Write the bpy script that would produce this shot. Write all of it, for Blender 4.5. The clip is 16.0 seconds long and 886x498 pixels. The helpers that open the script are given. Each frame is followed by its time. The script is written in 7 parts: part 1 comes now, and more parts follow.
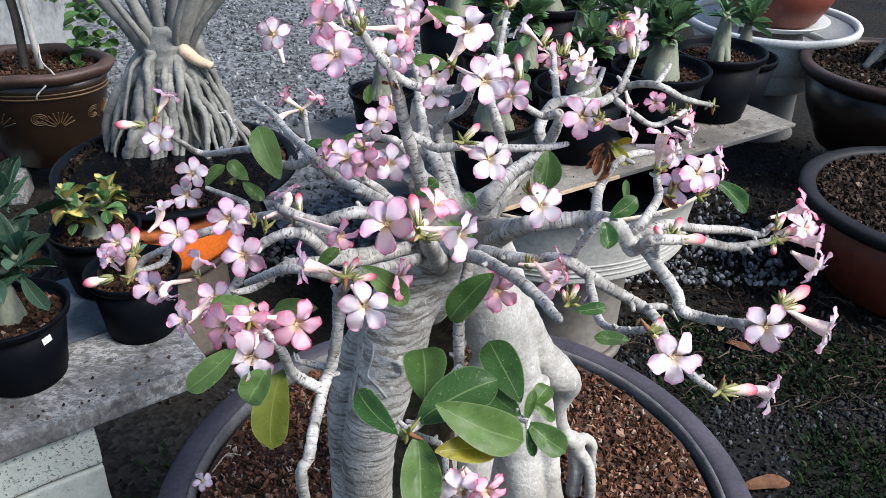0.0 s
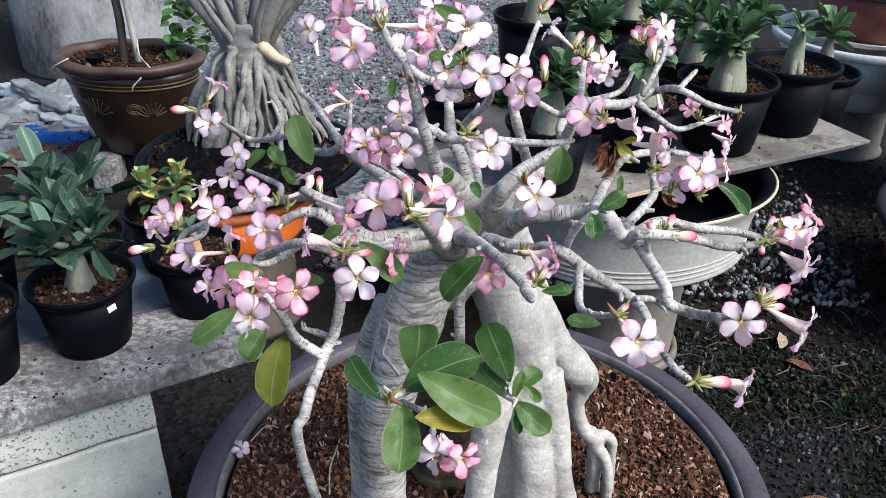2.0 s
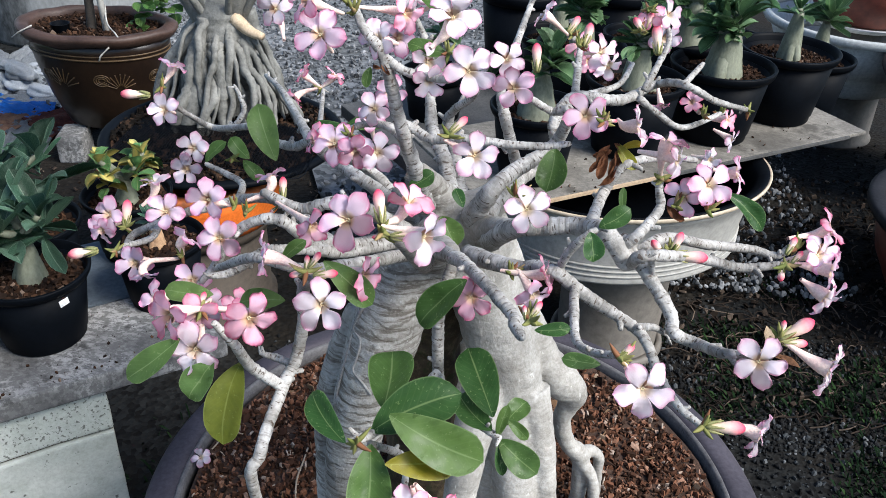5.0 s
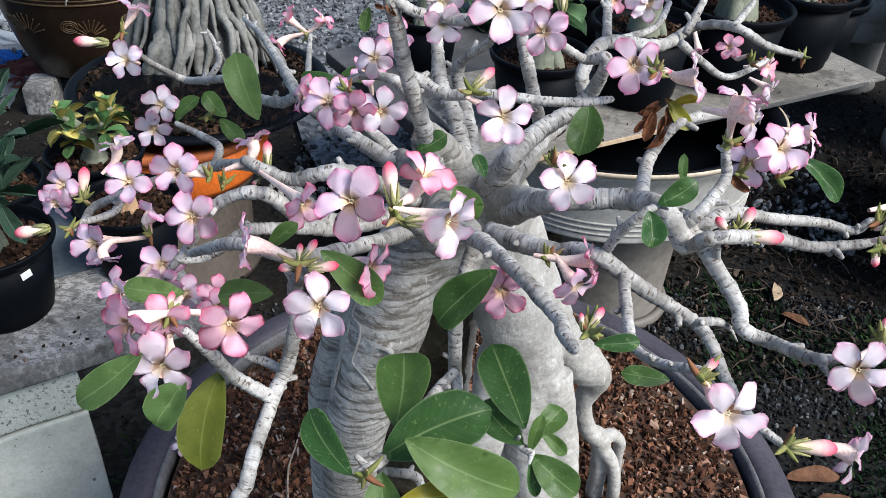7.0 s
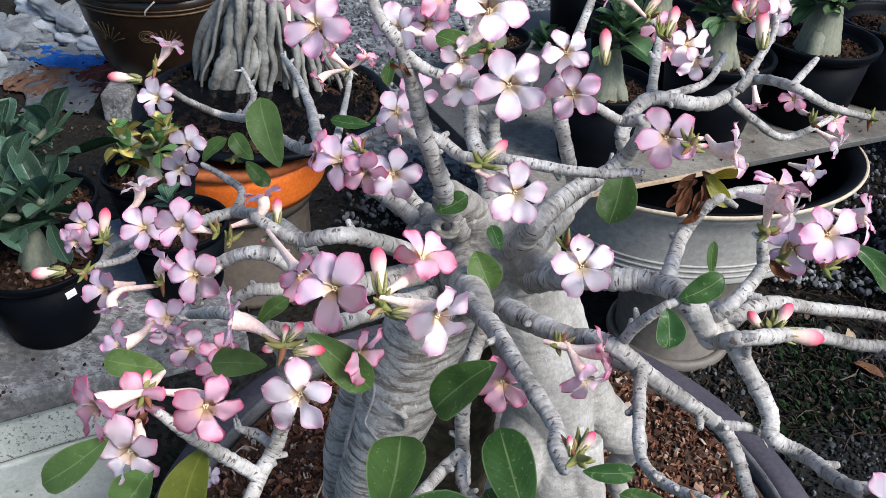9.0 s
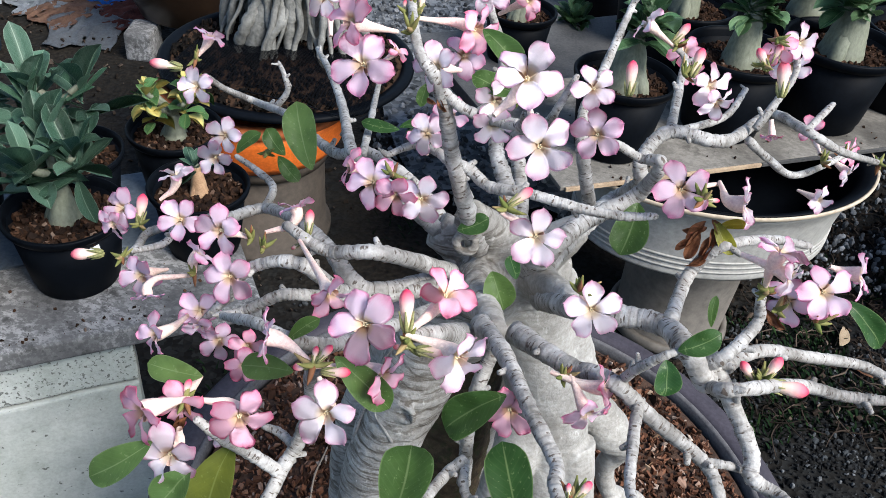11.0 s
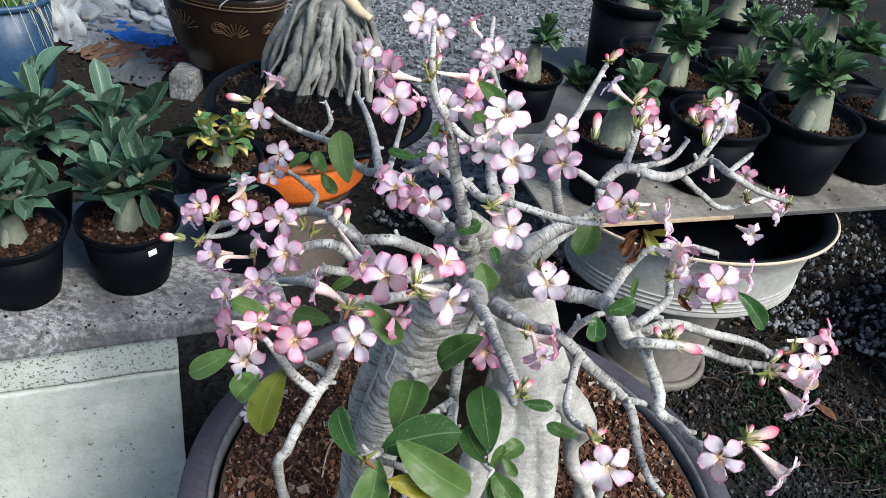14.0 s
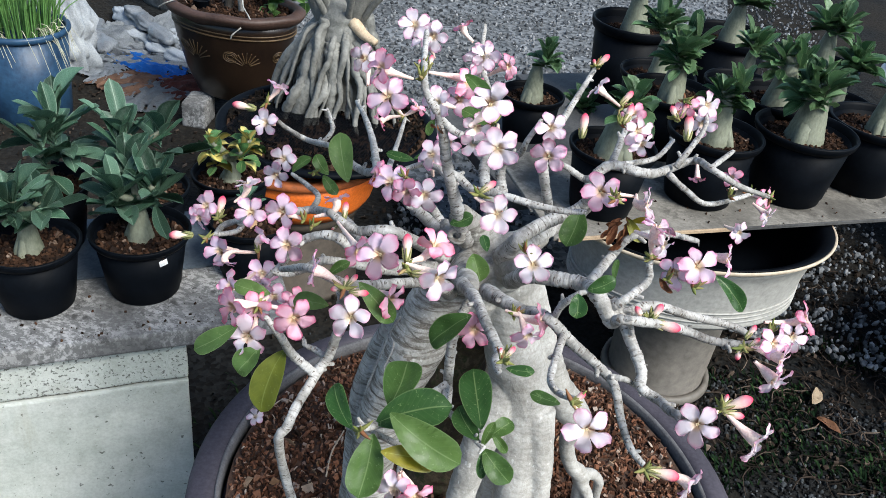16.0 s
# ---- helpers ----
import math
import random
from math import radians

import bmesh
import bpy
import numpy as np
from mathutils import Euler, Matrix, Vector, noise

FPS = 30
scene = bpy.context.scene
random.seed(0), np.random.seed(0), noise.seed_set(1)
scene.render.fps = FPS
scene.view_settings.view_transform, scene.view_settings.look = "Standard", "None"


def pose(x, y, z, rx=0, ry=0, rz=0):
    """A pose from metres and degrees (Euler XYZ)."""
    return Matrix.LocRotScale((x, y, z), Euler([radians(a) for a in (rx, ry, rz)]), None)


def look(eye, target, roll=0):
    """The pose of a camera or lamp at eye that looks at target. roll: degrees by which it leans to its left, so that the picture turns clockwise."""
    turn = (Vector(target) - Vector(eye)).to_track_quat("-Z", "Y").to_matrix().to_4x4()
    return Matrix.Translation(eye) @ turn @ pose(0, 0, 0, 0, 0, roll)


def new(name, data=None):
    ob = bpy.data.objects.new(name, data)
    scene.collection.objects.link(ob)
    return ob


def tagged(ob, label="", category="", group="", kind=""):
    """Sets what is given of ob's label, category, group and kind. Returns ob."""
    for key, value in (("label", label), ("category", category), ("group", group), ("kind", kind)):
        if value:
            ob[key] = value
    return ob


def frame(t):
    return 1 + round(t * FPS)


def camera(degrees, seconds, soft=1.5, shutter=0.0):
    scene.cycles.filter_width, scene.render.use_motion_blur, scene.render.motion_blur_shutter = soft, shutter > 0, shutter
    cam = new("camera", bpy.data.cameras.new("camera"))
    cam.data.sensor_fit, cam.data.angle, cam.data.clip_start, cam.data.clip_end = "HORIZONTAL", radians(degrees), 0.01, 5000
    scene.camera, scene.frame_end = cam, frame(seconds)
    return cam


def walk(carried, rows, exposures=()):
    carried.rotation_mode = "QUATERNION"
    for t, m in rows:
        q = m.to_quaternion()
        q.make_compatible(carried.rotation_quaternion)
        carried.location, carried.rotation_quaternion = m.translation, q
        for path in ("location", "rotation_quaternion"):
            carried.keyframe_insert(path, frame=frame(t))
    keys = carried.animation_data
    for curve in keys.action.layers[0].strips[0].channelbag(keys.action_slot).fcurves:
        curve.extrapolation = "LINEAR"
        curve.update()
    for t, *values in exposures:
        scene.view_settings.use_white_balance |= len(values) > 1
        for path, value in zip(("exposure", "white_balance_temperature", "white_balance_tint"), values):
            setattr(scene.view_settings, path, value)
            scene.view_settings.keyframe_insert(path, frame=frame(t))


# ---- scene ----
cam = camera(55.5, 16.0, soft=0.8)
PATH = [
    (0, (0.006, -0.01, 1.498), (0.023, 1.714, 0.485), 1.3),
    (0.5, (0.04, -0.037, 1.503), (-0.037, 1.688, 0.494), 1.2),
    (1, (0.059, -0.049, 1.503), (-0.077, 1.674, 0.498), 0.9),
    (1.5, (0.074, -0.06, 1.505), (-0.096, 1.663, 0.505), 0.7),
    (2, (0.092, -0.06, 1.506), (-0.1, 1.66, 0.503), 0.9),
    (2.5, (0.098, -0.048, 1.504), (-0.101, 1.669, 0.499), 1.3),
    (3, (0.081, 0.005, 1.499), (-0.099, 1.719, 0.483), 1.9),
    (3.5, (0.063, 0.042, 1.502), (-0.079, 1.756, 0.48), 2.3),
    (4, (0.047, 0.056, 1.495), (-0.064, 1.769, 0.47), 2.6),
    (4.5, (0.07, 0.046, 1.494), (-0.06, 1.75, 0.455), 2.7),
    (4.7, (0.084, 0.04, 1.493), (-0.059, 1.739, 0.448), 2.7),
    (6.8, (0.037, 0.145, 1.448), (-0.042, 1.779, 0.299), 3.2),
    (7, (0.045, 0.16, 1.442), (-0.047, 1.788, 0.284), 3.0),
    (7.5, (0.053, 0.188, 1.433), (-0.1, 1.799, 0.259), 2.5),
    (8, (0.064, 0.204, 1.433), (-0.151, 1.804, 0.253), 1.8),
    (8.5, (0.073, 0.21, 1.444), (-0.177, 1.811, 0.272), 1.9),
    (9, (0.082, 0.225, 1.46), (-0.183, 1.839, 0.31), 2.3),
    (9.2, (0.09, 0.229, 1.469), (-0.184, 1.849, 0.329), 2.5),
    (11.3, (0.052, 0.219, 1.542), (-0.167, 1.751, 0.275), 8.0),
    (11.5, (0.04, 0.204, 1.552), (-0.14, 1.735, 0.278), 8.7),
    (12, (0.009, 0.158, 1.573), (-0.099, 1.692, 0.293), 9.8),
    (12.5, (0.025, 0.128, 1.587), (-0.077, 1.675, 0.323), 9.8),
    (13, (0.062, 0.086, 1.605), (-0.089, 1.654, 0.373), 9.9),
    (13.5, (0.098, 0.045, 1.611), (-0.156, 1.625, 0.412), 9.3),
    (14, (0.119, 0.009, 1.622), (-0.189, 1.617, 0.473), 8.9),
    (14.5, (0.136, -0.02, 1.618), (-0.196, 1.599, 0.493), 8.5),
    (15, (0.151, -0.043, 1.617), (-0.193, 1.587, 0.509), 8.3),
    (15.5, (0.158, -0.055, 1.617), (-0.198, 1.584, 0.527), 7.9),
    (16, (0.159, -0.048, 1.611), (-0.197, 1.593, 0.525), 7.7),
]
walk(cam, [(t, look(eye, target, roll)) for t, eye, target, roll in PATH], [(0, 1.27, 6240, 10), (4.5, 1.20, 6240, 9), (7.5, 1.10, 6200, 9), (9, 1.05, 6200, 11), (12, 1.17, 6220, 8), (16, 1.14, 6240, 6)])

# ---- light ----
world = bpy.data.worlds.new("sky")
scene.world = world
world.use_nodes = True
wn = world.node_tree.nodes
sky = wn.new("ShaderNodeTexSky")
sky.sky_type, sky.sun_disc = "NISHITA", False
SUN_UP, SUN_ROUND = 46.0, 116.0
sky.sun_elevation, sky.sun_rotation = radians(SUN_UP), radians(SUN_ROUND)
world.node_tree.links.new(sky.outputs[0], wn["Background"].inputs[0])
wn["Background"].inputs[1].default_value = 0.098
sun = new("sun", bpy.data.lights.new("sun", "SUN"))
sun.data.energy, sun.data.angle, sun.data.color = 3.1, radians(28), (1.0, 0.95, 0.885)
sun.matrix_world = look((math.sin(radians(SUN_ROUND)) * 5, math.cos(radians(SUN_ROUND)) * 5, 5 * math.tan(radians(SUN_UP))), (0, 0, 0))


# ---- materials ----
def shader(name, rough=0.6, metal=0.0, spec=0.5):
    m = bpy.data.materials.new(name)
    m.use_nodes = True
    b = m.node_tree.nodes["Principled BSDF"]
    b.inputs["Roughness"].default_value = rough
    b.inputs["Metallic"].default_value = metal
    b.inputs["Specular IOR Level"].default_value = spec
    return m, m.node_tree, b


def ramp(tree, fac, stops):
    r = tree.nodes.new("ShaderNodeValToRGB")
    e = r.color_ramp.elements
    while len(e) < len(stops):
        e.new(0.5)
    for k, (at, col) in enumerate(stops):
        e[k].position, e[k].color = at, (*col, 1)
    tree.links.new(fac, r.inputs[0])
    return r.outputs[0]


def coords(tree, scale=(1, 1, 1), which="Object"):
    tc, mp = tree.nodes.new("ShaderNodeTexCoord"), tree.nodes.new("ShaderNodeMapping")
    mp.inputs["Scale"].default_value = scale
    tree.links.new(tc.outputs[which], mp.inputs[0])
    return mp.outputs[0]


def grain(tree, vec, scale, detail=6.0, rough=0.6, out=0):
    n = tree.nodes.new("ShaderNodeTexNoise")
    n.inputs["Scale"].default_value, n.inputs["Detail"].default_value, n.inputs["Roughness"].default_value = scale, detail, rough
    tree.links.new(vec, n.inputs["Vector"])
    return n.outputs[out]


def mixed(tree, fac, a, b, how="MIX"):
    m = tree.nodes.new("ShaderNodeMix")
    m.data_type, m.blend_type = "RGBA", how
    for sock, v in ((m.inputs[0], fac), (m.inputs[6], a), (m.inputs[7], b)):
        if isinstance(v, bpy.types.NodeSocket):
            tree.links.new(v, sock)
        else:
            sock.default_value = v if not isinstance(v, tuple) else (*v, 1)
    return m.outputs[2]


def bumped(tree, b, height, strength=0.5, dist=0.002):
    n = tree.nodes.new("ShaderNodeBump")
    n.inputs["Strength"].default_value, n.inputs["Distance"].default_value = strength, dist
    tree.links.new(height, n.inputs["Height"])
    tree.links.new(n.outputs[0], b.inputs["Normal"])


def thin(tree, b, colour, share):
    """Lets part of the light through a petal or leaf."""
    out = tree.nodes["Material Output"]
    tr, mx = tree.nodes.new("ShaderNodeBsdfTranslucent"), tree.nodes.new("ShaderNodeMixShader")
    tree.links.new(colour, tr.inputs["Color"])
    mx.inputs[0].default_value = share
    tree.links.new(b.outputs[0], mx.inputs[1])
    tree.links.new(tr.outputs[0], mx.inputs[2])
    tree.links.new(mx.outputs[0], out.inputs["Surface"])


def rand_of(tree):
    return tree.nodes.new("ShaderNodeObjectInfo").outputs["Random"]


def speckled(name, dark, light, scale, rough=0.7, fine=None, bump=0.4, dist=0.002, spec=0.4, low=0.35, high=0.65, squash=(1, 1, 1)):
    """Two scales of noise between two colours, with relief."""
    m, t, b = shader(name, rough, 0.0, spec)
    v = coords(t, squash)
    big = grain(t, v, scale)
    small = grain(t, v, fine or scale * 9, 4)
    c = ramp(t, big, [(low, dark), (high, light)])
    c = mixed(t, 0.35, c, ramp(t, small, [(0.3, tuple(q * 0.55 for q in dark)), (0.7, tuple(min(1, q * 1.25) for q in light))]))
    t.links.new(c, b.inputs["Base Color"])
    bumped(t, b, small, bump, dist)
    return m


def chip_material(name, stops, rough=0.85, island=True):
    m, t, b = shader(name, rough, 0, 0.08)
    src = t.nodes.new("ShaderNodeNewGeometry").outputs["Random Per Island"] if island else rand_of(t)
    c = ramp(t, src, stops)
    n = grain(t, coords(t), 90, 4)
    c = mixed(t, 0.5, c, ramp(t, n, [(0.3, (0.25, 0.25, 0.25)), (0.7, (1, 1, 1))]), "MULTIPLY")
    t.links.new(c, b.inputs["Base Color"])
    bumped(t, b, n, 0.5, 0.001)
    return m


# ---- mesh helpers ----
def thing(name, label, category, group="", place=(0, 0, 0), kind=""):
    ob = new(name)
    ob.location = place
    ob.empty_display_size = 0.02
    return tagged(ob, label, category, group, kind)


def smooth_mesh(bm, name, mat, soft=True):
    me = bpy.data.meshes.new(name)
    bmesh.ops.recalc_face_normals(bm, faces=bm.faces)
    bm.to_mesh(me)
    bm.free()
    if soft:
        me.polygons.foreach_set("use_smooth", [True] * len(me.polygons))
    if mat:
        me.materials.append(mat)
    return me


def part(name, bm, mat, parent=None, label="", soft=True):
    ob = new(name, smooth_mesh(bm, name, mat, soft))
    ob.parent = parent
    return tagged(ob, label)


def piece(name, me, parent, m):
    ob = new(name, me)
    ob.parent = parent
    ob.matrix_basis = m
    return ob


def glide(points, steps):
    """Catmull-Rom through rows of numbers."""
    p = np.array(points, float)
    p = np.vstack([2 * p[0] - p[1], p, 2 * p[-1] - p[-2]])
    out = []
    for i in range(1, len(p) - 2):
        for k in range(steps):
            s = k / steps
            a, b, c, d = p[i - 1], p[i], p[i + 1], p[i + 2]
            out.append(0.5 * (2 * b + (c - a) * s + (2 * a - 5 * b + 4 * c - d) * s * s + (3 * b - a - 3 * c + d) * s ** 3))
    out.append(p[-2])
    return np.array(out)


def sweep(bm, rows, seg=10, steps=6, bumpy=0.0, cap=True, seed=0):
    """A round limb through rows of x, y, z, radius."""
    g = glide(rows, steps)
    pts, rad = [Vector(q[:3]) for q in g], g[:, 3]
    t = (pts[1] - pts[0]).normalized()
    side = t.orthogonal().normalized()
    rings, run, uv = [], [0.0], bm.loops.layers.uv.verify()
    for a, b in zip(pts, pts[1:]):
        run.append(run[-1] + (b - a).length / 0.05)
    rng = random.Random(seed)
    for i, p in enumerate(pts):
        nt = (pts[min(i + 1, len(pts) - 1)] - pts[max(i - 1, 0)]).normalized()
        side = (side - nt * side.dot(nt)).normalized()
        up = nt.cross(side)
        swell = 1 + bumpy * (rng.random() - 0.5)
        ring = []
        for k in range(seg):
            a = 2 * math.pi * k / seg
            d = side * math.cos(a) + up * math.sin(a)
            r = max(0.0004, rad[i]) * swell * (1 + bumpy * 0.7 * noise.noise(p * 60 + d * 1.3))
            ring.append(bm.verts.new(p + d * r))
        rings.append(ring)
    for i, (a, b) in enumerate(zip(rings, rings[1:])):
        for k in range(seg):
            f = bm.faces.new((a[k], a[(k + 1) % seg], b[(k + 1) % seg], b[k]))
            for loop, q in zip(f.loops, ((run[i], k), (run[i], k + 1), (run[i + 1], k + 1), (run[i + 1], k))):
                loop[uv].uv = (q[0], q[1] / seg)
    if cap:
        bm.faces.new(rings[0][::-1])
        bm.faces.new(rings[-1])
    return rings


def lathe(bm, profile, seg=40, squeeze=1.0, wob=0.0, loop=False):
    """Turns rows of radius, height round the z axis; loop closes the section upon itself."""
    rings = []
    for r, z in profile:
        ring = []
        for k in range(seg):
            a = 2 * math.pi * k / seg
            w = 1 + wob * noise.noise(Vector((math.cos(a) * 1.5, math.sin(a) * 1.5, z * 6)))
            ring.append(bm.verts.new((r * w * math.cos(a), r * w * math.sin(a) * squeeze, z)))
        rings.append(ring)
    for a, b in zip(rings, rings[1:]):
        for k in range(seg):
            bm.faces.new((a[k], a[(k + 1) % seg], b[(k + 1) % seg], b[k]))
    if loop:
        for k in range(seg):
            bm.faces.new((rings[-1][k], rings[-1][(k + 1) % seg], rings[0][(k + 1) % seg], rings[0][k]))
        return
    bm.faces.new(rings[0][::-1])
    bm.faces.new(rings[-1])


def block(bm, size, place=(0, 0, 0), bevel=0.004, m=None):
    r = bmesh.ops.create_cube(bm, size=1)
    bmesh.ops.scale(bm, vec=size, verts=r["verts"])
    if bevel:
        e = list({q for v in r["verts"] for q in v.link_edges})
        g = bmesh.ops.bevel(bm, geom=e, offset=bevel, segments=2, affect="EDGES", profile=0.6)
        vs = list({v for f in g["faces"] for v in f.verts} | {v for v in r["verts"] if v.is_valid})
    else:
        vs = r["verts"]
    vs = list({v for v in vs})
    todo, seen = list(vs), set(vs)
    while todo:
        v = todo.pop()
        for q in v.link_edges:
            o = q.other_vert(v)
            if o not in seen:
                seen.add(o)
                todo.append(o)
    vs = list(seen)
    if m:
        bmesh.ops.transform(bm, matrix=m, verts=vs)
    bmesh.ops.translate(bm, vec=place, verts=vs)
    return vs


def chip(bm, rng, place, size, flat=0.5):
    """A broken lump with six corners pulled about."""
    q = Euler((rng.random() * 6, rng.random() * 6, rng.random() * 6)).to_matrix()
    vs = []
    for x, y, z in ((-1, -1, -1), (1, -1, -1), (1, 1, -1), (-1, 1, -1), (-1, -1, 1), (1, -1, 1), (1, 1, 1), (-1, 1, 1)):
        v = Vector((x * rng.uniform(0.55, 1), y * rng.uniform(0.4, 0.8), z * flat * rng.uniform(0.5, 1))) * size
        vs.append(bm.verts.new(Vector(place) + q @ v))
    for f in ((3, 2, 1, 0), (4, 5, 6, 7), (0, 1, 5, 4), (1, 2, 6, 5), (2, 3, 7, 6), (3, 0, 4, 7)):
        bm.faces.new([vs[k] for k in f])


def blade(length, width, mid=0.5, fold=0.12, droop=0.25, rows=10, notch=0.0, twist=0.0, thick=0.0006, wave=0.0, bend=0.0, tip=True):
    """A leaf that runs along +x from its stalk, its upper face to +z, with midrib fold and droop."""
    bm = bmesh.new()
    uv = bm.loops.layers.uv.new("uv")
    grid = []
    for i in range(rows + 1):
        s = i / rows
        shape = (s ** mid * (1 - s) ** (1 - mid) / (mid ** mid * (1 - mid) ** (1 - mid))) ** (1.15 if s < mid else 0.95) if 0 < s < 1 else 0.0
        shape *= 1 - 0.35 * max(0.0, (s - 0.84) / 0.16) if tip else 1
        w = width * 0.5 * max(shape, 0.06 if s < 0.5 else 0.02)
        row = []
        for j in range(-2, 3):
            f = j / 2
            z = -droop * length * s * s + abs(f) * w * fold * 4 + wave * w * math.sin(s * 9 + f * 2)
            y = f * w + bend * length * (s - s * s)
            a = twist * s
            row.append(bm.verts.new((length * s * (1 - 0.3 * droop * s), y * math.cos(a) - z * math.sin(a) * 0.3, z + y * math.sin(a))))
        grid.append(row)
    for i in range(rows):
        for j in range(4):
            f = bm.faces.new((grid[i][j], grid[i + 1][j], grid[i + 1][j + 1], grid[i][j + 1]))
            for loop, (u, v) in zip(f.loops, ((i, j), (i + 1, j), (i + 1, j + 1), (i, j + 1))):
                loop[uv].uv = (u / rows, v / 4)
    g = bmesh.ops.solidify(bm, geom=bm.faces[:], thickness=thick)
    return bm


def turn_to(place, ahead, up=(0, 0, 1), size=1.0):
    """The pose whose x axis looks ahead and whose z axis is as near to up as it can be."""
    x = Vector(ahead).normalized()
    u = Vector(up)
    if abs(x.dot(u.normalized())) > 0.98:
        u = Vector((0.3, 0.9, 0.2))
    y = u.cross(x).normalized()
    z = x.cross(y)
    m = Matrix((x, y, z)).transposed().to_4x4()
    return Matrix.Translation(place) @ m @ Matrix.Scale(size, 4)


def face_to(place, facing, spin=0.0, size=1.0):
    """The pose whose z axis looks along facing."""
    q = Vector(facing).normalized().to_track_quat("Z", "Y").to_matrix().to_4x4()
    return Matrix.Translation(place) @ q @ Matrix.Rotation(spin, 4, "Z") @ Matrix.Scale(size, 4)

# ---- surfaces of the place ----
def ground_material():
    m, t, b = shader("gravelly earth", 0.9, 0, 0.08)
    v = coords(t)
    patch = grain(t, v, 1.6, 5)
    fine = grain(t, v, 60, 6)
    cells = t.nodes.new("ShaderNodeTexVoronoi")
    cells.inputs["Scale"].default_value = 70
    t.links.new(v, cells.inputs["Vector"])
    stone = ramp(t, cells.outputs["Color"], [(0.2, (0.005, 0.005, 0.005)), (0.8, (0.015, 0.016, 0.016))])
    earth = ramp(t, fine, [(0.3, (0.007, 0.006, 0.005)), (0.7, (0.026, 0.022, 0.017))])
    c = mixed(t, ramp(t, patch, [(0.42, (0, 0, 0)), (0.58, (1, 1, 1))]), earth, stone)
    t.links.new(c, b.inputs["Base Color"])
    bumped(t, b, cells.outputs["Distance"], 0.8, 0.006)
    return m


GROUND = ground_material()


def stained(name, dark, light, stain, scale, spots, keep, chalk=1.5):
    """Mottled mineral surface with dark blots that have edges of their own."""
    m, t, b = shader(name, 0.85, 0, 0.3)
    v = coords(t)
    big, small = grain(t, v, scale), grain(t, v, 110, 5)
    blot = grain(t, v, spots, 8, 0.68)
    pits = grain(t, v, 48, 3)
    flakes = grain(t, coords(t, (1, 1.6, 1)), 70, 8, 0.72)
    c = ramp(t, big, [(0.34, dark), (0.64, light)])
    c = mixed(t, 0.4, c, ramp(t, small, [(0.3, (0.45, 0.45, 0.44)), (0.65, (1, 1, 1))]), "MULTIPLY")
    c = mixed(t, mixed(t, 1.0, ramp(t, flakes, [(0.47, (0, 0, 0)), (0.56, (0.85, 0.85, 0.85))]), ramp(t, big, [(0.40, (0.15, 0.15, 0.15)), (0.60, (1, 1, 1))]), "MULTIPLY"), c, tuple(min(0.8, q * chalk) for q in light))
    c = mixed(t, ramp(t, blot, [(keep, (0, 0, 0)), (keep + 0.08, (0.85, 0.85, 0.85))]), c, stain)
    c = mixed(t, ramp(t, pits, [(0.66, (0, 0, 0)), (0.72, (0.8, 0.8, 0.8))]), c, stain)
    t.links.new(c, b.inputs["Base Color"])
    bumped(t, b, mixed(t, 0.5, small, blot), 0.6, 0.003)
    return m


def whitewash_material(name, pitted):
    """Old limewash on blocks: pale, faintly green, pitted, with a few brown runs."""
    m, t, b = shader(name, 0.9, 0, 0.25)
    v = coords(t)
    big, mid, small = grain(t, v, 3.5, 4), grain(t, v, 24, 6, 0.65), grain(t, v, 170, 4)
    pits = grain(t, coords(t), 150 if pitted else 75, 3)
    runs = grain(t, coords(t, (16, 16, 2.0)), 1.0, 5, 0.6)
    c = ramp(t, big, [(0.32, (0.40, 0.425, 0.385)), (0.66, (0.57, 0.58, 0.535))])
    c = mixed(t, 0.5, c, ramp(t, mid, [(0.30, (0.62, 0.63, 0.60)), (0.55, (1, 1, 1))]), "MULTIPLY")
    c = mixed(t, 0.4, c, ramp(t, small, [(0.3, (0.62, 0.62, 0.60)), (0.6, (1, 1, 1))]), "MULTIPLY")
    c = mixed(t, ramp(t, pits, [(0.575 if pitted else 0.66, (0, 0, 0)), (0.61 if pitted else 0.70, (0.85, 0.85, 0.85))]), c, (0.09, 0.09, 0.078))
    c = mixed(t, ramp(t, runs, [(0.62, (0, 0, 0)), (0.78, (0.55, 0.55, 0.55))]), c, (0.25, 0.22, 0.13))
    t.links.new(c, b.inputs["Base Color"])
    bumped(t, b, mixed(t, 0.5, mid, mixed(t, 0.5, pits, small)), 0.9 if pitted else 0.4, 0.004)
    return m


CONCRETE = stained("worn concrete", (0.085, 0.084, 0.083), (0.165, 0.163, 0.160), (0.045, 0.044, 0.043), 7, 26, 0.55, 2.3)

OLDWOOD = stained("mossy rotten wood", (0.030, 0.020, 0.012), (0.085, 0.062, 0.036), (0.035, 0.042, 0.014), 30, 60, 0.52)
BLUISH = speckled("bluish weathered board", (0.05, 0.065, 0.085), (0.13, 0.16, 0.19), 9, 0.8, 120)
GREYBOARD = stained("dull grey board", (0.095, 0.088, 0.077), (0.185, 0.172, 0.150), (0.06, 0.055, 0.047), 5, 8, 0.52, 1.2)
WHITEWASH, PITTED = whitewash_material("whitewashed block", False), whitewash_material("pitted whitewashed block", True)
PLUM = speckled("dark plum pot", (0.030, 0.027, 0.034), (0.062, 0.055, 0.067), 8, 0.65, 150, 0.3, 0.0010, 0.25)
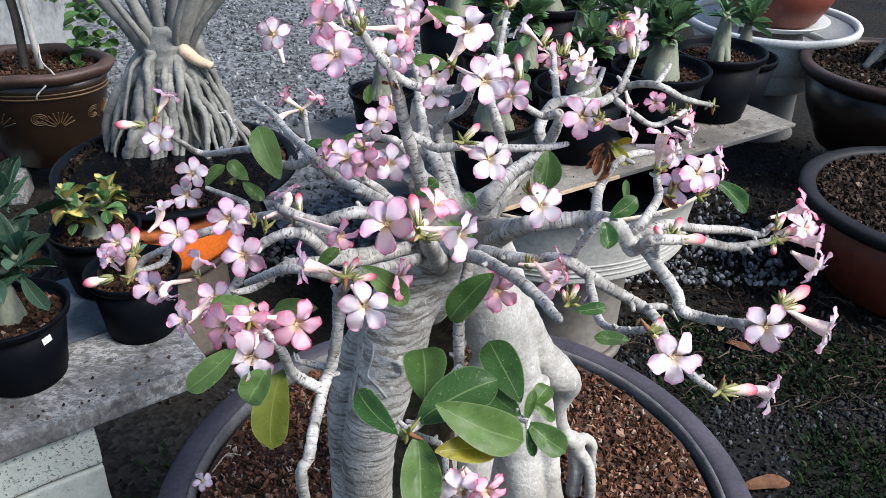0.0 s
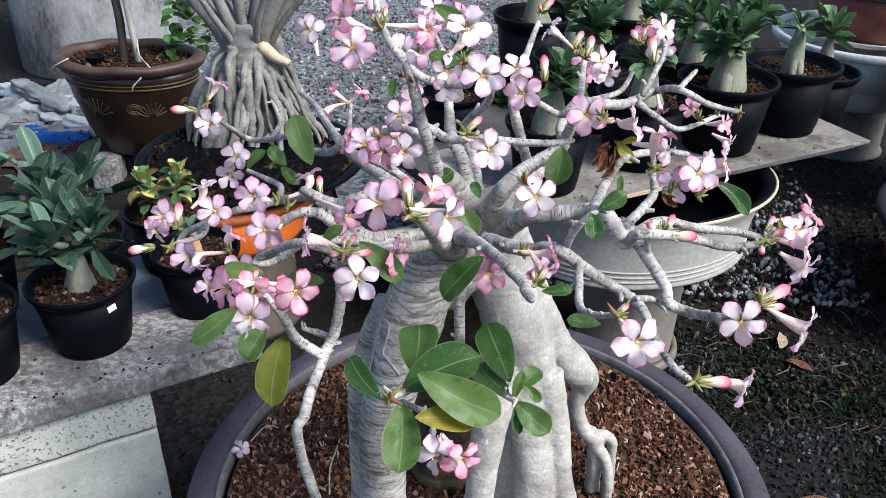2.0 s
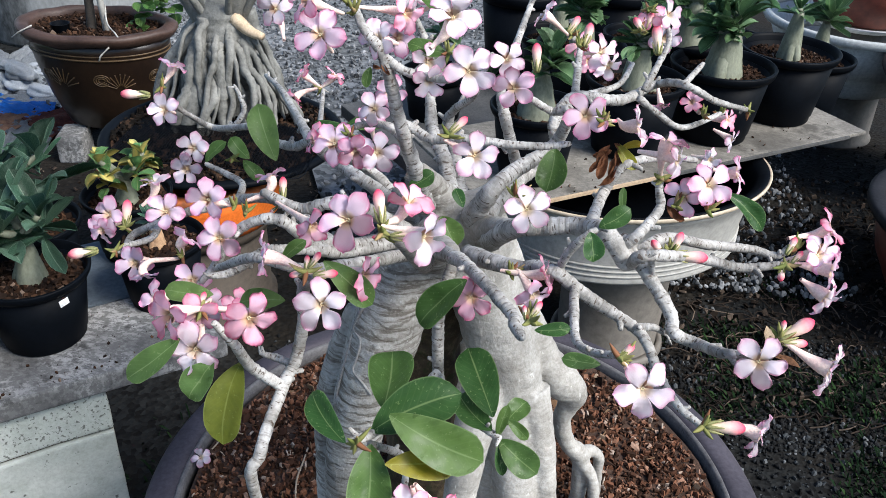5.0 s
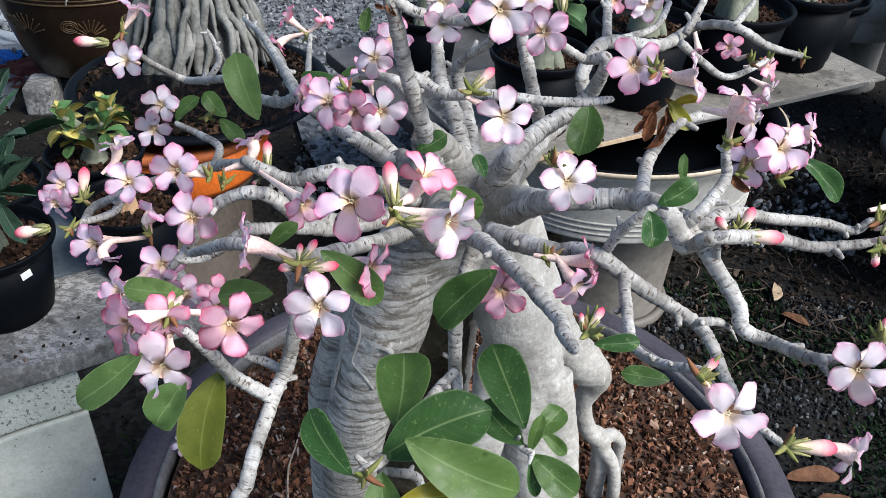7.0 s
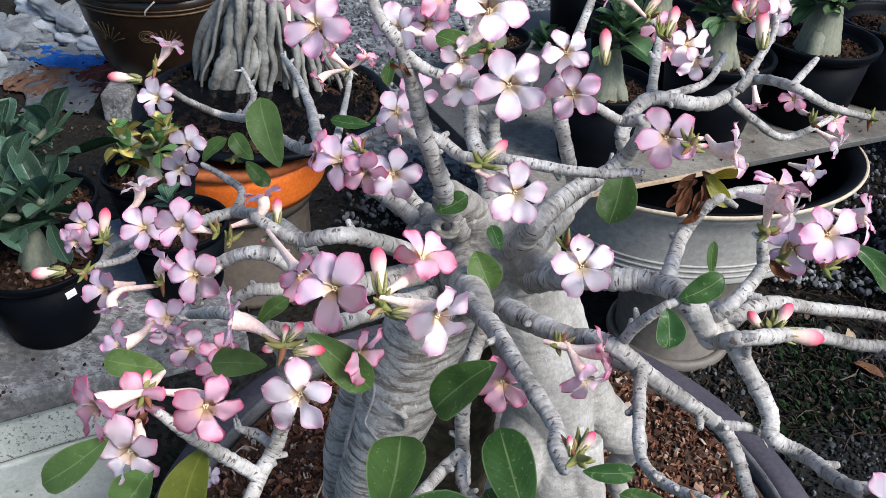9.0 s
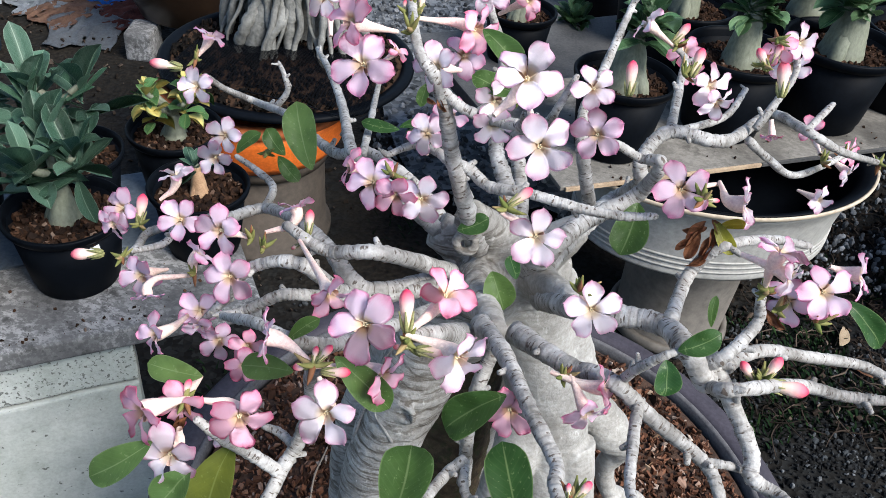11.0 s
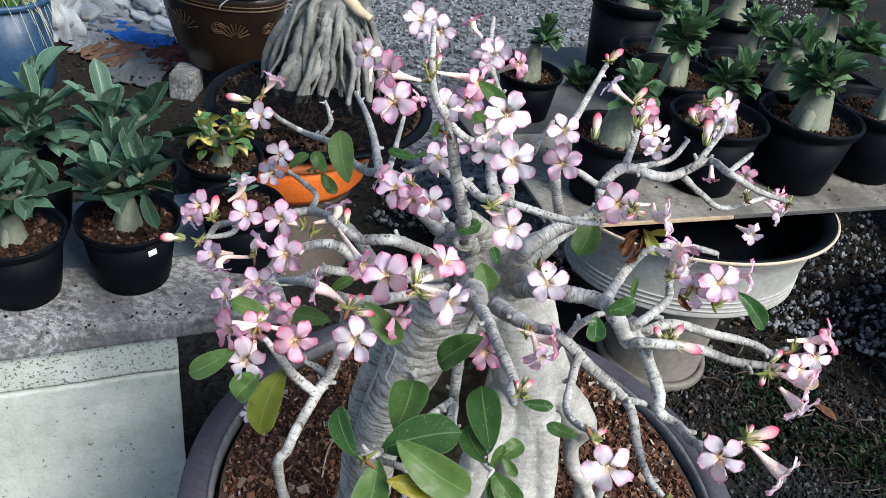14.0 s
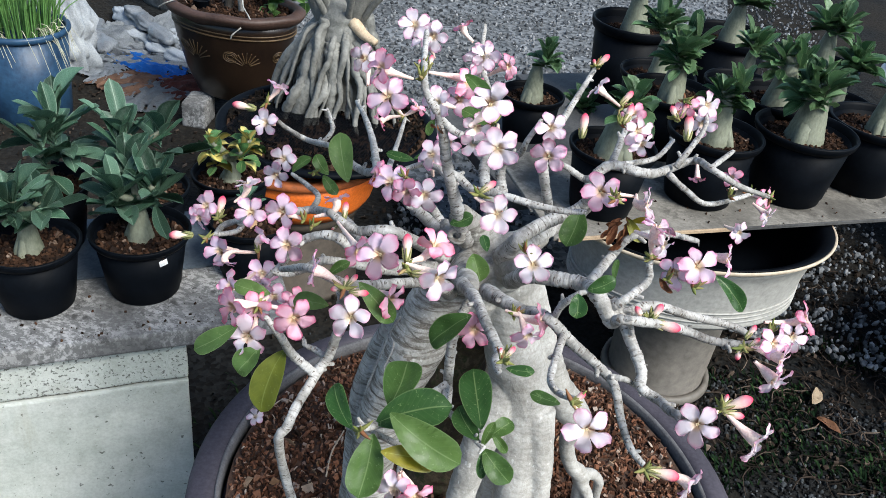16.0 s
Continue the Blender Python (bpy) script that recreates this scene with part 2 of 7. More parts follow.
LIPGREY = speckled("dusty inner lip", (0.045, 0.043, 0.046), (0.13, 0.125, 0.126), 24, 0.8)
BLACKPOT = speckled("black nursery plastic", (0.0010, 0.0015, 0.0025), (0.0034, 0.0046, 0.0068), 9, 0.5, 140, 0.15, 0.0006, 0.055)
# Tan here stands for warm sunlight falling on the basin's pale rim.
SUNRIM = speckled("warm sunlit rim tan", (0.34, 0.27, 0.19), (0.50, 0.42, 0.32), 12, 0.6, 90, 0.2, 0.0006)
BASIN = speckled("pale grey basin", (0.25, 0.245, 0.228), (0.36, 0.35, 0.322), 5, 0.45, 80, 0.15, 0.0006)
STAND = speckled("warm grey pot", (0.075, 0.068, 0.058), (0.135, 0.120, 0.103), 6, 0.6)
ORANGE = speckled("orange terracotta", (0.62, 0.11, 0.012), (0.84, 0.19, 0.025), 7, 0.6, 120, 0.3, 0.001)
WHITEBASIN = speckled("white plastic basin", (0.36, 0.372, 0.366), (0.51, 0.518, 0.50), 5, 0.45, 80, 0.15, 0.0006)
GLAZE = speckled("dark brown glaze", (0.008, 0.005, 0.004), (0.021, 0.012, 0.007), 5, 0.3, 60, 0.1)
RIMBROWN = speckled("dusty brown rim", (0.030, 0.016, 0.011), (0.070, 0.040, 0.030), 9, 0.55)
GILT = speckled("faded gilt line", (0.030, 0.019, 0.009), (0.105, 0.064, 0.028), 20, 0.5)
REDPOT = speckled("red-brown clay", (0.07, 0.014, 0.009), (0.14, 0.032, 0.019), 5, 0.5)
WHITEPAINT = speckled("white paper", (0.70, 0.70, 0.70), (0.82, 0.82, 0.82), 30, 0.7)
MIX = speckled("dark potting mix", (0.02, 0.012, 0.008), (0.075, 0.04, 0.025), 40, 0.95, 200, 0.8, 0.004)
BARKCHIP = chip_material("bark chips", [(0.0, (0.020, 0.012, 0.008)), (0.4, (0.080, 0.036, 0.021)), (0.75, (0.18, 0.080, 0.046)), (0.92, (0.27, 0.155, 0.105)), (1.0, (0.42, 0.35, 0.29))])
BLACKSOIL = chip_material("black wet soil", [(0.0, (0.004, 0.0035, 0.003)), (0.85, (0.012, 0.009, 0.007)), (1.0, (0.07, 0.04, 0.025))])
DARKBOARD = speckled("plain dark board", (0.03, 0.03, 0.03), (0.09, 0.088, 0.085), 8, 0.7, 120)
DARKCHIP = chip_material("dark bark chips", [(0.0, (0.015, 0.01, 0.008)), (0.6, (0.034, 0.018, 0.011)), (0.95, (0.085, 0.044, 0.026)), (1.0, (0.24, 0.18, 0.14))])
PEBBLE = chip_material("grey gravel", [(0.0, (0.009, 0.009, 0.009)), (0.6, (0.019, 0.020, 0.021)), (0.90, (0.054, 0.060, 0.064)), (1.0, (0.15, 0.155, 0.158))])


def leaf_material(name, low, high, rib, gloss=0.35, sub=0.0, split=0.0):
    m, t, b = shader(name, gloss, 0, 0.5)
    tc = t.nodes.new("ShaderNodeTexCoord")
    sep = t.nodes.new("ShaderNodeSeparateXYZ")
    t.links.new(tc.outputs["UV"], sep.inputs[0])
    dist = t.nodes.new("ShaderNodeMath")
    dist.operation, dist.inputs[1].default_value = "SUBTRACT", 0.5
    t.links.new(sep.outputs[1], dist.inputs[0])
    away = t.nodes.new("ShaderNodeMath")
    away.operation = "ABSOLUTE"
    t.links.new(dist.outputs[0], away.inputs[0])
    r = rand_of(t)
    base = ramp(t, r, [(0.0, low), (split - 0.04, tuple(q * 1.2 for q in low)), (split + 0.04, tuple(q * 0.85 for q in high)), (1.0, high)] if split else [(0.0, low), (1.0, high)])
    if split:
        base = mixed(t, ramp(t, away.outputs[0], [(0.22, (0, 0, 0)), (0.40, (0.6, 0.6, 0.6))]), base, low)
    mott = grain(t, coords(t), 70, 5)
    base = mixed(t, 0.45, base, ramp(t, mott, [(0.3, (0.30, 0.36, 0.28)), (0.7, (1, 1, 1))]), "MULTIPLY")
    veins = t.nodes.new("ShaderNodeTexWave")
    veins.inputs["Scale"].default_value, veins.inputs["Distortion"].default_value = 3.4, 0.7
    slant = t.nodes.new("ShaderNodeMath")
    slant.operation, slant.inputs[1].default_value = "MULTIPLY_ADD", -0.55
    t.links.new(away.outputs[0], slant.inputs[0])
    t.links.new(sep.outputs[0], slant.inputs[2])
    along = t.nodes.new("ShaderNodeCombineXYZ")
    t.links.new(slant.outputs[0], along.inputs[0])
    t.links.new(along.outputs[0], veins.inputs["Vector"])
    base = mixed(t, ramp(t, veins.outputs["Fac"], [(0.82, (0, 0, 0)), (1.0, (0.07, 0.07, 0.07))]), base, rib)
    base = mixed(t, ramp(t, away.outputs[0], [(0.008, (0.75, 0.75, 0.75)), (0.028, (0, 0, 0))]), base, rib)
    rim = mixed(t, ramp(t, away.outputs[0], [(0.465, (0, 0, 0)), (0.49, (0.6, 0.6, 0.6))]), base, rib)
    b.inputs["Subsurface Weight"].default_value = sub
    spots = grain(t, coords(t), 300, 2)
    b.inputs["Specular IOR Level"].default_value = 0.4
    final = mixed(t, ramp(t, spots, [(0.64, (0, 0, 0)), (0.70, (0.55, 0.55, 0.55))]), rim, rib)
    t.links.new(final, b.inputs["Base Color"])
    thin(t, b, final, 0.22)
    t.links.new(ramp(t, mott, [(0.35, (gloss - 0.06,) * 3), (0.65, (gloss + 0.2,) * 3)]), b.inputs["Roughness"])
    bumped(t, b, mott, 0.3, 0.0015)
    return m


LEAF = leaf_material("adenium leaf", (0.046, 0.140, 0.037), (0.155, 0.262, 0.066), (0.28, 0.39, 0.16), 0.34)
LEAFSOFT = leaf_material("soft pale green leaf", (0.13, 0.235, 0.07), (0.19, 0.30, 0.09), (0.28, 0.38, 0.17), 0.4)
LEAFOLIVE = leaf_material("olive mottled leaf", (0.11, 0.15, 0.02), (0.20, 0.23, 0.03), (0.26, 0.30, 0.08), 0.4)
LEAFDUSK = leaf_material("dusty young leaf", (0.055, 0.130, 0.080), (0.150, 0.262, 0.185), (0.36, 0.48, 0.36), 0.30)
LEAFFRESH = leaf_material("fresh young leaf", (0.060, 0.150, 0.062), (0.20, 0.33, 0.165), (0.38, 0.48, 0.28), 0.32)
LEAFYELLOW = leaf_material("yellow variegated leaf", (0.09, 0.21, 0.075), (0.80, 0.66, 0.22), (0.45, 0.48, 0.2), split=0.45)
LEAFDRY = speckled("dry leaf", (0.12, 0.05, 0.025), (0.30, 0.15, 0.08), 30, 0.8)
STEM = speckled("young caudex skin", (0.080, 0.092, 0.062), (0.21, 0.22, 0.160), 14, 0.6, 160, 0.4, squash=(1, 1, 0.5))
TANSTUB = speckled("tan corky stub", (0.30, 0.17, 0.09), (0.48, 0.31, 0.18), 40, 0.7)
LIGHTROOT = speckled("grey root bark", (0.20, 0.19, 0.17), (0.42, 0.41, 0.38), 12, 0.75, 110, 0.6, 0.002)


ICO = bmesh.new()
bmesh.ops.create_icosphere(ICO, subdivisions=1, radius=1)
ICO.verts.ensure_lookup_table()
ICO_POINTS, ICO_FACES = [v.co.copy() for v in ICO.verts], [[v.index for v in f.verts] for f in ICO.faces]
ICO.free()


def pebble(bm, rng, place, size):
    """A rounded stone."""
    q = Euler((rng.random() * 6, rng.random() * 6, rng.random() * 6)).to_matrix()
    sx, sy, sz = size * rng.uniform(0.8, 1.2), size * rng.uniform(0.6, 1.0), size * rng.uniform(0.4, 0.75)
    vs = [bm.verts.new(Vector(place) + q @ Vector((c.x * sx, c.y * sy, c.z * sz)) * rng.uniform(0.85, 1.12)) for c in ICO_POINTS]
    for f in ICO_FACES:
        bm.faces.new([vs[k] for k in f])


# ---- the ground ----
def build_ground():
    bm = bmesh.new()
    n, half = 90, 9.0
    vs = []
    for i in range(n + 1):
        row = []
        for j in range(n + 1):
            x, y = -half + 2 * half * i / n, -6 + 2 * half * j / n
            edge = min(i, j, n - i, n - j) == 0
            row.append(bm.verts.new((x, y, 0 if edge else 0.012 * noise.noise(Vector((x * 2.2, y * 2.2, 3))))))
        vs.append(row)
    for i in range(n):
        for j in range(n):
            bm.faces.new((vs[i][j], vs[i + 1][j], vs[i + 1][j + 1], vs[i][j + 1]))
    far = 400.0
    cs = [bm.verts.new(q) for q in ((-far, -far, 0), (far, -far, 0), (far, far, 0), (-far, far, 0))]
    ring = [[vs[i][0] for i in range(n + 1)], [vs[n][j] for j in range(n + 1)], [vs[i][n] for i in range(n, -1, -1)], [vs[0][j] for j in range(n, -1, -1)]]
    for k in range(4):
        bm.faces.new([cs[k], cs[(k + 1) % 4]] + ring[k][::-1])
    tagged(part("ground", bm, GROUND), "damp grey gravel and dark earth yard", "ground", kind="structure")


build_ground()


# ---- the bonsai's pot ----
POT = (0.046, 0.924)


def build_bonsai_pot():
    pot = thing("bonsai_pot", "wide round dark plum training pot under the flowering bonsai", "pot", place=(*POT, 0))
    bm = bmesh.new()
    lathe(bm, [(0.27, 0.0), (0.30, 0.02), (0.36, 0.22), (0.415, 0.44), (0.42, 0.47), (0.40, 0.47), (0.395, 0.44), (0.34, 0.22), (0.28, 0.06)], 72)
    part("body", bm, PLUM, pot)
    bm = bmesh.new()
    lathe(bm, [(0.412, 0.468), (0.446, 0.470), (0.457, 0.480), (0.4605, 0.500), (0.4585, 0.511), (0.452, 0.5165), (0.432, 0.519), (0.414, 0.5185)], 96, loop=True)
    part("rim", bm, PLUM, pot, "broad flat dark rim")
    bm = bmesh.new()
    lathe(bm, [(0.406, 0.46), (0.4135, 0.472), (0.4135, 0.519), (0.411, 0.521), (0.406, 0.517)], 96, loop=True)
    part("inner_lip", bm, LIPGREY, pot, "dusty grey inner lip of the rim")


build_bonsai_pot()


def soil_height(x, y):
    d = math.hypot(x - POT[0], y - POT[1])
    return 0.506 + 0.030 * max(0, 1 - d / 0.3) + 0.006 * noise.noise(Vector((x * 9, y * 9, 1)))


def build_bonsai_soil():
    rng = random.Random(4)
    bm = bmesh.new()
    rings = []
    for i in range(1, 15):
        r = 0.397 * i / 14
        rings.append([bm.verts.new((POT[0] + r * math.cos(a), POT[1] + r * math.sin(a), soil_height(POT[0] + r * math.cos(a), POT[1] + r * math.sin(a)))) for a in [2 * math.pi * k / 60 for k in range(60)]])
    for a, b in zip(rings, rings[1:]):
        for k in range(60):
            bm.faces.new((a[k], b[k], b[(k + 1) % 60], a[(k + 1) % 60]))
    bm.faces.new(rings[0])
    tagged(part("potting_mix", bm, MIX), "dark brown bark potting mix filling the bonsai pot", "soil", kind="stuff")
    bm = bmesh.new()
    for _ in range(15000):
        a, r = rng.random() * 2 * math.pi, 0.39 * math.sqrt(rng.random())
        x, y = POT[0] + r * math.cos(a), POT[1] + r * math.sin(a)
        chip(bm, rng, (x, y, soil_height(x, y) + rng.uniform(0.0, 0.006)), rng.uniform(0.002, 0.0062) * (1 if rng.random() > 0.06 else 1.7), 0.30)
    tagged(part("bark_chips", bm, BARKCHIP, soft=False), "reddish brown chopped bark and husk chips on the soil", "bark chips", kind="stuff")


build_bonsai_soil()


# ---- benches ----
ALONG, BACK = Vector((0.806, 0.592, 0)), Vector((-0.592, 0.806, 0))


def on_bench(a, b, z):
    """a metres along the bench from its front corner, b metres back from its front edge."""
    p = Vector((-0.396, 1.152, z)) + ALONG * a + BACK * b
    return p


def build_plank(name, a0, a1, b0, b1, z0, z1, mat, label):
    ob = thing(name, label, "bench", place=(0, 0, 0))
    bm = bmesh.new()
    c = on_bench((a0 + a1) / 2, (b0 + b1) / 2, (z0 + z1) / 2)
    block(bm, (a1 - a0, b1 - b0, z1 - z0), c, 0.006, Matrix.Rotation(math.atan2(ALONG.y, ALONG.x), 4, "Z"))
    part("board", bm, mat, ob, soft=False)
    return ob


build_plank("bench_plank", -1.9, 0.03, 0.043, 0.250, 0.493, 0.535, CONCRETE, "grey weathered concrete plank of the plant bench")
build_plank("bench_plank", -1.9, 0.02, 0.262, 0.50, 0.490, 0.528, BLUISH, "bluish weathered board behind the concrete plank")
def build_thin_board():
    ob = thing("thin_board", "thin warped grey board carrying the black pots", "board")
    turn = Matrix.Rotation(math.atan2(ALONG.y, ALONG.x) - radians(4), 4, "Z")
    ahead = turn @ Vector((1, 0, 0))
    side = turn @ Vector((0, 1, 0))
    corner = on_bench(1.25, 0.060, 0.615)
    bm = bmesh.new()
    block(bm, (1.14, 0.42, 0.010), corner - ahead * 0.05 + side * 0.21, 0.003, turn)
    part("board", bm, GREYBOARD, ob, soft=False)
    # Warm sunlight on the left of the board's edge, put in as tan.
    bm = bmesh.new()
    block(bm, (0.46, 0.006, 0.0085), corner - ahead * 0.38 - side * 0.0035, 0.001, turn)
    part("edging", bm, SUNEDGE, ob, "board edge with warm sunlight painted tan", soft=False)
    # The rest of the same edge, left dark grey as unlit.
    bm = bmesh.new()
    block(bm, (0.60, 0.005, 0.0085), corner + ahead * 0.152 - side * 0.003, 0.001, turn)
    part("edging", bm, DARKBOARD, ob, "unlit dark grey rest of the edge", soft=False)


# Tan that carries the warm sunlight on the board's edge.
SUNEDGE = speckled("warm sunlit edge tan", (0.26, 0.18, 0.11), (0.44, 0.33, 0.22), 30, 0.7, 200, 0.3, 0.001)
build_thin_board()


def build_leg(a, z, label):
    leg = thing("block_pier", label, "pier", "bench piers")
    for name, z0, z1, off, mat in (("base_block", 0.0, z - 0.0965, 0.0015, WHITEWASH), ("joint", z - 0.100, z - 0.087, -0.004, OLDWOOD), ("top_block", z - 0.090, z, 0.0, PITTED)):
        bm = bmesh.new()
        c = on_bench(a, 0.052 + 0.09 - off, (z0 + z1) / 2)
        block(bm, (0.62, 0.17 + off * 2, z1 - z0), c, 0.005, Matrix.Rotation(math.atan2(ALONG.y, ALONG.x), 4, "Z"))
        bmesh.ops.subdivide_edges(bm, edges=bm.edges[:], cuts=6, use_grid_fill=True)
        for v in bm.verts:
            v.co += Vector((noise.noise(v.co * 14), noise.noise(v.co * 14 + Vector((5, 0, 0))), noise.noise(v.co * 14 + Vector((0, 7, 0))))) * 0.004
        part(name, bm, mat, leg, soft=False)


build_leg(-0.495, 0.492, "whitewashed concrete blocks holding up the bench")


# ---- pots and young plants ----
def nursery_pot(x, y, z, r, h, label="black plastic nursery pot standing on the bench", group="nursery pots", tag=False):
    pot = thing("nursery_pot", label, "pot", group, (x, y, z))
    bm = bmesh.new()
    lathe(bm, [(r * 0.66, 0), (r * 0.70, 0.004), (r * 0.71, h * 0.10), (r * 0.735, h * 0.12), (r * 0.90, h * 0.90), (r * 0.87, h * 0.90), (r * 0.70, h * 0.1)], 44)
    part("body", bm, BLACKPOT, pot)
    bm = bmesh.new()
    lathe(bm, [(r * 0.88, h * 0.885), (r * 0.955, h * 0.89), (r * 0.985, h * 0.93), (r, h * 0.985), (r * 0.985, h), (r * 0.945, h), (r * 0.925, h * 0.96), (r * 0.885, h * 0.90)], 44, loop=True)
    part("rim", bm, BLACKPOT, pot)
    rng = random.Random(int(1000 * (x + 3 * y)))
    if tag:
        bm = bmesh.new()
        rr = r * 0.865
        block(bm, (0.0012, 0.017, 0.013), (rr + 0.001, 0, 0), 0.0004)
        t = part("price_tag", bm, WHITEPAINT, pot, "small white paper tag")
        t.matrix_basis = Matrix.Rotation(radians(-29), 4, "Z") @ Matrix.Translation((0, 0, h * 0.76)) @ Matrix.Rotation(0.12, 4, "X")
    bm = bmesh.new()
    zz = h * 0.80
    lathe(bm, [(r * 0.78, zz - 0.02), (r * 0.845, zz), (r * 0.5, zz + 0.004), (r * 0.1, zz + 0.008)], 28)
    n = int(420 * (r / 0.09) ** 2)
    for _ in range(n):
        a, q = rng.random() * 6.283, r * 0.82 * math.sqrt(rng.random())
        chip(bm, rng, (q * math.cos(a), q * math.sin(a), zz + 0.004 + rng.random() * 0.005), rng.uniform(0.003, 0.0085), 0.45)
    s = part("soil", bm, DARKCHIP, None, soft=False)
    s.location = (x, y, z)
    tagged(s, "dark bark chips filling a nursery pot", "soil", kind="stuff")
    return pot


LEAVES = {}


def leaf_meshes(key, mat, length, width, **kw):
    if key not in LEAVES:
        out = []
        for k in range(4):
            bm = blade(1.0, width * (0.85 + 0.1 * k), 0.64, 0.10 + 0.03 * k, 0.02 + 0.06 * k, 9, wave=0.03 * k, thick=0.012, bend=0.12 * (k - 1.5))
            out.append(smooth_mesh(bm, key, mat))
        LEAVES[key] = out
    return LEAVES[key]


def young_adenium(x, y, z, height, r, leaf=0.07, count=20, seed=1, mat=None, key="young", tilt=(0, 0), label="young desert rose with a swollen stem and dusty green leaves", width=0.36, heads=2, low=0.4, drop=1.25, skin=False, spread=0.42):
    rng = random.Random(seed)
    plant = thing("potted_adenium", label, "plant", "young desert roses", (x, y, z))
    bm = bmesh.new()
    tx, ty = tilt
    top = Vector((tx, ty, height))
    sweep(bm, [(0, 0, -0.02, r * 1.15), (0, 0, 0.004, r * 1.12), (tx * 0.3, ty * 0.3, height * 0.3, r * 0.94), (tx * 0.7, ty * 0.7, height * 0.7, r * 0.68), (tx, ty, height, r * 0.40)], 18, 6, 0.04, seed=seed)
    for k in range(2):
        a = rng.random() * 6.28
        sweep(bm, [(math.cos(a) * r * 0.3, math.sin(a) * r * 0.3, height * 0.45, r * 0.45), (math.cos(a) * r * 0.85, math.sin(a) * r * 0.85, height * 0.15, r * 0.42), (math.cos(a) * r * 1.25, math.sin(a) * r * 1.25, -0.012, r * 0.3)], 10, 4, 0.1, seed=k)
    stem = part("stem", bm, TANSTUB if skin else STEM, plant)
    meshes = leaf_meshes(key, mat or LEAFDUSK, 1, width)
    hs = []
    for k in range(heads):
        a = rng.random() * 6.28
        hd = top + Vector((math.cos(a), math.sin(a), rng.uniform(0.5, 1.3))) * leaf * (spread if heads > 1 else 0.1)
        hs.append(hd)
        bm = bmesh.new()
        sweep(bm, [(*top, r * 0.40), (*((top + hd) / 2), r * 0.3), (*hd, r * 0.22)], 8, 3)
        part("shoot", bm, STEM, plant)
    for k in range(count):
        hd = hs[k % heads]
        a = 2.4 * k + rng.random() * 0.6
        lift = 1.22 - drop * (k / count) + rng.uniform(-0.25, 0.25)
        d = Vector((math.cos(a) * math.cos(lift), math.sin(a) * math.cos(lift), math.sin(lift)))
        q = piece("leaf", meshes[k % 4], plant, turn_to(hd - Vector((0, 0, leaf * low * k / count)), d, (0, 0, 1), leaf * rng.uniform(0.65, 1.25)))
    return plant


def potted(x, y, z, r, h, height, cr, leaf, count, seed, tag=False, **kw):
    if x > -0.3:
        kw.update(mat=LEAFFRESH, key="fresh", width=0.46)
        height, count, leaf = height * 1.15, int(count * 1.1), leaf * 0.74
    nursery_pot(x, y, z, r, h, tag=tag)
    return young_adenium(x, y, z + h * 0.82, height, cr, leaf * 1.08, int(count * 1.35), seed, **kw)


potted(-0.715, 1.165, 0.535, 0.098, 0.142, 0.088, 0.024, 0.082, 34, 3, tag=True, heads=3, low=0.5, drop=1.35)
potted(-0.868, 1.040, 0.535, 0.093, 0.142, 0.088, 0.022, 0.070, 32, 5, heads=3, low=0.5, drop=1.35)
potted(-0.80, 1.315, 0.528, 0.094, 0.150, 0.12, 0.020, 0.088, 32, 7, heads=3, low=1.0, drop=1.4)
potted(-0.985, 1.235, 0.528, 0.092, 0.150, 0.13, 0.022, 0.090, 36, 9, heads=3, low=1.0, drop=1.4)
potted(-0.68, 1.47, 0.528, 0.090, 0.140, 0.055, 0.022, 0.036, 48, 11, mat=LEAFYELLOW, key="variegated", label="young plant with yellow and green variegated leaves", width=0.58, heads=7, low=0.7, drop=1.7, spread=1.1)
potted(-0.555, 1.315, 0.528, 0.088, 0.140, 0.060, 0.015, 0.038, 8, 13, label="cut-back young plant with a tan stub and few leaves", heads=1, skin=True)
# the row on the far board
potted(0.585, 2.12, 0.62, 0.130, 0.190, 0.115, 0.046, 0.085, 42, 21, heads=4, low=0.8, drop=1.5)
potted(0.36, 1.985, 0.62, 0.120, 0.185, 0.11, 0.036, 0.07, 40, 22, heads=4, low=0.8, drop=1.5)
potted(0.53, 2.325, 0.62, 0.125, 0.190, 0.11, 0.044, 0.08, 36, 23, heads=4, low=0.8, drop=1.5)
potted(0.785, 2.285, 0.62, 0.130, 0.190, 0.11, 0.028, 0.065, 9, 24, heads=1)
potted(0.13, 1.80, 0.62, 0.105, 0.170, 0.10, 0.040, 0.085, 28, 25, heads=3)
potted(0.24, 2.22, 0.62, 0.12, 0.18, 0.12, 0.034, 0.085, 40, 26, heads=4, low=0.9, drop=1.5)
potted(-0.17, 2.50, 0.42, 0.105, 0.175, 0.11, 0.034, 0.08, 18, 27)


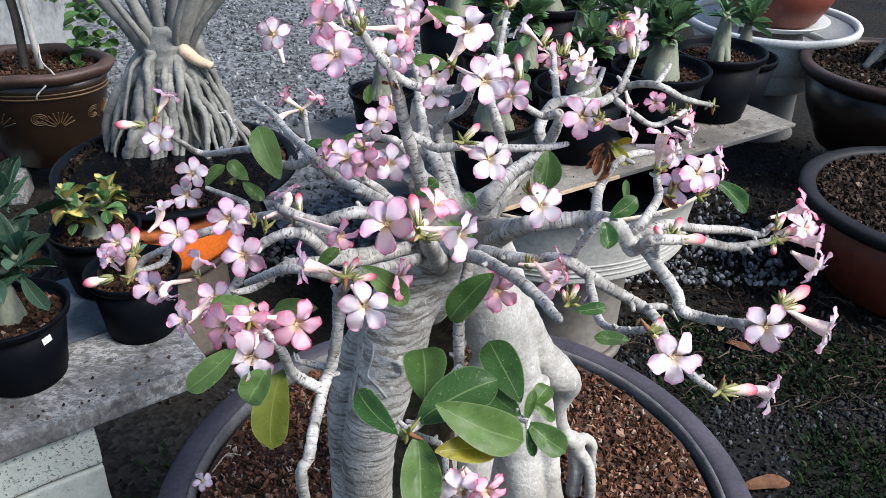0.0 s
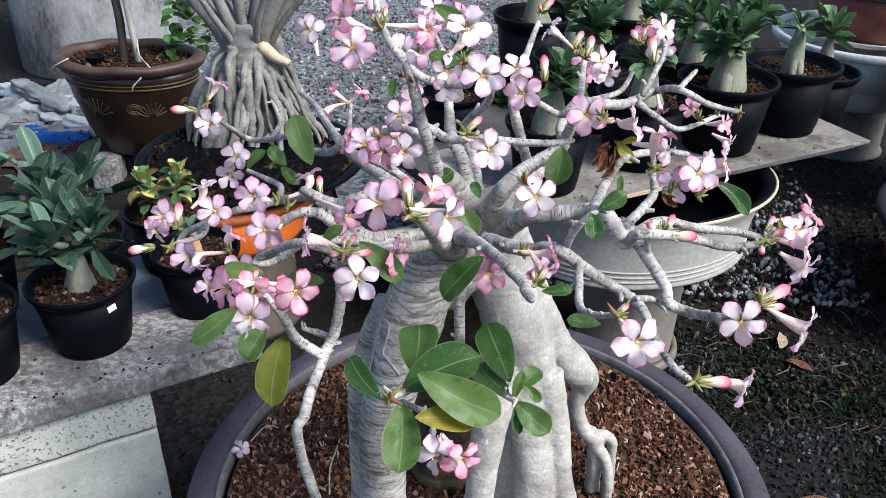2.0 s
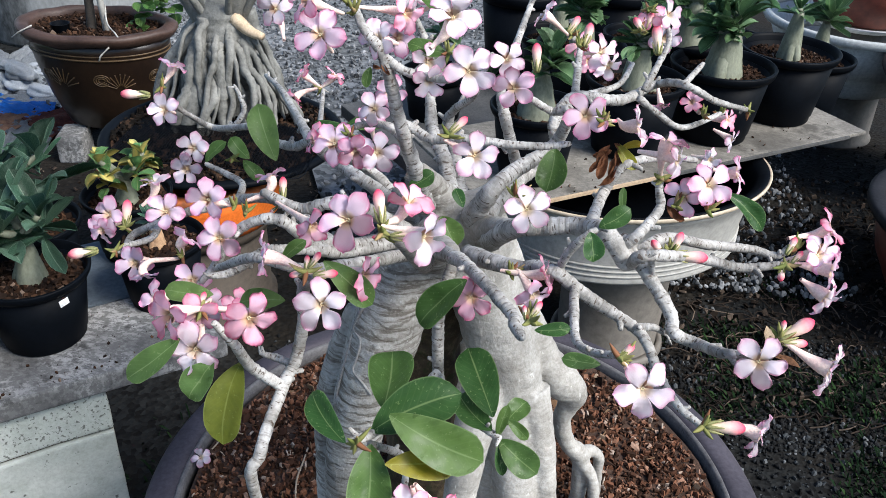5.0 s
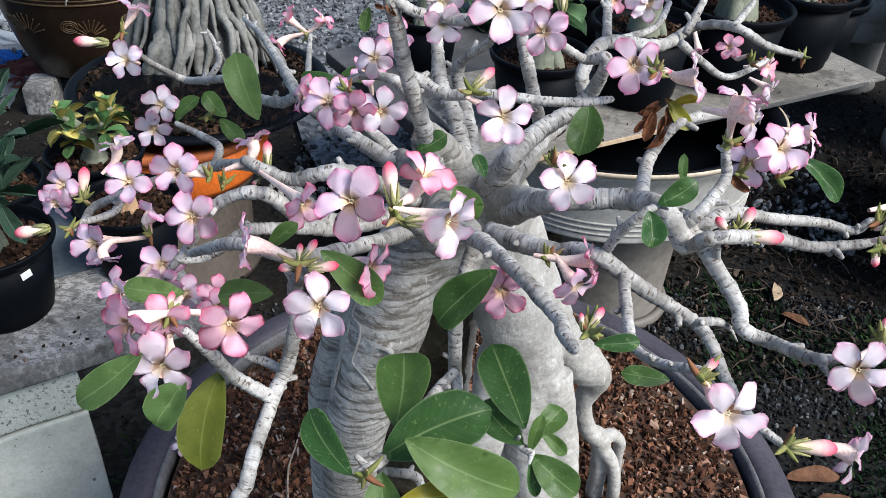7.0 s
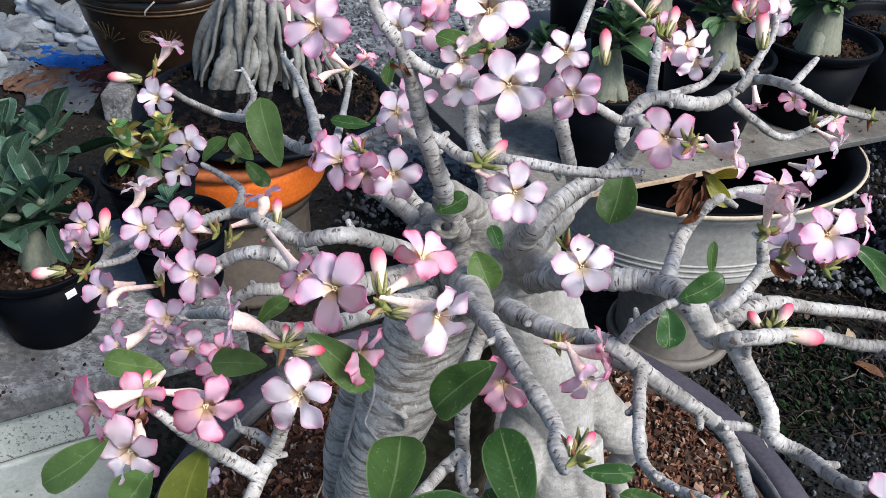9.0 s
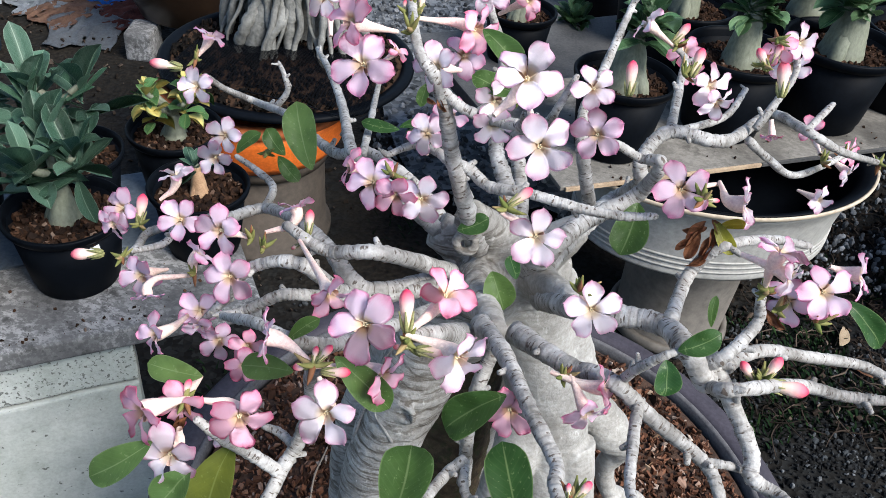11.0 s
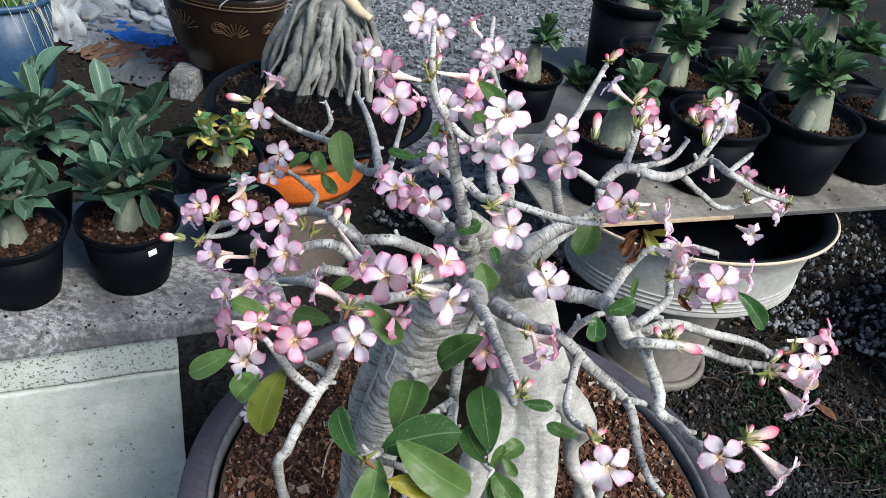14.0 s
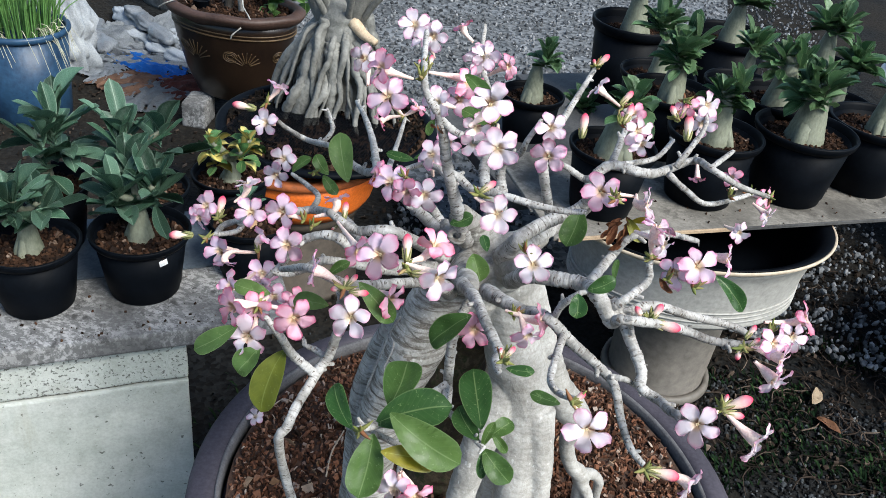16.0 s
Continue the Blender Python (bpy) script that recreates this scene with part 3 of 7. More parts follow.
def build_glazed_pot():
    p = thing("glazed_pot", "large dark brown glazed pot with faded gilt pattern", "pot", place=(-1.50, 3.010, 0.11))
    p.scale = (0.88, 0.62, 0.88)
    bm = bmesh.new()
    lathe(bm, [(0.17, 0), (0.19, 0.01), (0.24, 0.12), (0.285, 0.28), (0.30, 0.36), (0.30, 0.40), (0.27, 0.40), (0.25, 0.30), (0.20, 0.1)], 64)
    part("body", bm, GLAZE, p)
    bm = bmesh.new()
    lathe(bm, [(0.285, 0.385), (0.320, 0.402), (0.334, 0.425), (0.334, 0.436), (0.322, 0.446), (0.29, 0.447), (0.275, 0.43), (0.272, 0.39)], 96, wob=0.09, loop=True)
    for v in bm.verts:
        v.co.z += 0.010 * noise.noise(Vector((v.co.x * 7, v.co.y * 7, 2))) * (1 if v.co.z > 0.40 else 2.2)
    part("rim", bm, RIMBROWN, p)
    for z in (0.335, 0.352):
        bm = bmesh.new()
        lathe(bm, [(0.296, z), (0.3015, z + 0.002), (0.302, z + 0.007), (0.297, z + 0.009)], 64, loop=True)
        part("gilt_line", bm, GILT, p)
    def on_side(a, z):
        r = 0.24 + (z - 0.12) / 0.16 * 0.045 if z < 0.28 else 0.285 + (z - 0.28) / 0.08 * 0.015
        return (r * math.cos(radians(a)), r * math.sin(radians(a)))
    for a0, wide in ((-112, 1.5), (-58, 1.25), (-168, 1.4), (-6, 1.4)):
        bm = bmesh.new()
        for k in range(9):
            g = radians(20 + 17.5 * k)
            rows = []
            for q in (0.25, 0.55, 0.8, 1.0):
                a, z = a0 + 12 * wide * q * math.cos(g), 0.205 + 0.060 * wide * q * math.sin(g)
                rows.append((*on_side(a, z), z, 0.0026))
            sweep(bm, rows, 5, 3)
        for k in range(3):
            rows = [(*on_side(a0 - 16 + (7 - 2 * k) * math.cos(g), 0.25 + 0.026 * (1 - 0.3 * k) * math.sin(g)), 0.25 + 0.026 * (1 - 0.3 * k) * math.sin(g), 0.0024) for g in [0.7 * j for j in range(9)]]
            sweep(bm, rows, 5, 3)
        part("gilt_figure", bm, GILT, p, "faded gilt fan figure")
    bm = bmesh.new()
    lathe(bm, [(0.268, 0.37), (0.268, 0.40), (0.1, 0.412), (0.02, 0.414)], 40)
    rng = random.Random(8)
    for _ in range(900):
        a, q = rng.random() * 6.283, 0.26 * math.sqrt(rng.random())
        chip(bm, rng, (q * math.cos(a), q * math.sin(a), 0.408 + rng.random() * 0.012), rng.uniform(0.006, 0.016), 0.4)
    s = part("soil", bm, DARKCHIP, soft=False)
    s.location, s.scale = p.location, p.scale
    tagged(s, "brown bark mulch in the glazed pot", "soil", kind="stuff")


build_glazed_pot()


def build_pot_blocks():
    for x, y, sx, sy, a in ((-1.60, 2.87, 0.10, 0.14, 0.2), (-1.40, 3.05, 0.12, 0.20, 0.1)):
        b = thing("pot_block", "grey weathered block under the glazed pot", "block", "blocks under the pot", (x, y, 0))
        bm = bmesh.new()
        block(bm, (sx, sy, 0.112), (0, 0, 0.054), 0.012, Matrix.Rotation(a, 4, "Z"))
        part("body", bm, CONCRETE, b, soft=False)
    c = thing("plastic_cup", "small black plastic cup sunk in the mulch", "cup", place=(-1.60, 2.93, 0.455))
    bm = bmesh.new()
    lathe(bm, [(0.026, 0), (0.028, 0.002), (0.033, 0.052), (0.035, 0.054), (0.031, 0.054), (0.025, 0.006)], 24)
    part("body", bm, BLACKPOT, c)
    for k, rows in enumerate((((-1.66, 2.74, 0.52), (-1.70, 2.72, 0.50), (-1.745, 2.74, 0.47)), ((-1.46, 2.98, 0.56), (-1.42, 2.86, 0.52), (-1.36, 2.76, 0.508), (-1.33, 2.72, 0.49)), ((-1.37, 2.70, 0.47), (-1.40, 2.68, 0.44), (-1.41, 2.685, 0.42)))):
        v = thing("dry_vine", "thin dry vine hanging over the glazed pot's rim", "vine", "dry vines")
        bm = bmesh.new()
        sweep(bm, [(x, 3.010 + (y - 2.970) * 0.70, z, 0.003) for x, y, z in rows], 6, 5, 0.3, seed=k)
        part("tendril", bm, LIGHTROOT, v)


build_pot_blocks()


def build_basin():
    p = thing("oval_basin", "pale grey oval plastic basin with a dark inside under the board", "basin", place=(0.376, 1.931, 0.40))
    p.rotation_euler.z = 0.40
    bm = bmesh.new()
    lathe(bm, [(0.27, 0), (0.302, 0.003), (0.307, 0.010), (0.303, 0.016), (0.302, 0.055), (0.308, 0.10), (0.316, 0.140), (0.327, 0.166), (0.342, 0.182), (0.338, 0.186),
               (0.318, 0.172), (0.305, 0.145), (0.285, 0.05), (0.2, 0.02)], 88, 0.74)
    part("body", bm, BASIN, p)
    # Black liner; the board's shade over the inside is painted into it too.
    bm = bmesh.new()
    lathe(bm, [(0.2, 0.024), (0.286, 0.056), (0.308, 0.150), (0.322, 0.182), (0.351, 0.2), (0.349, 0.2025), (0.318, 0.190), (0.300, 0.150), (0.278, 0.062), (0.1, 0.034)], 88, 0.74)
    part("liner", bm, BLACKPOT, p, "black inner liner, shade under the board in its colour")
    # The rim's sunlit warmth is in its colour.
    bm = bmesh.new()
    lathe(bm, [(0.338, 0.181), (0.350, 0.187), (0.3575, 0.193), (0.358, 0.198), (0.355, 0.201), (0.351, 0.199), (0.338, 0.188)], 88, 0.74, loop=True)
    part("rim", bm, SUNRIM, p, "rim with warm sunlight painted tan")
    for z, r in ((0.024, 0.3035), (0.037, 0.303), (0.050, 0.3025)):
        bm = bmesh.new()
        lathe(bm, [(r - 0.004, z - 0.004), (r + 0.002, z - 0.002), (r + 0.004, z + 0.002), (r, z + 0.004)], 88, 0.74, loop=True)
        part("rib", bm, BASIN, p)
    s = thing("pot_stand", "upturned warm grey pot used as a stand", "pot", place=(0.40, 2.03, 0))
    bm = bmesh.new()
    lathe(bm, [(0.145, 0), (0.147, 0.02), (0.140, 0.026), (0.150, 0.37), (0.14, 0.398), (0.05, 0.40)], 48)
    part("body", bm, STAND, s)
    bm = bmesh.new()
    lathe(bm, [(0.140, 0.0), (0.158, 0.002), (0.162, 0.012), (0.158, 0.030), (0.144, 0.032)], 48, loop=True)
    part("rim", bm, STAND, s)


build_basin()



# ---- things behind the bench ----
def build_root_bonsai():
    rng = random.Random(17)
    cx, cy, z0 = -0.735, 2.25, 0.50
    px, py, R = -0.715, 2.125, 0.330
    pot = thing("wide_black_pot", "wide shallow black plastic pot under the root bonsai", "pot", place=(px, py, 0.462))
    bm = bmesh.new()
    lathe(bm, [(0.19, 0), (0.215, 0.002), (0.300, 0.020), (0.316, 0.036), (0.296, 0.036), (0.26, 0.022), (0.2, 0.012)], 72)
    part("body", bm, BLACKPOT, pot)
    bm = bmesh.new()
    lathe(bm, [(0.297, 0.030), (0.317, 0.031), (R, 0.036), (R, 0.046), (0.322, 0.050), (0.299, 0.047)], 80, loop=True)
    part("rim", bm, BLACKPOT, pot)
    bm = bmesh.new()
    lathe(bm, [(0.295, 0.02), (0.297, 0.040), (0.2, 0.046), (0.1, 0.048), (0.01, 0.052)], 48)
    for _ in range(2200):
        a, q = rng.random() * 6.283, 0.293 * math.sqrt(rng.random())
        chip(bm, rng, (q * math.cos(a), q * math.sin(a), 0.042 + rng.random() * 0.014), rng.uniform(0.003, 0.010), 0.4)
    s = part("soil", bm, BLACKSOIL, soft=False)
    s.location = pot.location
    tagged(s, "dark soil and chips around the exposed roots", "soil", kind="stuff")
    ox, oy = px - 0.055, py - 0.075
    clay = thing("orange_pot", "bright orange clay pot with a dull lip under the black pot", "pot", place=(ox, oy, 0.30))
    bm = bmesh.new()
    lathe(bm, [(0.17, 0), (0.205, 0.004), (0.222, 0.03), (0.240, 0.10), (0.246, 0.135), (0.22, 0.135), (0.20, 0.05), (0.1, 0.03)], 72)
    part("body", bm, ORANGE, clay)
    bm = bmesh.new()
    lathe(bm, [(0.222, 0.132), (0.247, 0.133), (0.258, 0.138), (0.259, 0.156), (0.252, 0.160), (0.224, 0.160)], 80, loop=True)
    part("rim", bm, DARKLIP, clay, "dull orange-brown lip, darker than the body")
    base = thing("pot_stand", "low brown-grey round stand under the orange pot", "stand", place=(ox, oy, 0))
    bm = bmesh.new()
    lathe(bm, [(0.19, 0), (0.19, 0.02), (0.175, 0.03), (0.17, 0.28), (0.16, 0.2985), (0.05, 0.2985)], 56)
    part("body", bm, DARKSTAND, base)
    bm = bmesh.new()
    lathe(bm, [(0.165, 0.26), (0.185, 0.262), (0.188, 0.285), (0.180, 0.296), (0.165, 0.296)], 56, loop=True)
    part("rim", bm, DARKSTAND, base)
    tree = thing("root_bonsai", "grey bonsai with a skirt of exposed roots in a black pot", "tree", place=(cx, cy, z0))
    bm = bmesh.new()
    sweep(bm, [(0.0, 0.02, 0.0, 0.070), (0.0, 0.01, 0.10, 0.074), (0.01, 0, 0.19, 0.076), (0.0, 0, 0.27, 0.068), (-0.005, 0, 0.32, 0.058), (-0.005, 0, 0.36, 0.04)], 22, 6, 0.14)
    part("trunk", bm, ROOTBARK, tree)
    for k in range(64):
        a = 2 * math.pi * k / 64 + rng.uniform(-0.12, 0.12)
        top, out, r = rng.uniform(0.17, 0.30), rng.uniform(0.13, 0.205), rng.choice((0.007, 0.009, 0.011, 0.013, 0.016, 0.024))
        rows, ang = [], a
        for q in range(7):
            f = q / 6
            ang += rng.uniform(-0.13, 0.13)
            rad = 0.060 + (out - 0.060) * f ** 0.75 + rng.uniform(-0.008, 0.008)
            rows.append((rad * math.cos(ang) * 1.05, rad * math.sin(ang), top * (1 - f ** 1.35) - 0.02 * f + rng.uniform(-0.01, 0.01), r * (1 - 0.45 * f)))
        bm = bmesh.new()
        sweep(bm, rows, 10, 5, 0.32, seed=k)
        part("root", bm, ROOTBARK, tree)
    bm = bmesh.new()
    sweep(bm, [(-0.02, -0.05, 0.24, 0.020), (-0.040, -0.09, 0.17, 0.024), (-0.055, -0.115, 0.10, 0.032), (-0.068, -0.125, 0.04, 0.034), (-0.08, -0.125, -0.01, 0.026)], 14, 6, 0.08, seed=5)
    part("root", bm, ROOTBARK, tree, "swollen sack-like root")
    bm = bmesh.new()
    sweep(bm, [(-0.03, -0.02, 0.27, 0.026), (-0.10, -0.04, 0.215, 0.021), (-0.150, -0.05, 0.16, 0.018), (-0.185, -0.055, 0.08, 0.014), (-0.19, -0.06, -0.01, 0.011)], 12, 6, 0.12, seed=6)
    part("root", bm, ROOTBARK, tree, "thick shoulder root")
    for k, (dx, dy, r) in enumerate(((-0.21, -0.02, 0.023), (-0.16, 0.05, 0.018), (-0.09, -0.04, 0.016), (-0.05, 0.02, 0.017), (-0.01, -0.03, 0.014), (0.03, 0.03, 0.017), (0.07, -0.02, 0.018), (0.14, -0.02, 0.024), (0.19, 0.05, 0.015), (-0.12, -0.08, 0.009), (0.11, -0.07, 0.009), (0.24, -0.03, 0.009))):
        bm = bmesh.new()
        sweep(bm, [(dx * 0.22, dy * 0.3, 0.28, r * 1.3), (dx * 0.5, dy, 0.38, r * 1.05), (dx, dy * 1.4, 0.50, r * 0.85), (dx * 1.5, dy * 2, 0.58, r * 0.7), (dx * 1.7, dy * 3, 0.68, r * 0.5)], 10, 5, 0.14, seed=k)
        part("limb", bm, ROOTBARK, tree)
    bm = bmesh.new()
    sweep(bm, [(0.045, -0.03, 0.300, 0.020), (0.09, -0.045, 0.272, 0.0155), (0.13, -0.055, 0.262, 0.010)], 10, 4, 0.1)
    part("cut_stub", bm, CUTWOOD, tree, "pale tan cut root")
    # shade net laid over the pot on the far side
    net = thing("shade_net", "fine black plastic mesh draped over the soil of the black pot", "net", place=(-0.70, 2.03, 0.528))
    bm = bmesh.new()
    for k in range(64):
        u = -0.26 + 0.52 * k / 63
        f = lambda x, y: 0.03 * math.cos(x * 5.2) * math.cos(y * 7) - 0.018
        sweep(bm, [(u, y, f(u, y), 0.0007) for y in (-0.15, -0.07, 0.0, 0.07, 0.15)], 3, 2, cap=False)
        sweep(bm, [(x, u * 0.5, f(x, u * 0.5), 0.0007) for x in (-0.26, -0.13, 0.0, 0.13, 0.26)], 3, 2, cap=False)
    part("mesh", bm, BLACKPOT, net)
    bm = bmesh.new()
    sweep(bm, [(x, y, f(x, y), 0.0016) for x, y in ((-0.26, -0.15), (-0.13, -0.152), (0.0, -0.15), (0.13, -0.152), (0.26, -0.15), (0.262, 0.0), (0.26, 0.15))], 5, 4)
    part("hem", bm, BLACKPOT, net, "folded black hem")


ROOTBARK = speckled("weathered root bark", (0.070, 0.070, 0.062), (0.215, 0.213, 0.195), 14, 0.7, 110, 0.7, 0.003)
CUTWOOD = speckled("cut tan wood", (0.38, 0.28, 0.18), (0.56, 0.45, 0.32), 25, 0.7)
PLASTER = speckled("stained pale plaster", (0.032, 0.036, 0.036), (0.21, 0.22, 0.222), 3.2, 0.9, 45, 0.4, 0.003, low=0.43, high=0.60, squash=(1.2, 1, 0.6))
SACK = speckled("white woven sack", (0.17, 0.19, 0.21), (0.36, 0.385, 0.41), 7, 0.6, 160, 0.2, 0.001)
GREYBAG = speckled("grey plastic film", (0.07, 0.075, 0.085), (0.20, 0.215, 0.23), 6, 0.45, 120, 0.2, 0.001)
REDRAG = speckled("red rotting cloth", (0.05, 0.012, 0.008), (0.16, 0.04, 0.025), 14, 0.8)
BLUEPLASTIC = speckled("blue plastic", (0.008, 0.028, 0.065), (0.022, 0.062, 0.120), 6, 0.45)
BLUESHEET = speckled("bright blue sheet", (0.01, 0.10, 0.42), (0.02, 0.18, 0.60), 8, 0.4)
CARDBOARD = speckled("brown litter", (0.10, 0.045, 0.03), (0.28, 0.16, 0.10), 12, 0.8)
CHIVE = speckled("chive green", (0.05, 0.13, 0.03), (0.14, 0.28, 0.08), 20, 0.5)
DRYCHIVE = speckled("withered chive", (0.30, 0.30, 0.20), (0.55, 0.54, 0.42), 20, 0.7)
DARKLIP = speckled("dull orange-brown lip", (0.10, 0.035, 0.012), (0.42, 0.11, 0.028), 7, 0.75)
DARKSTAND = speckled("brown-grey stand", (0.035, 0.028, 0.022), (0.080, 0.064, 0.050), 7, 0.7)
build_root_bonsai()


def build_wall():
    p = thing("concrete_pipe", "tall round pale concrete pipe with dark stains", "pipe", place=(-2.38, 4.42, 0))
    bm = bmesh.new()
    lathe(bm, [(0.43, 0), (0.435, 0.02), (0.43, 1.15), (0.37, 1.15), (0.36, 0.3), (0.34, 0.25)], 72)
    part("body", bm, PLASTER, p)
    bm = bmesh.new()
    lathe(bm, [(0.37, 1.14), (0.445, 1.14), (0.45, 1.17), (0.44, 1.20), (0.38, 1.20)], 72, loop=True)
    part("rim", bm, PLASTER, p)
    bush = thing("small_shrub", "dark green broad-leaved shrub beside the concrete pipe", "shrub", place=(-3.0, 4.75, 0))
    rng = random.Random(51)
    bm = bmesh.new()
    for k in range(5):
        a = k * 1.3
        sweep(bm, [(0, 0, 0, 0.012), (0.1 * math.cos(a), 0.1 * math.sin(a), 0.4, 0.009), (0.2 * math.cos(a), 0.2 * math.sin(a), 0.8, 0.005)], 7, 4, 0.2, seed=k)
    part("branch", bm, LIGHTROOT, bush)
    ms = leaf_meshes("weed", LEAF, 1, 0.75)
    for k in range(110):
        q = Vector((rng.gauss(0, 0.16), rng.gauss(0, 0.16), rng.uniform(0.15, 0.9)))
        d = Vector((rng.uniform(-1, 1), rng.uniform(-1, 0.4), rng.uniform(-0.5, 0.5)))
        piece("leaf", ms[k % 4], bush, turn_to(q, d, (0, -0.4, 1), rng.uniform(0.06, 0.11)))


build_wall()


BLACKRIM_BARK = speckled("dark sapling bark", (0.012, 0.010, 0.008), (0.05, 0.042, 0.035), 30, 0.8)


def build_stick():
    st = thing("staked_sapling", "thin dark sapling tied to a grey stake in the glazed pot", "sapling", place=(-1.52, 3.0, 0.47))
    bm = bmesh.new()
    sweep(bm, [(0, 0, -0.04, 0.018), (0.01, 0, 0.2, 0.016), (-0.02, 0, 0.5, 0.014), (0.0, 0, 0.9, 0.012)], 10, 5, 0.2)
    part("stem", bm, BLACKRIM_BARK, st)
    bm = bmesh.new()
    sweep(bm, [(0.07, -0.02, -0.04, 0.012), (0.055, -0.02, 0.3, 0.012), (0.03, -0.02, 0.9, 0.012)], 10, 2)
    part("stake", bm, BASIN, st, "grey plastic stake")
    bush = thing("climbing_weed", "bright green small-leaved weed growing over the glazed pot's rim", "plant", place=(-1.30, 3.08, 0.47))
    rng = random.Random(5)
    ms = leaf_meshes("weed", LEAF, 1, 0.75)
    for k in range(70):
        q = Vector((rng.gauss(0, 0.05), rng.gauss(0, 0.05), rng.uniform(-0.02, 0.36)))
        d = Vector((rng.uniform(-1, 1), rng.uniform(-1, 0.3), rng.uniform(-0.5, 0.6)))
        piece("leaf", ms[k % 4], bush, turn_to(q, d, (0, -0.4, 1), rng.uniform(0.035, 0.065)))


build_stick()


def crumple(name, label, category, place, size, mat, seed, turn=0.0, rough=0.35):
    bm = bmesh.new()
    bmesh.ops.create_icosphere(bm, subdivisions=5, radius=1)
    off = Vector((seed * 3.1, seed * 1.7, 0))
    for v in bm.verts:
        n = v.co.normalized()
        k = 1 + rough * noise.turbulence(n * 1.6 + off, 5, True) - rough * 0.5 + 0.42 * abs(noise.noise(n * 4.5 + off)) + 0.20 * abs(noise.noise(n * 11 + off))
        v.co = Vector((n.x * size[0] * k, n.y * size[1] * k, max(-0.4, n.z) * size[2] * k))
    ob = part(name, bm, mat)
    ob.location, ob.rotation_euler.z = place, turn
    tagged(ob, label, category)
    return ob


def folded_sheet(name, label, category, place, size, mat, seed, turn=0.0):
    """A thin sheet lying in ridged folds, with an uneven outline."""
    bm = bmesh.new()
    off = Vector((seed * 3.1, seed * 1.7, seed * 0.9))
    nx, ny = 54, 40
    grid = []
    for i in range(nx + 1):
        u = 2 * i / nx - 1
        row = []
        for j in range(ny + 1):
            v = 2 * j / ny - 1
            warp = Vector((noise.noise(Vector((u * 1.3, v * 1.3, 0)) + off), noise.noise(Vector((u * 1.3, v * 1.3, 4)) + off), 0))
            big = 1 - abs(2 * noise.noise(Vector((u * 0.9 + warp.y, v * 2.4 + warp.x, 7)) + off))
            fine = 1 - abs(2 * noise.noise(Vector((u * 2.6 + v, v * 5 - u, 2)) + off))
            h = max(0.0, 0.75 * big ** 2 + 0.34 * fine - 0.12) * (1.08 - 0.55 * max(u * u, v * v))
            x = u * (1 + 0.28 * noise.noise(Vector((v * 2.2, 0, 9)) + off)) + 0.16 * warp.x
            y = v * (1 + 0.34 * noise.noise(Vector((u * 2.2, 0, 5)) + off)) + 0.22 * warp.y
            row.append(bm.verts.new((x * size[0], y * size[1], h * size[2])))
        grid.append(row)
    for i in range(nx):
        for j in range(ny):
            bm.faces.new((grid[i][j], grid[i + 1][j], grid[i + 1][j + 1], grid[i][j + 1]))
    bmesh.ops.solidify(bm, geom=bm.faces[:], thickness=0.003)
    ob = part(name, bm, mat)
    ob.location, ob.rotation_euler.z = place, turn
    tagged(ob, label, category)


for k, (x, y, sx, sy, sz, mat, lab, what) in enumerate((
        (-2.50, 3.10, 0.19, 0.10, 0.44, SACK, "tall white woven sack standing on the ground", "sack"),
        (-2.30, 3.55, 0.20, 0.10, 0.10, SACK, "crumpled pale plastic bag on the littered ground", "bag"),
        (-2.05, 3.62, 0.20, 0.08, 0.07, GREYBAG, "folded grey plastic bag on the littered ground", "bag"),
        (-2.22, 3.82, 0.24, 0.12, 0.12, SACK, "folded pale sacks lying in a heap", "sack"),
        (-1.88, 3.50, 0.16, 0.06, 0.06, SACK, "flattened white sack edge on the ground", "sack"),
        (-2.35, 3.30, 0.10, 0.07, 0.05, GREYBAG, "small grey plastic bag on the ground", "bag"),
        (-2.10, 3.28, 0.16, 0.06, 0.040, BLUESHEET, "bright blue plastic sheet crumpled on the ground", "sheet"),
        (-2.12, 3.34, 0.20, 0.05, 0.05, SACK, "white plastic strip beside the blue sheet", "sheet"),
        (-1.80, 3.16, 0.10, 0.07, 0.035, REDRAG, "dark red rotting scrap on the ground", "litter"),
        (-2.05, 3.08, 0.13, 0.07, 0.022, CARDBOARD, "flat rotting brown board on the ground", "litter"),
        (-1.90, 2.98, 0.15, 0.08, 0.018, GREYBAG, "flat pale grey plastic piece on the ground", "litter"),
        (-2.22, 3.12, 0.10, 0.06, 0.018, SACK, "flat white paper scrap on the ground", "litter"))):
    kind_name = {"sack": "sack", "bag": "plastic_bag", "sheet": "plastic_sheet", "litter": "litter_scrap"}[what]
    if sz > 0.3:
        crumple(kind_name, lab, what, (x, y, sz * 0.33), (sx, sy, sz), mat, k + 1, 0.5 * k)
    else:
        folded_sheet(kind_name, lab, what, (x, y, 0.008), (sx * 1.3, sy * 1.7, sz * 0.75), mat, k + 1, 0.5 * k)


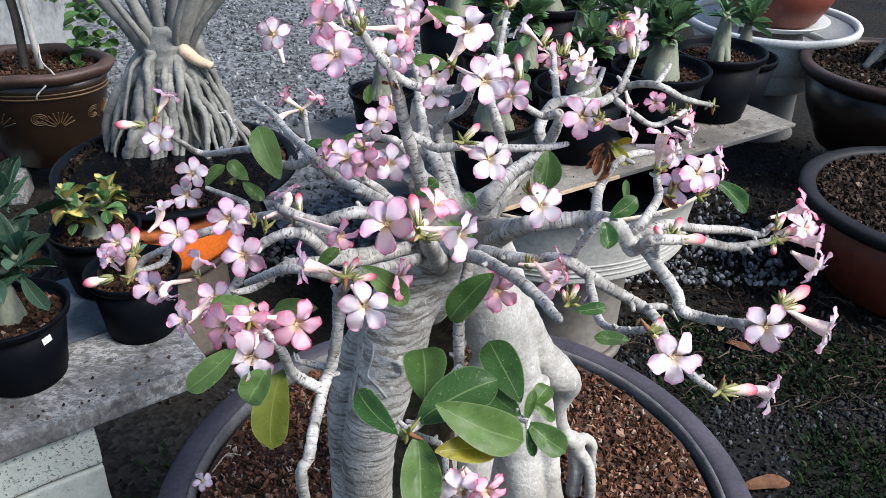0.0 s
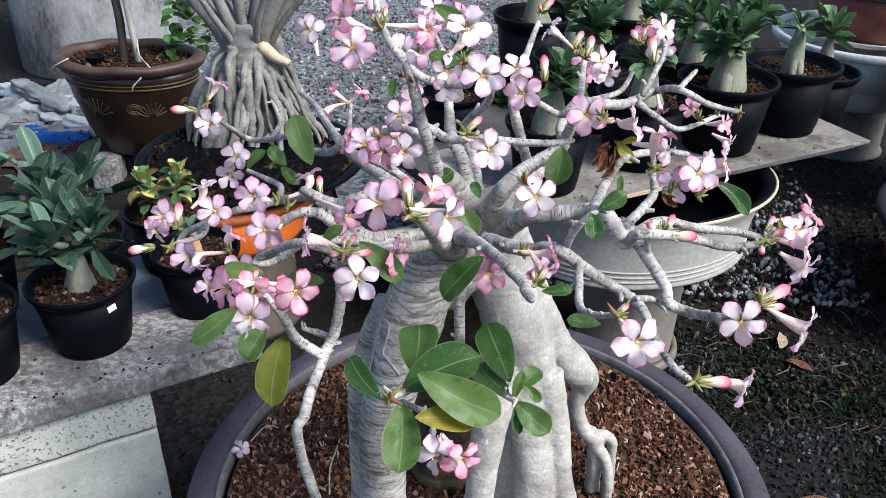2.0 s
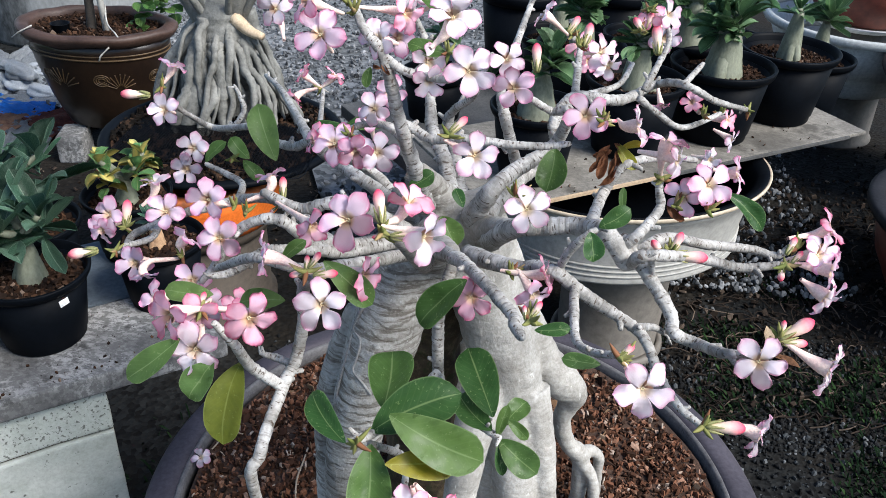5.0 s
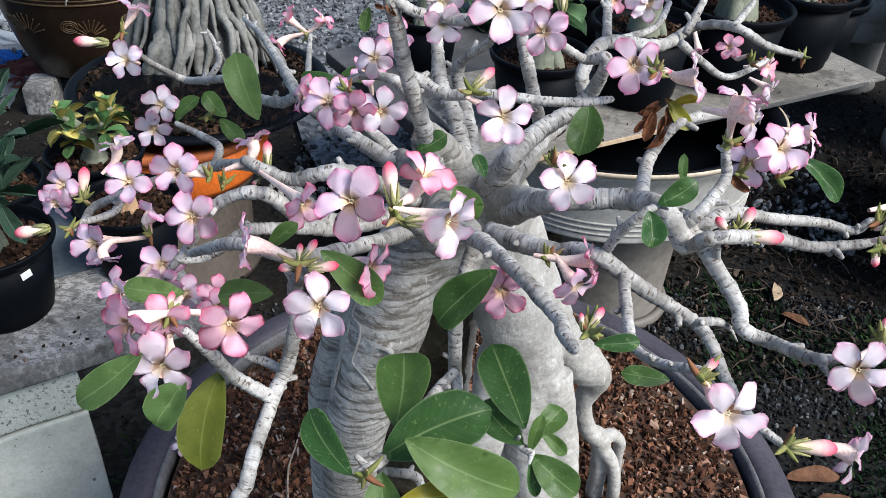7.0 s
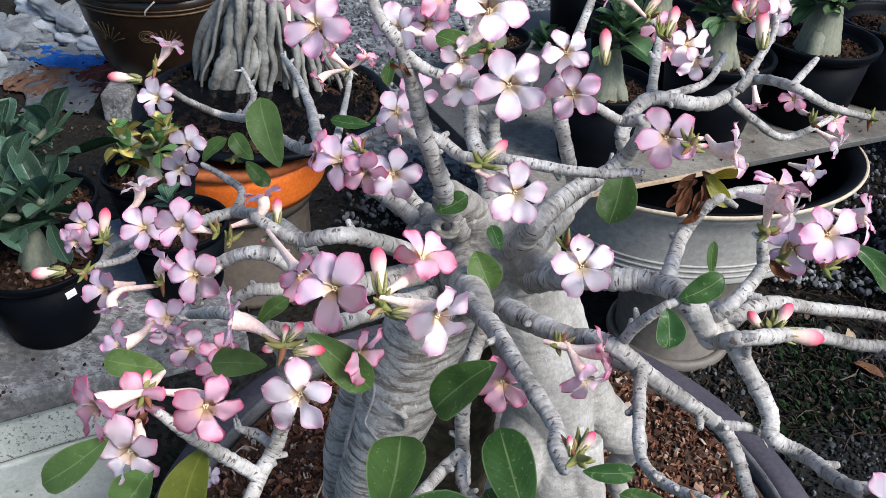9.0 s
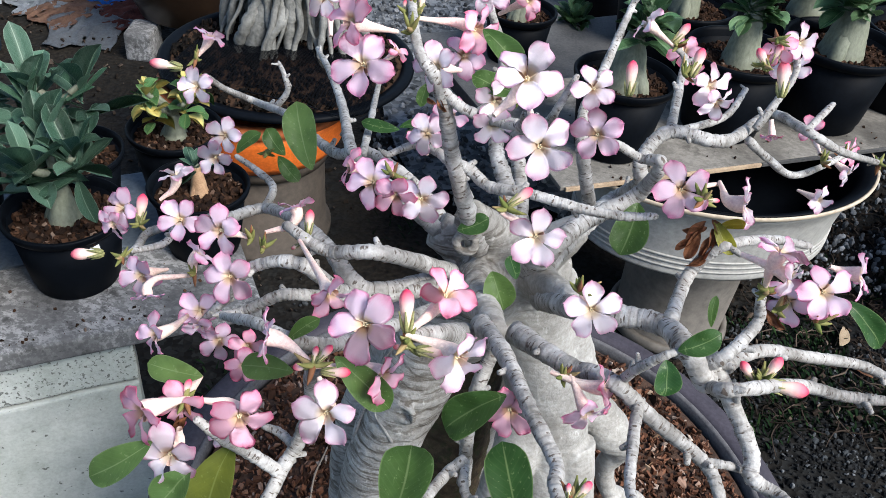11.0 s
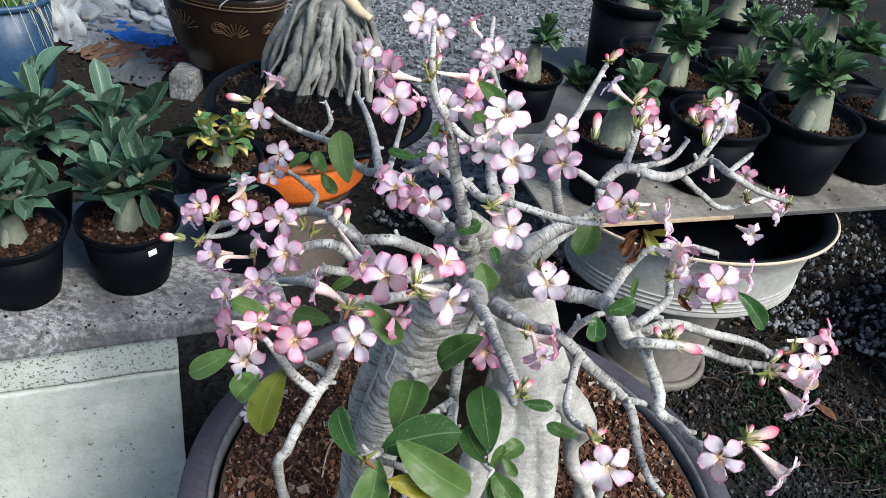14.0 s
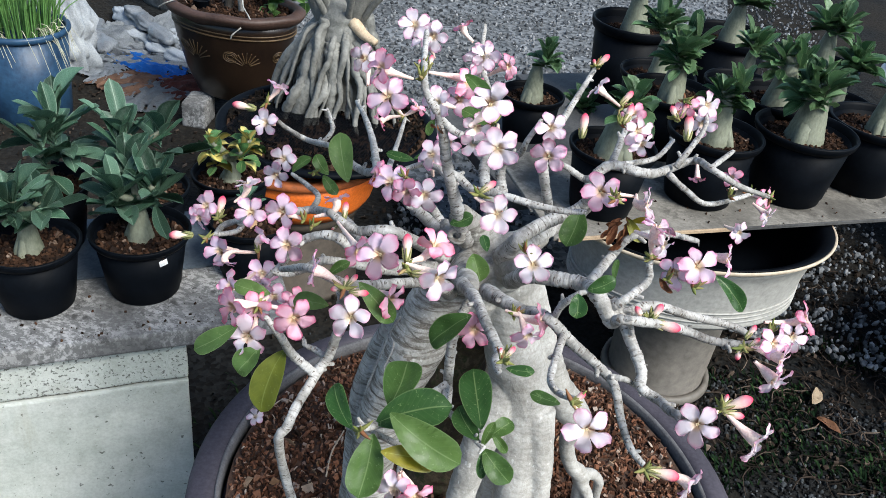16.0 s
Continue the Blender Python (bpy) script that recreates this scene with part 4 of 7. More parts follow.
def rolled_sack(x, y, z, length, r, turn, seed, mat, label):
    """An empty sack rolled up loosely, creased along its length."""
    bm = bmesh.new()
    ca, sa = math.cos(turn), math.sin(turn)
    rng = random.Random(seed)
    rows = []
    for k in range(9):
        u = (k / 8 - 0.5) * length
        w = rng.uniform(-0.3, 0.3) * r
        rows.append((u * ca - w * sa, u * sa + w * ca, rng.uniform(-0.15, 0.15) * r, r * (0.45 if k in (0, 8) else rng.uniform(0.8, 1.15))))
    sweep(bm, rows, 26, 8, 0.0, seed=seed)
    for v in bm.verts:
        along = v.co.x * ca + v.co.y * sa
        across = v.co.y * ca - v.co.x * sa
        fold = abs(noise.noise(Vector((along * 2.5, across * 26, v.co.z * 26 + seed)))) + 0.35 * abs(noise.noise(Vector((along * 6, across * 70, v.co.z * 70 + seed))))
        v.co += Vector((-sa * across, ca * across, v.co.z)) * (0.8 * fold - 0.35)
        v.co.z *= 0.72
    ob = part("rolled_sack", bm, mat)
    ob.location = (x, y, z)
    tagged(ob, label, "sack", "rolled sacks")


for k, (x, y, z, L, r, turn, mat, lab) in enumerate((
        (-2.36, 3.64, 0.036, 0.62, 0.050, -0.55, SACK, "dirty white sack rolled up on the ground"),
        (-2.20, 3.47, 0.033, 0.56, 0.045, -0.42, SACK, "dirty white sack rolled up on the ground"),
        (-2.28, 3.56, 0.088, 0.54, 0.042, -0.60, GREYBAG, "grey plastic sack rolled up on top of others"),
        (-2.05, 3.58, 0.033, 0.50, 0.046, -0.35, SACK, "dirty white sack rolled up on the ground"),
        (-2.48, 3.45, 0.030, 0.46, 0.040, -0.9, GREYBAG, "grey plastic sack rolled up on the ground"))):
    rolled_sack(x, y, z, L, r, turn, k + 3, mat, lab)



def build_bucket():
    p = thing("blue_bucket", "faded blue plastic bucket", "bucket", place=(-2.22, 2.62, 0))
    bm = bmesh.new()
    lathe(bm, [(0.15, 0), (0.155, 0.005), (0.174, 0.345), (0.166, 0.345), (0.16, 0.33), (0.14, 0.05)], 40)
    part("body", bm, BLUEPLASTIC, p)
    bm = bmesh.new()
    lathe(bm, [(0.170, 0.346), (0.180, 0.348), (0.187, 0.356), (0.188, 0.368), (0.182, 0.375), (0.172, 0.374), (0.167, 0.362)], 40, loop=True)
    part("rim", bm, BLUEPLASTIC, p)
    c = thing("chive_clump", "dense clump of green chives with withered blades in the bucket", "plant", place=(-2.22, 2.62, 0.33))
    rng = random.Random(2)
    for name, mat, n in (("green_growth", CHIVE, 170), ("withered_growth", DRYCHIVE, 60)):
        bm = bmesh.new()
        for k in range(n):
            a, q = rng.random() * 6.28, 0.14 * math.sqrt(rng.random())
            x, y = q * math.cos(a), q * math.sin(a)
            if mat is CHIVE:
                h, lean = rng.uniform(0.16, 0.36), rng.uniform(0.0, 0.16)
                sweep(bm, [(x, y, 0, 0.003), (x + lean * 0.3 * math.cos(a), y + lean * 0.3 * math.sin(a), h * 0.6, 0.003), (x + lean * math.cos(a), y + lean * math.sin(a), h, 0.001)], 4, 3, cap=False)
            else:
                sweep(bm, [(x, y, 0.02, 0.0012), (0.17 * math.cos(a), 0.17 * math.sin(a), rng.uniform(0.03, 0.09), 0.0014), (rng.uniform(0.19, 0.23) * math.cos(a + 0.15), rng.uniform(0.19, 0.23) * math.sin(a + 0.15), -0.02 - rng.random() * 0.12, 0.0008)], 4, 3, cap=False)
        tagged(part(name, bm, mat, c), kind="stuff")


build_bucket()


# ---- pots at the far right ----
def clay_pot(name, label, x, y, z, r, h, body, rim, soil_label, chips=700):
    p = thing(name, label, "pot", place=(x, y, z))
    bm = bmesh.new()
    lathe(bm, [(r * 0.62, 0), (r * 0.66, 0.01), (r * 0.84, h * 0.45), (r * 0.93, h * 0.9), (r * 0.88, h * 0.9), (r * 0.7, h * 0.3)], 56)
    part("body", bm, body, p)
    bm = bmesh.new()
    lathe(bm, [(r * 0.88, h * 0.88), (r * 0.97, h * 0.87), (r, h * 0.93), (r, h * 0.985), (r * 0.97, h), (r * 0.90, h), (r * 0.875, h * 0.96)], 64, loop=True)
    part("rim", bm, rim, p)
    rng = random.Random(int(100 * x))
    bm = bmesh.new()
    lathe(bm, [(r * 0.87, h * 0.8), (r * 0.88, h * 0.92), (r * 0.4, h * 0.94), (r * 0.05, h * 0.95)], 40)
    for _ in range(chips):
        a, q = rng.random() * 6.283, r * 0.86 * math.sqrt(rng.random())
        chip(bm, rng, (q * math.cos(a), q * math.sin(a), h * 0.935 + rng.random() * 0.01), rng.uniform(0.004, 0.012), 0.5)
    s = part("soil", bm, CLODS, soft=False)
    s.location = p.location
    tagged(s, soil_label, "soil", kind="stuff")
    return p


CLODS = chip_material("dark crumbly clods", [(0.0, (0.008, 0.006, 0.005)), (0.6, (0.026, 0.018, 0.013)), (0.95, (0.065, 0.042, 0.03)), (1.0, (0.2, 0.15, 0.11))])
DARKRIM = speckled("dark brown dull rim", (0.018, 0.011, 0.009), (0.045, 0.028, 0.023), 8, 0.5, spec=0.2)
BLACKRIM = speckled("black dusty rim", (0.008, 0.008, 0.009), (0.020, 0.020, 0.023), 8, 0.55, spec=0.15)
clay_pot("brown_pot", "dark brown round clay pot with a thick rim on a pedestal", 1.80, 3.15, 0.16, 0.38, 0.34, GLAZE, DARKRIM, "dark bark mix in the brown pot", 1800)
clay_pot("red_pot", "red-brown round pot with a broad black rim", 1.57, 2.33, 0.02, 0.41, 0.32, REDPOT, BLACKRIM, "dark crumbly soil in the red pot", 3200)
clay_pot("tall_brown_pot", "red-brown clay pot standing on a saucer in the white basin", 1.49, 3.74, 0.515, 0.27, 0.22, REDPOT, DARKRIM, "dark soil in the tall brown pot", 300)


def build_right_pedestals():
    for x, y, r, h, mat, lab in ((1.80, 3.15, 0.22, 0.16, STAND, "concrete pedestal under the brown pot"), (1.48, 3.72, 0.19, 0.24, STAND, "warm grey upturned pot under the white basins")):
        p = thing("pedestal", lab, "pedestal", "pedestals", (x, y, 0))
        bm = bmesh.new()
        lathe(bm, [(r, 0), (r, 0.012), (r * 0.93, 0.02), (r * 0.9, h - 0.01), (r * 0.85, h)], 40)
        part("body", bm, mat, p)
    for k, (z, r) in enumerate(((0.24, 0.29), (0.34, 0.375))):
        p = thing("round_basin", "white round plastic basin stacked on a pedestal", "basin", "stacked basins", (1.47, 3.71, z))
        bm = bmesh.new()
        lathe(bm, [(r * 0.72, 0), (r * 0.76, 0.005), (r * 0.80, 0.05), (r * 0.93, 0.16), (r * 0.9, 0.165), (r * 0.75, 0.05), (r * 0.6, 0.03)], 64)
        part("body", bm, WHITEBASIN, p)
        bm = bmesh.new()
        lathe(bm, [(r * 0.92, 0.15), (r * 0.99, 0.155), (r, 0.18), (r * 0.98, 0.19), (r * 0.93, 0.185)], 64, loop=True)
        part("rim", bm, WHITEBASIN, p)
    u = thing("upturned_pot", "grey upturned pot inside the white basin", "pot", place=(1.49, 3.74, 0.371))
    bm = bmesh.new()
    lathe(bm, [(0.15, 0), (0.15, 0.01), (0.13, 0.12), (0.05, 0.122)], 32)
    part("body", bm, STAND, u)
    u = thing("saucer", "white round plastic saucer under the red-brown pot", "saucer", place=(1.49, 3.74, 0.494))
    bm = bmesh.new()
    lathe(bm, [(0.18, 0), (0.19, 0.004), (0.235, 0.03), (0.228, 0.032), (0.18, 0.012), (0.05, 0.012)], 48)
    part("dish", bm, WHITEBASIN, u)
    rb = thing("small_root_bonsai", "grey bonsai roots gripping the soil of the brown pot", "tree", place=(1.86, 3.17, 0.47))
    rng = random.Random(3)
    for k in range(14):
        a = 2 * math.pi * k / 14
        bm = bmesh.new()
        o = rng.uniform(0.15, 0.22)
        sweep(bm, [(0.03 * math.cos(a), 0.03 * math.sin(a), 0.34, 0.02), (0.07 * math.cos(a), 0.07 * math.sin(a), 0.22, 0.022), (o * 0.7 * math.cos(a), o * 0.7 * math.sin(a), 0.10, 0.02), (o * math.cos(a), o * math.sin(a), 0.0, 0.014)], 9, 4, 0.15, seed=k)
        part("root", bm, ROOTBARK, rb)
    bm = bmesh.new()
    sweep(bm, [(0, 0, 0.2, 0.07), (0, 0, 0.4, 0.05), (-0.05, 0, 0.6, 0.03)], 14, 4, 0.1)
    part("trunk", bm, ROOTBARK, rb)


build_right_pedestals()
for x, y, z, r, h, ht, cr, lf, n, sd in ((0.07, 3.35, 0.30, 0.17, 0.34, 0.16, 0.05, 0.13, 30, 31), (-0.02, 2.86, 0.02, 0.14, 0.30, 0.14, 0.04, 0.10, 30, 38), (0.20, 2.78, 0.45, 0.13, 0.2, 0.14, 0.035, 0.10, 26, 32), (0.48, 2.85, 0.45, 0.13, 0.2, 0.13, 0.03, 0.09, 20, 33),
                                         (0.78, 2.86, 0.45, 0.13, 0.2, 0.13, 0.03, 0.10, 30, 34), (1.02, 2.75, 0.45, 0.12, 0.2, 0.12, 0.03, 0.09, 26, 35), (0.45, 3.45, 0.30, 0.16, 0.34, 0.15, 0.05, 0.12, 34, 36), (0.80, 3.42, 0.3, 0.15, 0.3, 0.15, 0.05, 0.12, 28, 37)):
    potted(x, y, z, r, h, ht, cr, lf, n, sd)
build_plank("bench_plank", 0.75, 1.95, 0.55, 1.15, 0.41, 0.45, DARKBOARD, "low dark board carrying the back row of pots")
build_plank("bench_plank", 1.35, 2.45, 1.22, 1.80, 0.26, 0.30, DARKBOARD, "lowest dark board behind the row of pots")


# ---- loose cover of the ground ----
def build_gravel():
    rng = random.Random(12)
    bm = bmesh.new()
    for x0, x1, y0, y1, n in ((0.45, 1.25, 1.62, 2.10, 3000), (0.3, 1.6, 0.75, 2.1, 5200), (0.5, 2.2, 2.0, 3.6, 1800), (-0.6, 0.3, 2.4, 5.5, 3600), (-0.6, -0.1, 1.2, 1.9, 500)):
        for _ in range(n):
            x, y = rng.uniform(x0, x1), rng.uniform(y0, y1)
            if x > 0.3 and y < 2.2 and noise.noise(Vector((x * 3.4 + 7, y * 3.4, 2))) > rng.uniform(-0.05, 0.25):
                continue
            pebble(bm, rng, (x, y, 0.004 + 0.012 * noise.noise(Vector((x * 2.2, y * 2.2, 3)))), rng.choice((0.003, 0.004, 0.005, 0.006, 0.009)) * rng.uniform(0.8, 1.3))
    for _ in range(6000):
        x, y = rng.uniform(0.3, 1.7), rng.uniform(0.7, 2.5)
        pebble(bm, rng, (x, y, 0.002 + 0.012 * noise.noise(Vector((x * 2.2, y * 2.2, 3)))), rng.uniform(0.0015, 0.004))
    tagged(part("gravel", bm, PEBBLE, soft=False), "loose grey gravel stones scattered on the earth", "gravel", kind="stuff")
    bm = bmesh.new()
    for x0, x1, y0, y1, n in ((0.2, 2.0, 0.5, 2.5, 38000), (-0.75, -0.2, 0.85, 1.7, 2200), (-0.5, 0.1, 1.7, 2.3, 1200), (-1.25, -0.95, 2.45, 3.0, 1600), (-0.5, -0.25, 2.2, 2.7, 1200)):
        for _ in range(n):
            x, y = rng.uniform(x0, x1), rng.uniform(y0, y1)
            if noise.noise(Vector((x * 3.4 + 7, y * 3.4, 2))) < rng.uniform(-0.10, 0.16) or min(x - x0, x1 - x, y - y0, y1 - y) < 0.35 * rng.random():
                continue
            h, a, w = rng.uniform(0.010, 0.028), rng.random() * 6.28, rng.uniform(0.0015, 0.003)
            dx, dy = math.cos(a), math.sin(a)
            z = 0.012 * noise.noise(Vector((x * 2.2, y * 2.2, 3)))
            q = [bm.verts.new(v) for v in ((x - dy * w, y + dx * w, z), (x + dy * w, y - dx * w, z), (x + dx * h * 0.5 + dy * w, y + dy * h * 0.5 - dx * w, z + h * 0.8), (x + dx * h * 0.9, y + dy * h * 0.9, z + h))]
            bm.faces.new(q)
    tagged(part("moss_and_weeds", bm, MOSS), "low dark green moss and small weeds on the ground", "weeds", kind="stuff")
    bm = bmesh.new()
    for _ in range(2600):
        x, y = rng.uniform(0.4, 1.8), rng.uniform(1.75, 3.2)
        chip(bm, rng, (x, y, 0.008), rng.uniform(0.003, 0.013), 0.25)
    for k in range(700):
        x, y, a, L = rng.uniform(0.6, 1.7), rng.uniform(1.7, 2.9), rng.random() * 6.28, rng.uniform(0.03, 0.11)
        sweep(bm, [(x, y, 0.012, 0.0018), (x + L * 0.5 * math.cos(a), y + L * 0.5 * math.sin(a), 0.018, 0.0016), (x + L * math.cos(a + 0.3), y + L * math.sin(a + 0.3), 0.012, 0.0010)], 4, 2)
    for _ in range(1500):
        x, y = rng.uniform(-2.5, -0.55), rng.uniform(1.7, 3.3)
        chip(bm, rng, (x, y, 0.010), rng.choice((0.003, 0.005, 0.007, 0.011)) * rng.uniform(0.7, 1.2), 0.3)
    tagged(part("leaf_litter", bm, LITTER, soft=False), "brown broken leaf litter on the ground", "leaf litter", kind="stuff")


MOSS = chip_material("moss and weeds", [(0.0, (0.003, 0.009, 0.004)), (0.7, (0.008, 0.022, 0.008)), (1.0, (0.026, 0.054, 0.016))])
LITTER = chip_material("leaf litter", [(0.0, (0.010, 0.008, 0.006)), (0.8, (0.055, 0.040, 0.031)), (1.0, (0.17, 0.13, 0.10))])
build_gravel()


def fallen_leaf(x, y, z, turn, length, width, mat, label, tip=0.0):
    bm = blade(length, length * width, 0.55, 0.10, 0.06, 12, wave=0.12, thick=0.0009)
    ob = part("fallen_leaf", bm, mat)
    ob.matrix_basis = pose(x, y, z, tip, 0, turn)
    tagged(ob, label, "leaf", "fallen leaves")


fallen_leaf(0.74, 1.42, 0.018, 12, 0.13, 0.34, LEAFDRY, "large dry tan leaf lying on the ground")
fallen_leaf(0.80, 1.38, 0.014, -20, 0.09, 0.5, LEAFDRY, "curled grey-brown leaf lying on the ground")
fallen_leaf(0.86, 2.05, 0.02, 70, 0.09, 0.4, CUTWOOD, "tan dry leaf standing in the litter", 30)
fallen_leaf(0.93, 1.95, 0.02, 140, 0.08, 0.4, LEAFDRY, "brown dry leaf lying on the ground")


def build_path():
    bm = bmesh.new()
    n = 24
    vs = [[bm.verts.new((-2.3 + 2.9 * i / n + 0.03 * noise.noise(Vector((j * 0.9, 0, 5))), (3.5 - 1.15 * min(1.0, max(0.0, (i / n - 0.45) * 5)) + 0.16 * noise.noise(Vector((i * 0.8, 3, 5)))) + 9 * (j / n) ** 1.3, 0.026 + 0.006 * noise.noise(Vector((i, j, 0))))) for j in range(n + 1)] for i in range(n + 1)]
    for i in range(n):
        for j in range(n):
            bm.faces.new((vs[i][j], vs[i + 1][j], vs[i + 1][j + 1], vs[i][j + 1]))
    tagged(part("gravel_path", bm, PATHGRAVEL), "pale blue-grey gravel path behind the benches", "path", kind="structure")
    rng = random.Random(77)
    bm = bmesh.new()
    for _ in range(15000):
        x = rng.uniform(-2.0, 1.2)
        y = (2.3 if x > -0.6 else 3.3) + 4.6 * rng.random() ** 1.4
        pebble(bm, rng, (x, y, 0.030 if y > 3.6 or x > -1.0 else 0.012), rng.choice((0.004, 0.006, 0.009, 0.013)) * rng.uniform(0.8, 1.3))
    tagged(part("path_stones", bm, PATHSTONE, soft=False), "loose pale grey stones on the path", "gravel", kind="stuff")


def path_material():
    m, t, b = shader("pale gravel", 0.9, 0, 0.3)
    v = coords(t)
    cells = t.nodes.new("ShaderNodeTexVoronoi")
    cells.inputs["Scale"].default_value = 46
    t.links.new(v, cells.inputs["Vector"])
    c = ramp(t, cells.outputs["Color"], [(0.2, (0.048, 0.053, 0.058)), (0.8, (0.185, 0.195, 0.206))])
    c = mixed(t, 0.6, c, ramp(t, grain(t, v, 3, 5), [(0.35, (0.42, 0.40, 0.36)), (0.6, (1, 1, 1))]), "MULTIPLY")
    t.links.new(c, b.inputs["Base Color"])
    bumped(t, b, cells.outputs["Distance"], 0.7, 0.005)
    return m


PATHGRAVEL = path_material()
PATHSTONE = chip_material("pale path stones", [(0.0, (0.035, 0.037, 0.040)), (0.6, (0.135, 0.142, 0.150)), (1.0, (0.33, 0.335, 0.345))])
build_path()


def build_crumbs():
    rng = random.Random(41)
    bm = bmesh.new()
    for _ in range(150):
        a, b = -0.62 + 0.6 * rng.random() ** 0.6, 0.055 + 0.18 * rng.random() ** 2
        c = on_bench(a, b, 0.5365)
        chip(bm, rng, c, rng.choice((0.001, 0.001, 0.0015, 0.0035)), 0.4)
    for _ in range(120):
        a, b = rng.uniform(0.75, 1.74), 0.05 + 0.39 * rng.random()
        chip(bm, rng, on_bench(a, b, 0.6215), rng.choice((0.0015, 0.002, 0.003, 0.004)), 0.4)
    tagged(part("dirt_crumbs", bm, DARKCHIP, soft=False), "dark soil crumbs scattered on the bench boards", "dirt", kind="stuff")


build_crumbs()

# ---- the flowering bonsai ----
def bark_material():
    m, t, b = shader("grey bonsai bark", 0.72, 0, 0.3)
    v = coords(t)
    blotch = grain(t, v, 13, 6)
    fine = grain(t, v, 230, 5)
    warp = t.nodes.new("ShaderNodeTexWave")
    warp.wave_type, warp.bands_direction = "BANDS", "Z"
    warp.inputs["Scale"].default_value, warp.inputs["Distortion"].default_value = 21, 14
    warp.inputs["Detail"].default_value, warp.inputs["Detail Scale"].default_value, warp.inputs["Detail Roughness"].default_value = 5, 0.55, 0.62
    t.links.new(v, warp.inputs["Vector"])
    wr = warp.outputs["Fac"]
    some = grain(t, coords(t, (1, 1, 1.6)), 17, 3)
    crack = grain(t, coords(t, (9, 9, 80)), 2.6, 5, 0.62)
    c = ramp(t, blotch, [(0.30, (0.24, 0.228, 0.205)), (0.5, (0.37, 0.358, 0.33)), (0.70, (0.51, 0.498, 0.468))])
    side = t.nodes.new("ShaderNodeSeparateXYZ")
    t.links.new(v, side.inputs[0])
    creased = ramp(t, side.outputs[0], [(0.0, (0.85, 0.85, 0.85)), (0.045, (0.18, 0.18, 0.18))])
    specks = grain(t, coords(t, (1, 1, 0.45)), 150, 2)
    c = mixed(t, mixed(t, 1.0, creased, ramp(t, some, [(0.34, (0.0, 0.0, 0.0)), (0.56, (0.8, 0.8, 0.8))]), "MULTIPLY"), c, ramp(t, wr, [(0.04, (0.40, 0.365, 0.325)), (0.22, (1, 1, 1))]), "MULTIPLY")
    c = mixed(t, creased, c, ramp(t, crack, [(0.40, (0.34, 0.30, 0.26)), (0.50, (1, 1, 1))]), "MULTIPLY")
    c = mixed(t, 0.6, c, ramp(t, fine, [(0.3, (0.55, 0.52, 0.48)), (0.65, (1, 1, 1))]), "MULTIPLY")
    c = mixed(t, ramp(t, specks, [(0.66, (0, 0, 0)), (0.72, (0.45, 0.45, 0.45))]), c, (0.62, 0.61, 0.58))
    t.links.new(c, b.inputs["Base Color"])
    h = mixed(t, 0.45, mixed(t, 0.8, ramp(t, wr, [(0.0, (0, 0, 0)), (0.3, (1, 1, 1))]), crack), fine)
    h = mixed(t, creased, mixed(t, 0.72, fine, (0.5, 0.5, 0.5)), h)
    bumped(t, b, h, 0.9, 0.0040)
    return m


def twig_material():
    m, t, b = shader("scarred grey twig bark", 0.7, 0, 0.3)
    v = coords(t)
    blotch = grain(t, v, 45, 5)
    fine = grain(t, v, 240, 4)
    rings = grain(t, coords(t, (15, 0.9, 1), "UV"), 1.0, 4, 0.6)
    marks = grain(t, coords(t, (19, 5, 1), "UV"), 1.0, 2, 0.5)
    c = ramp(t, blotch, [(0.3, (0.175, 0.168, 0.154)), (0.5, (0.345, 0.336, 0.318)), (0.7, (0.545, 0.538, 0.52))])
    c = mixed(t, 0.46, c, ramp(t, rings, [(0.38, (0.30, 0.26, 0.225)), (0.47, (1, 1, 1))]), "MULTIPLY")
    c = mixed(t, ramp(t, marks, [(0.60, (0, 0, 0)), (0.65, (0.9, 0.9, 0.9))]), c, (0.075, 0.055, 0.042))
    c = mixed(t, 0.45, c, ramp(t, fine, [(0.32, (0.45, 0.41, 0.37)), (0.6, (1, 1, 1))]), "MULTIPLY")
    t.links.new(c, b.inputs["Base Color"])
    bumped(t, b, mixed(t, 0.4, rings, fine), 0.75, 0.0032)
    return m


BARK, TWIG = bark_material(), twig_material()
LEAFPALE = leaf_material("yellowing leaf", (0.45, 0.36, 0.02), (0.30, 0.30, 0.03), (0.5, 0.5, 0.1))
CALYX = speckled("green-brown calyx", (0.14, 0.16, 0.05), (0.30, 0.28, 0.12), 60, 0.6)
BRACT = chip_material("bracts", [(0.0, (0.12, 0.15, 0.04)), (0.5, (0.26, 0.25, 0.09)), (0.75, (0.34, 0.24, 0.12)), (1.0, (0.20, 0.08, 0.04))], 0.6)


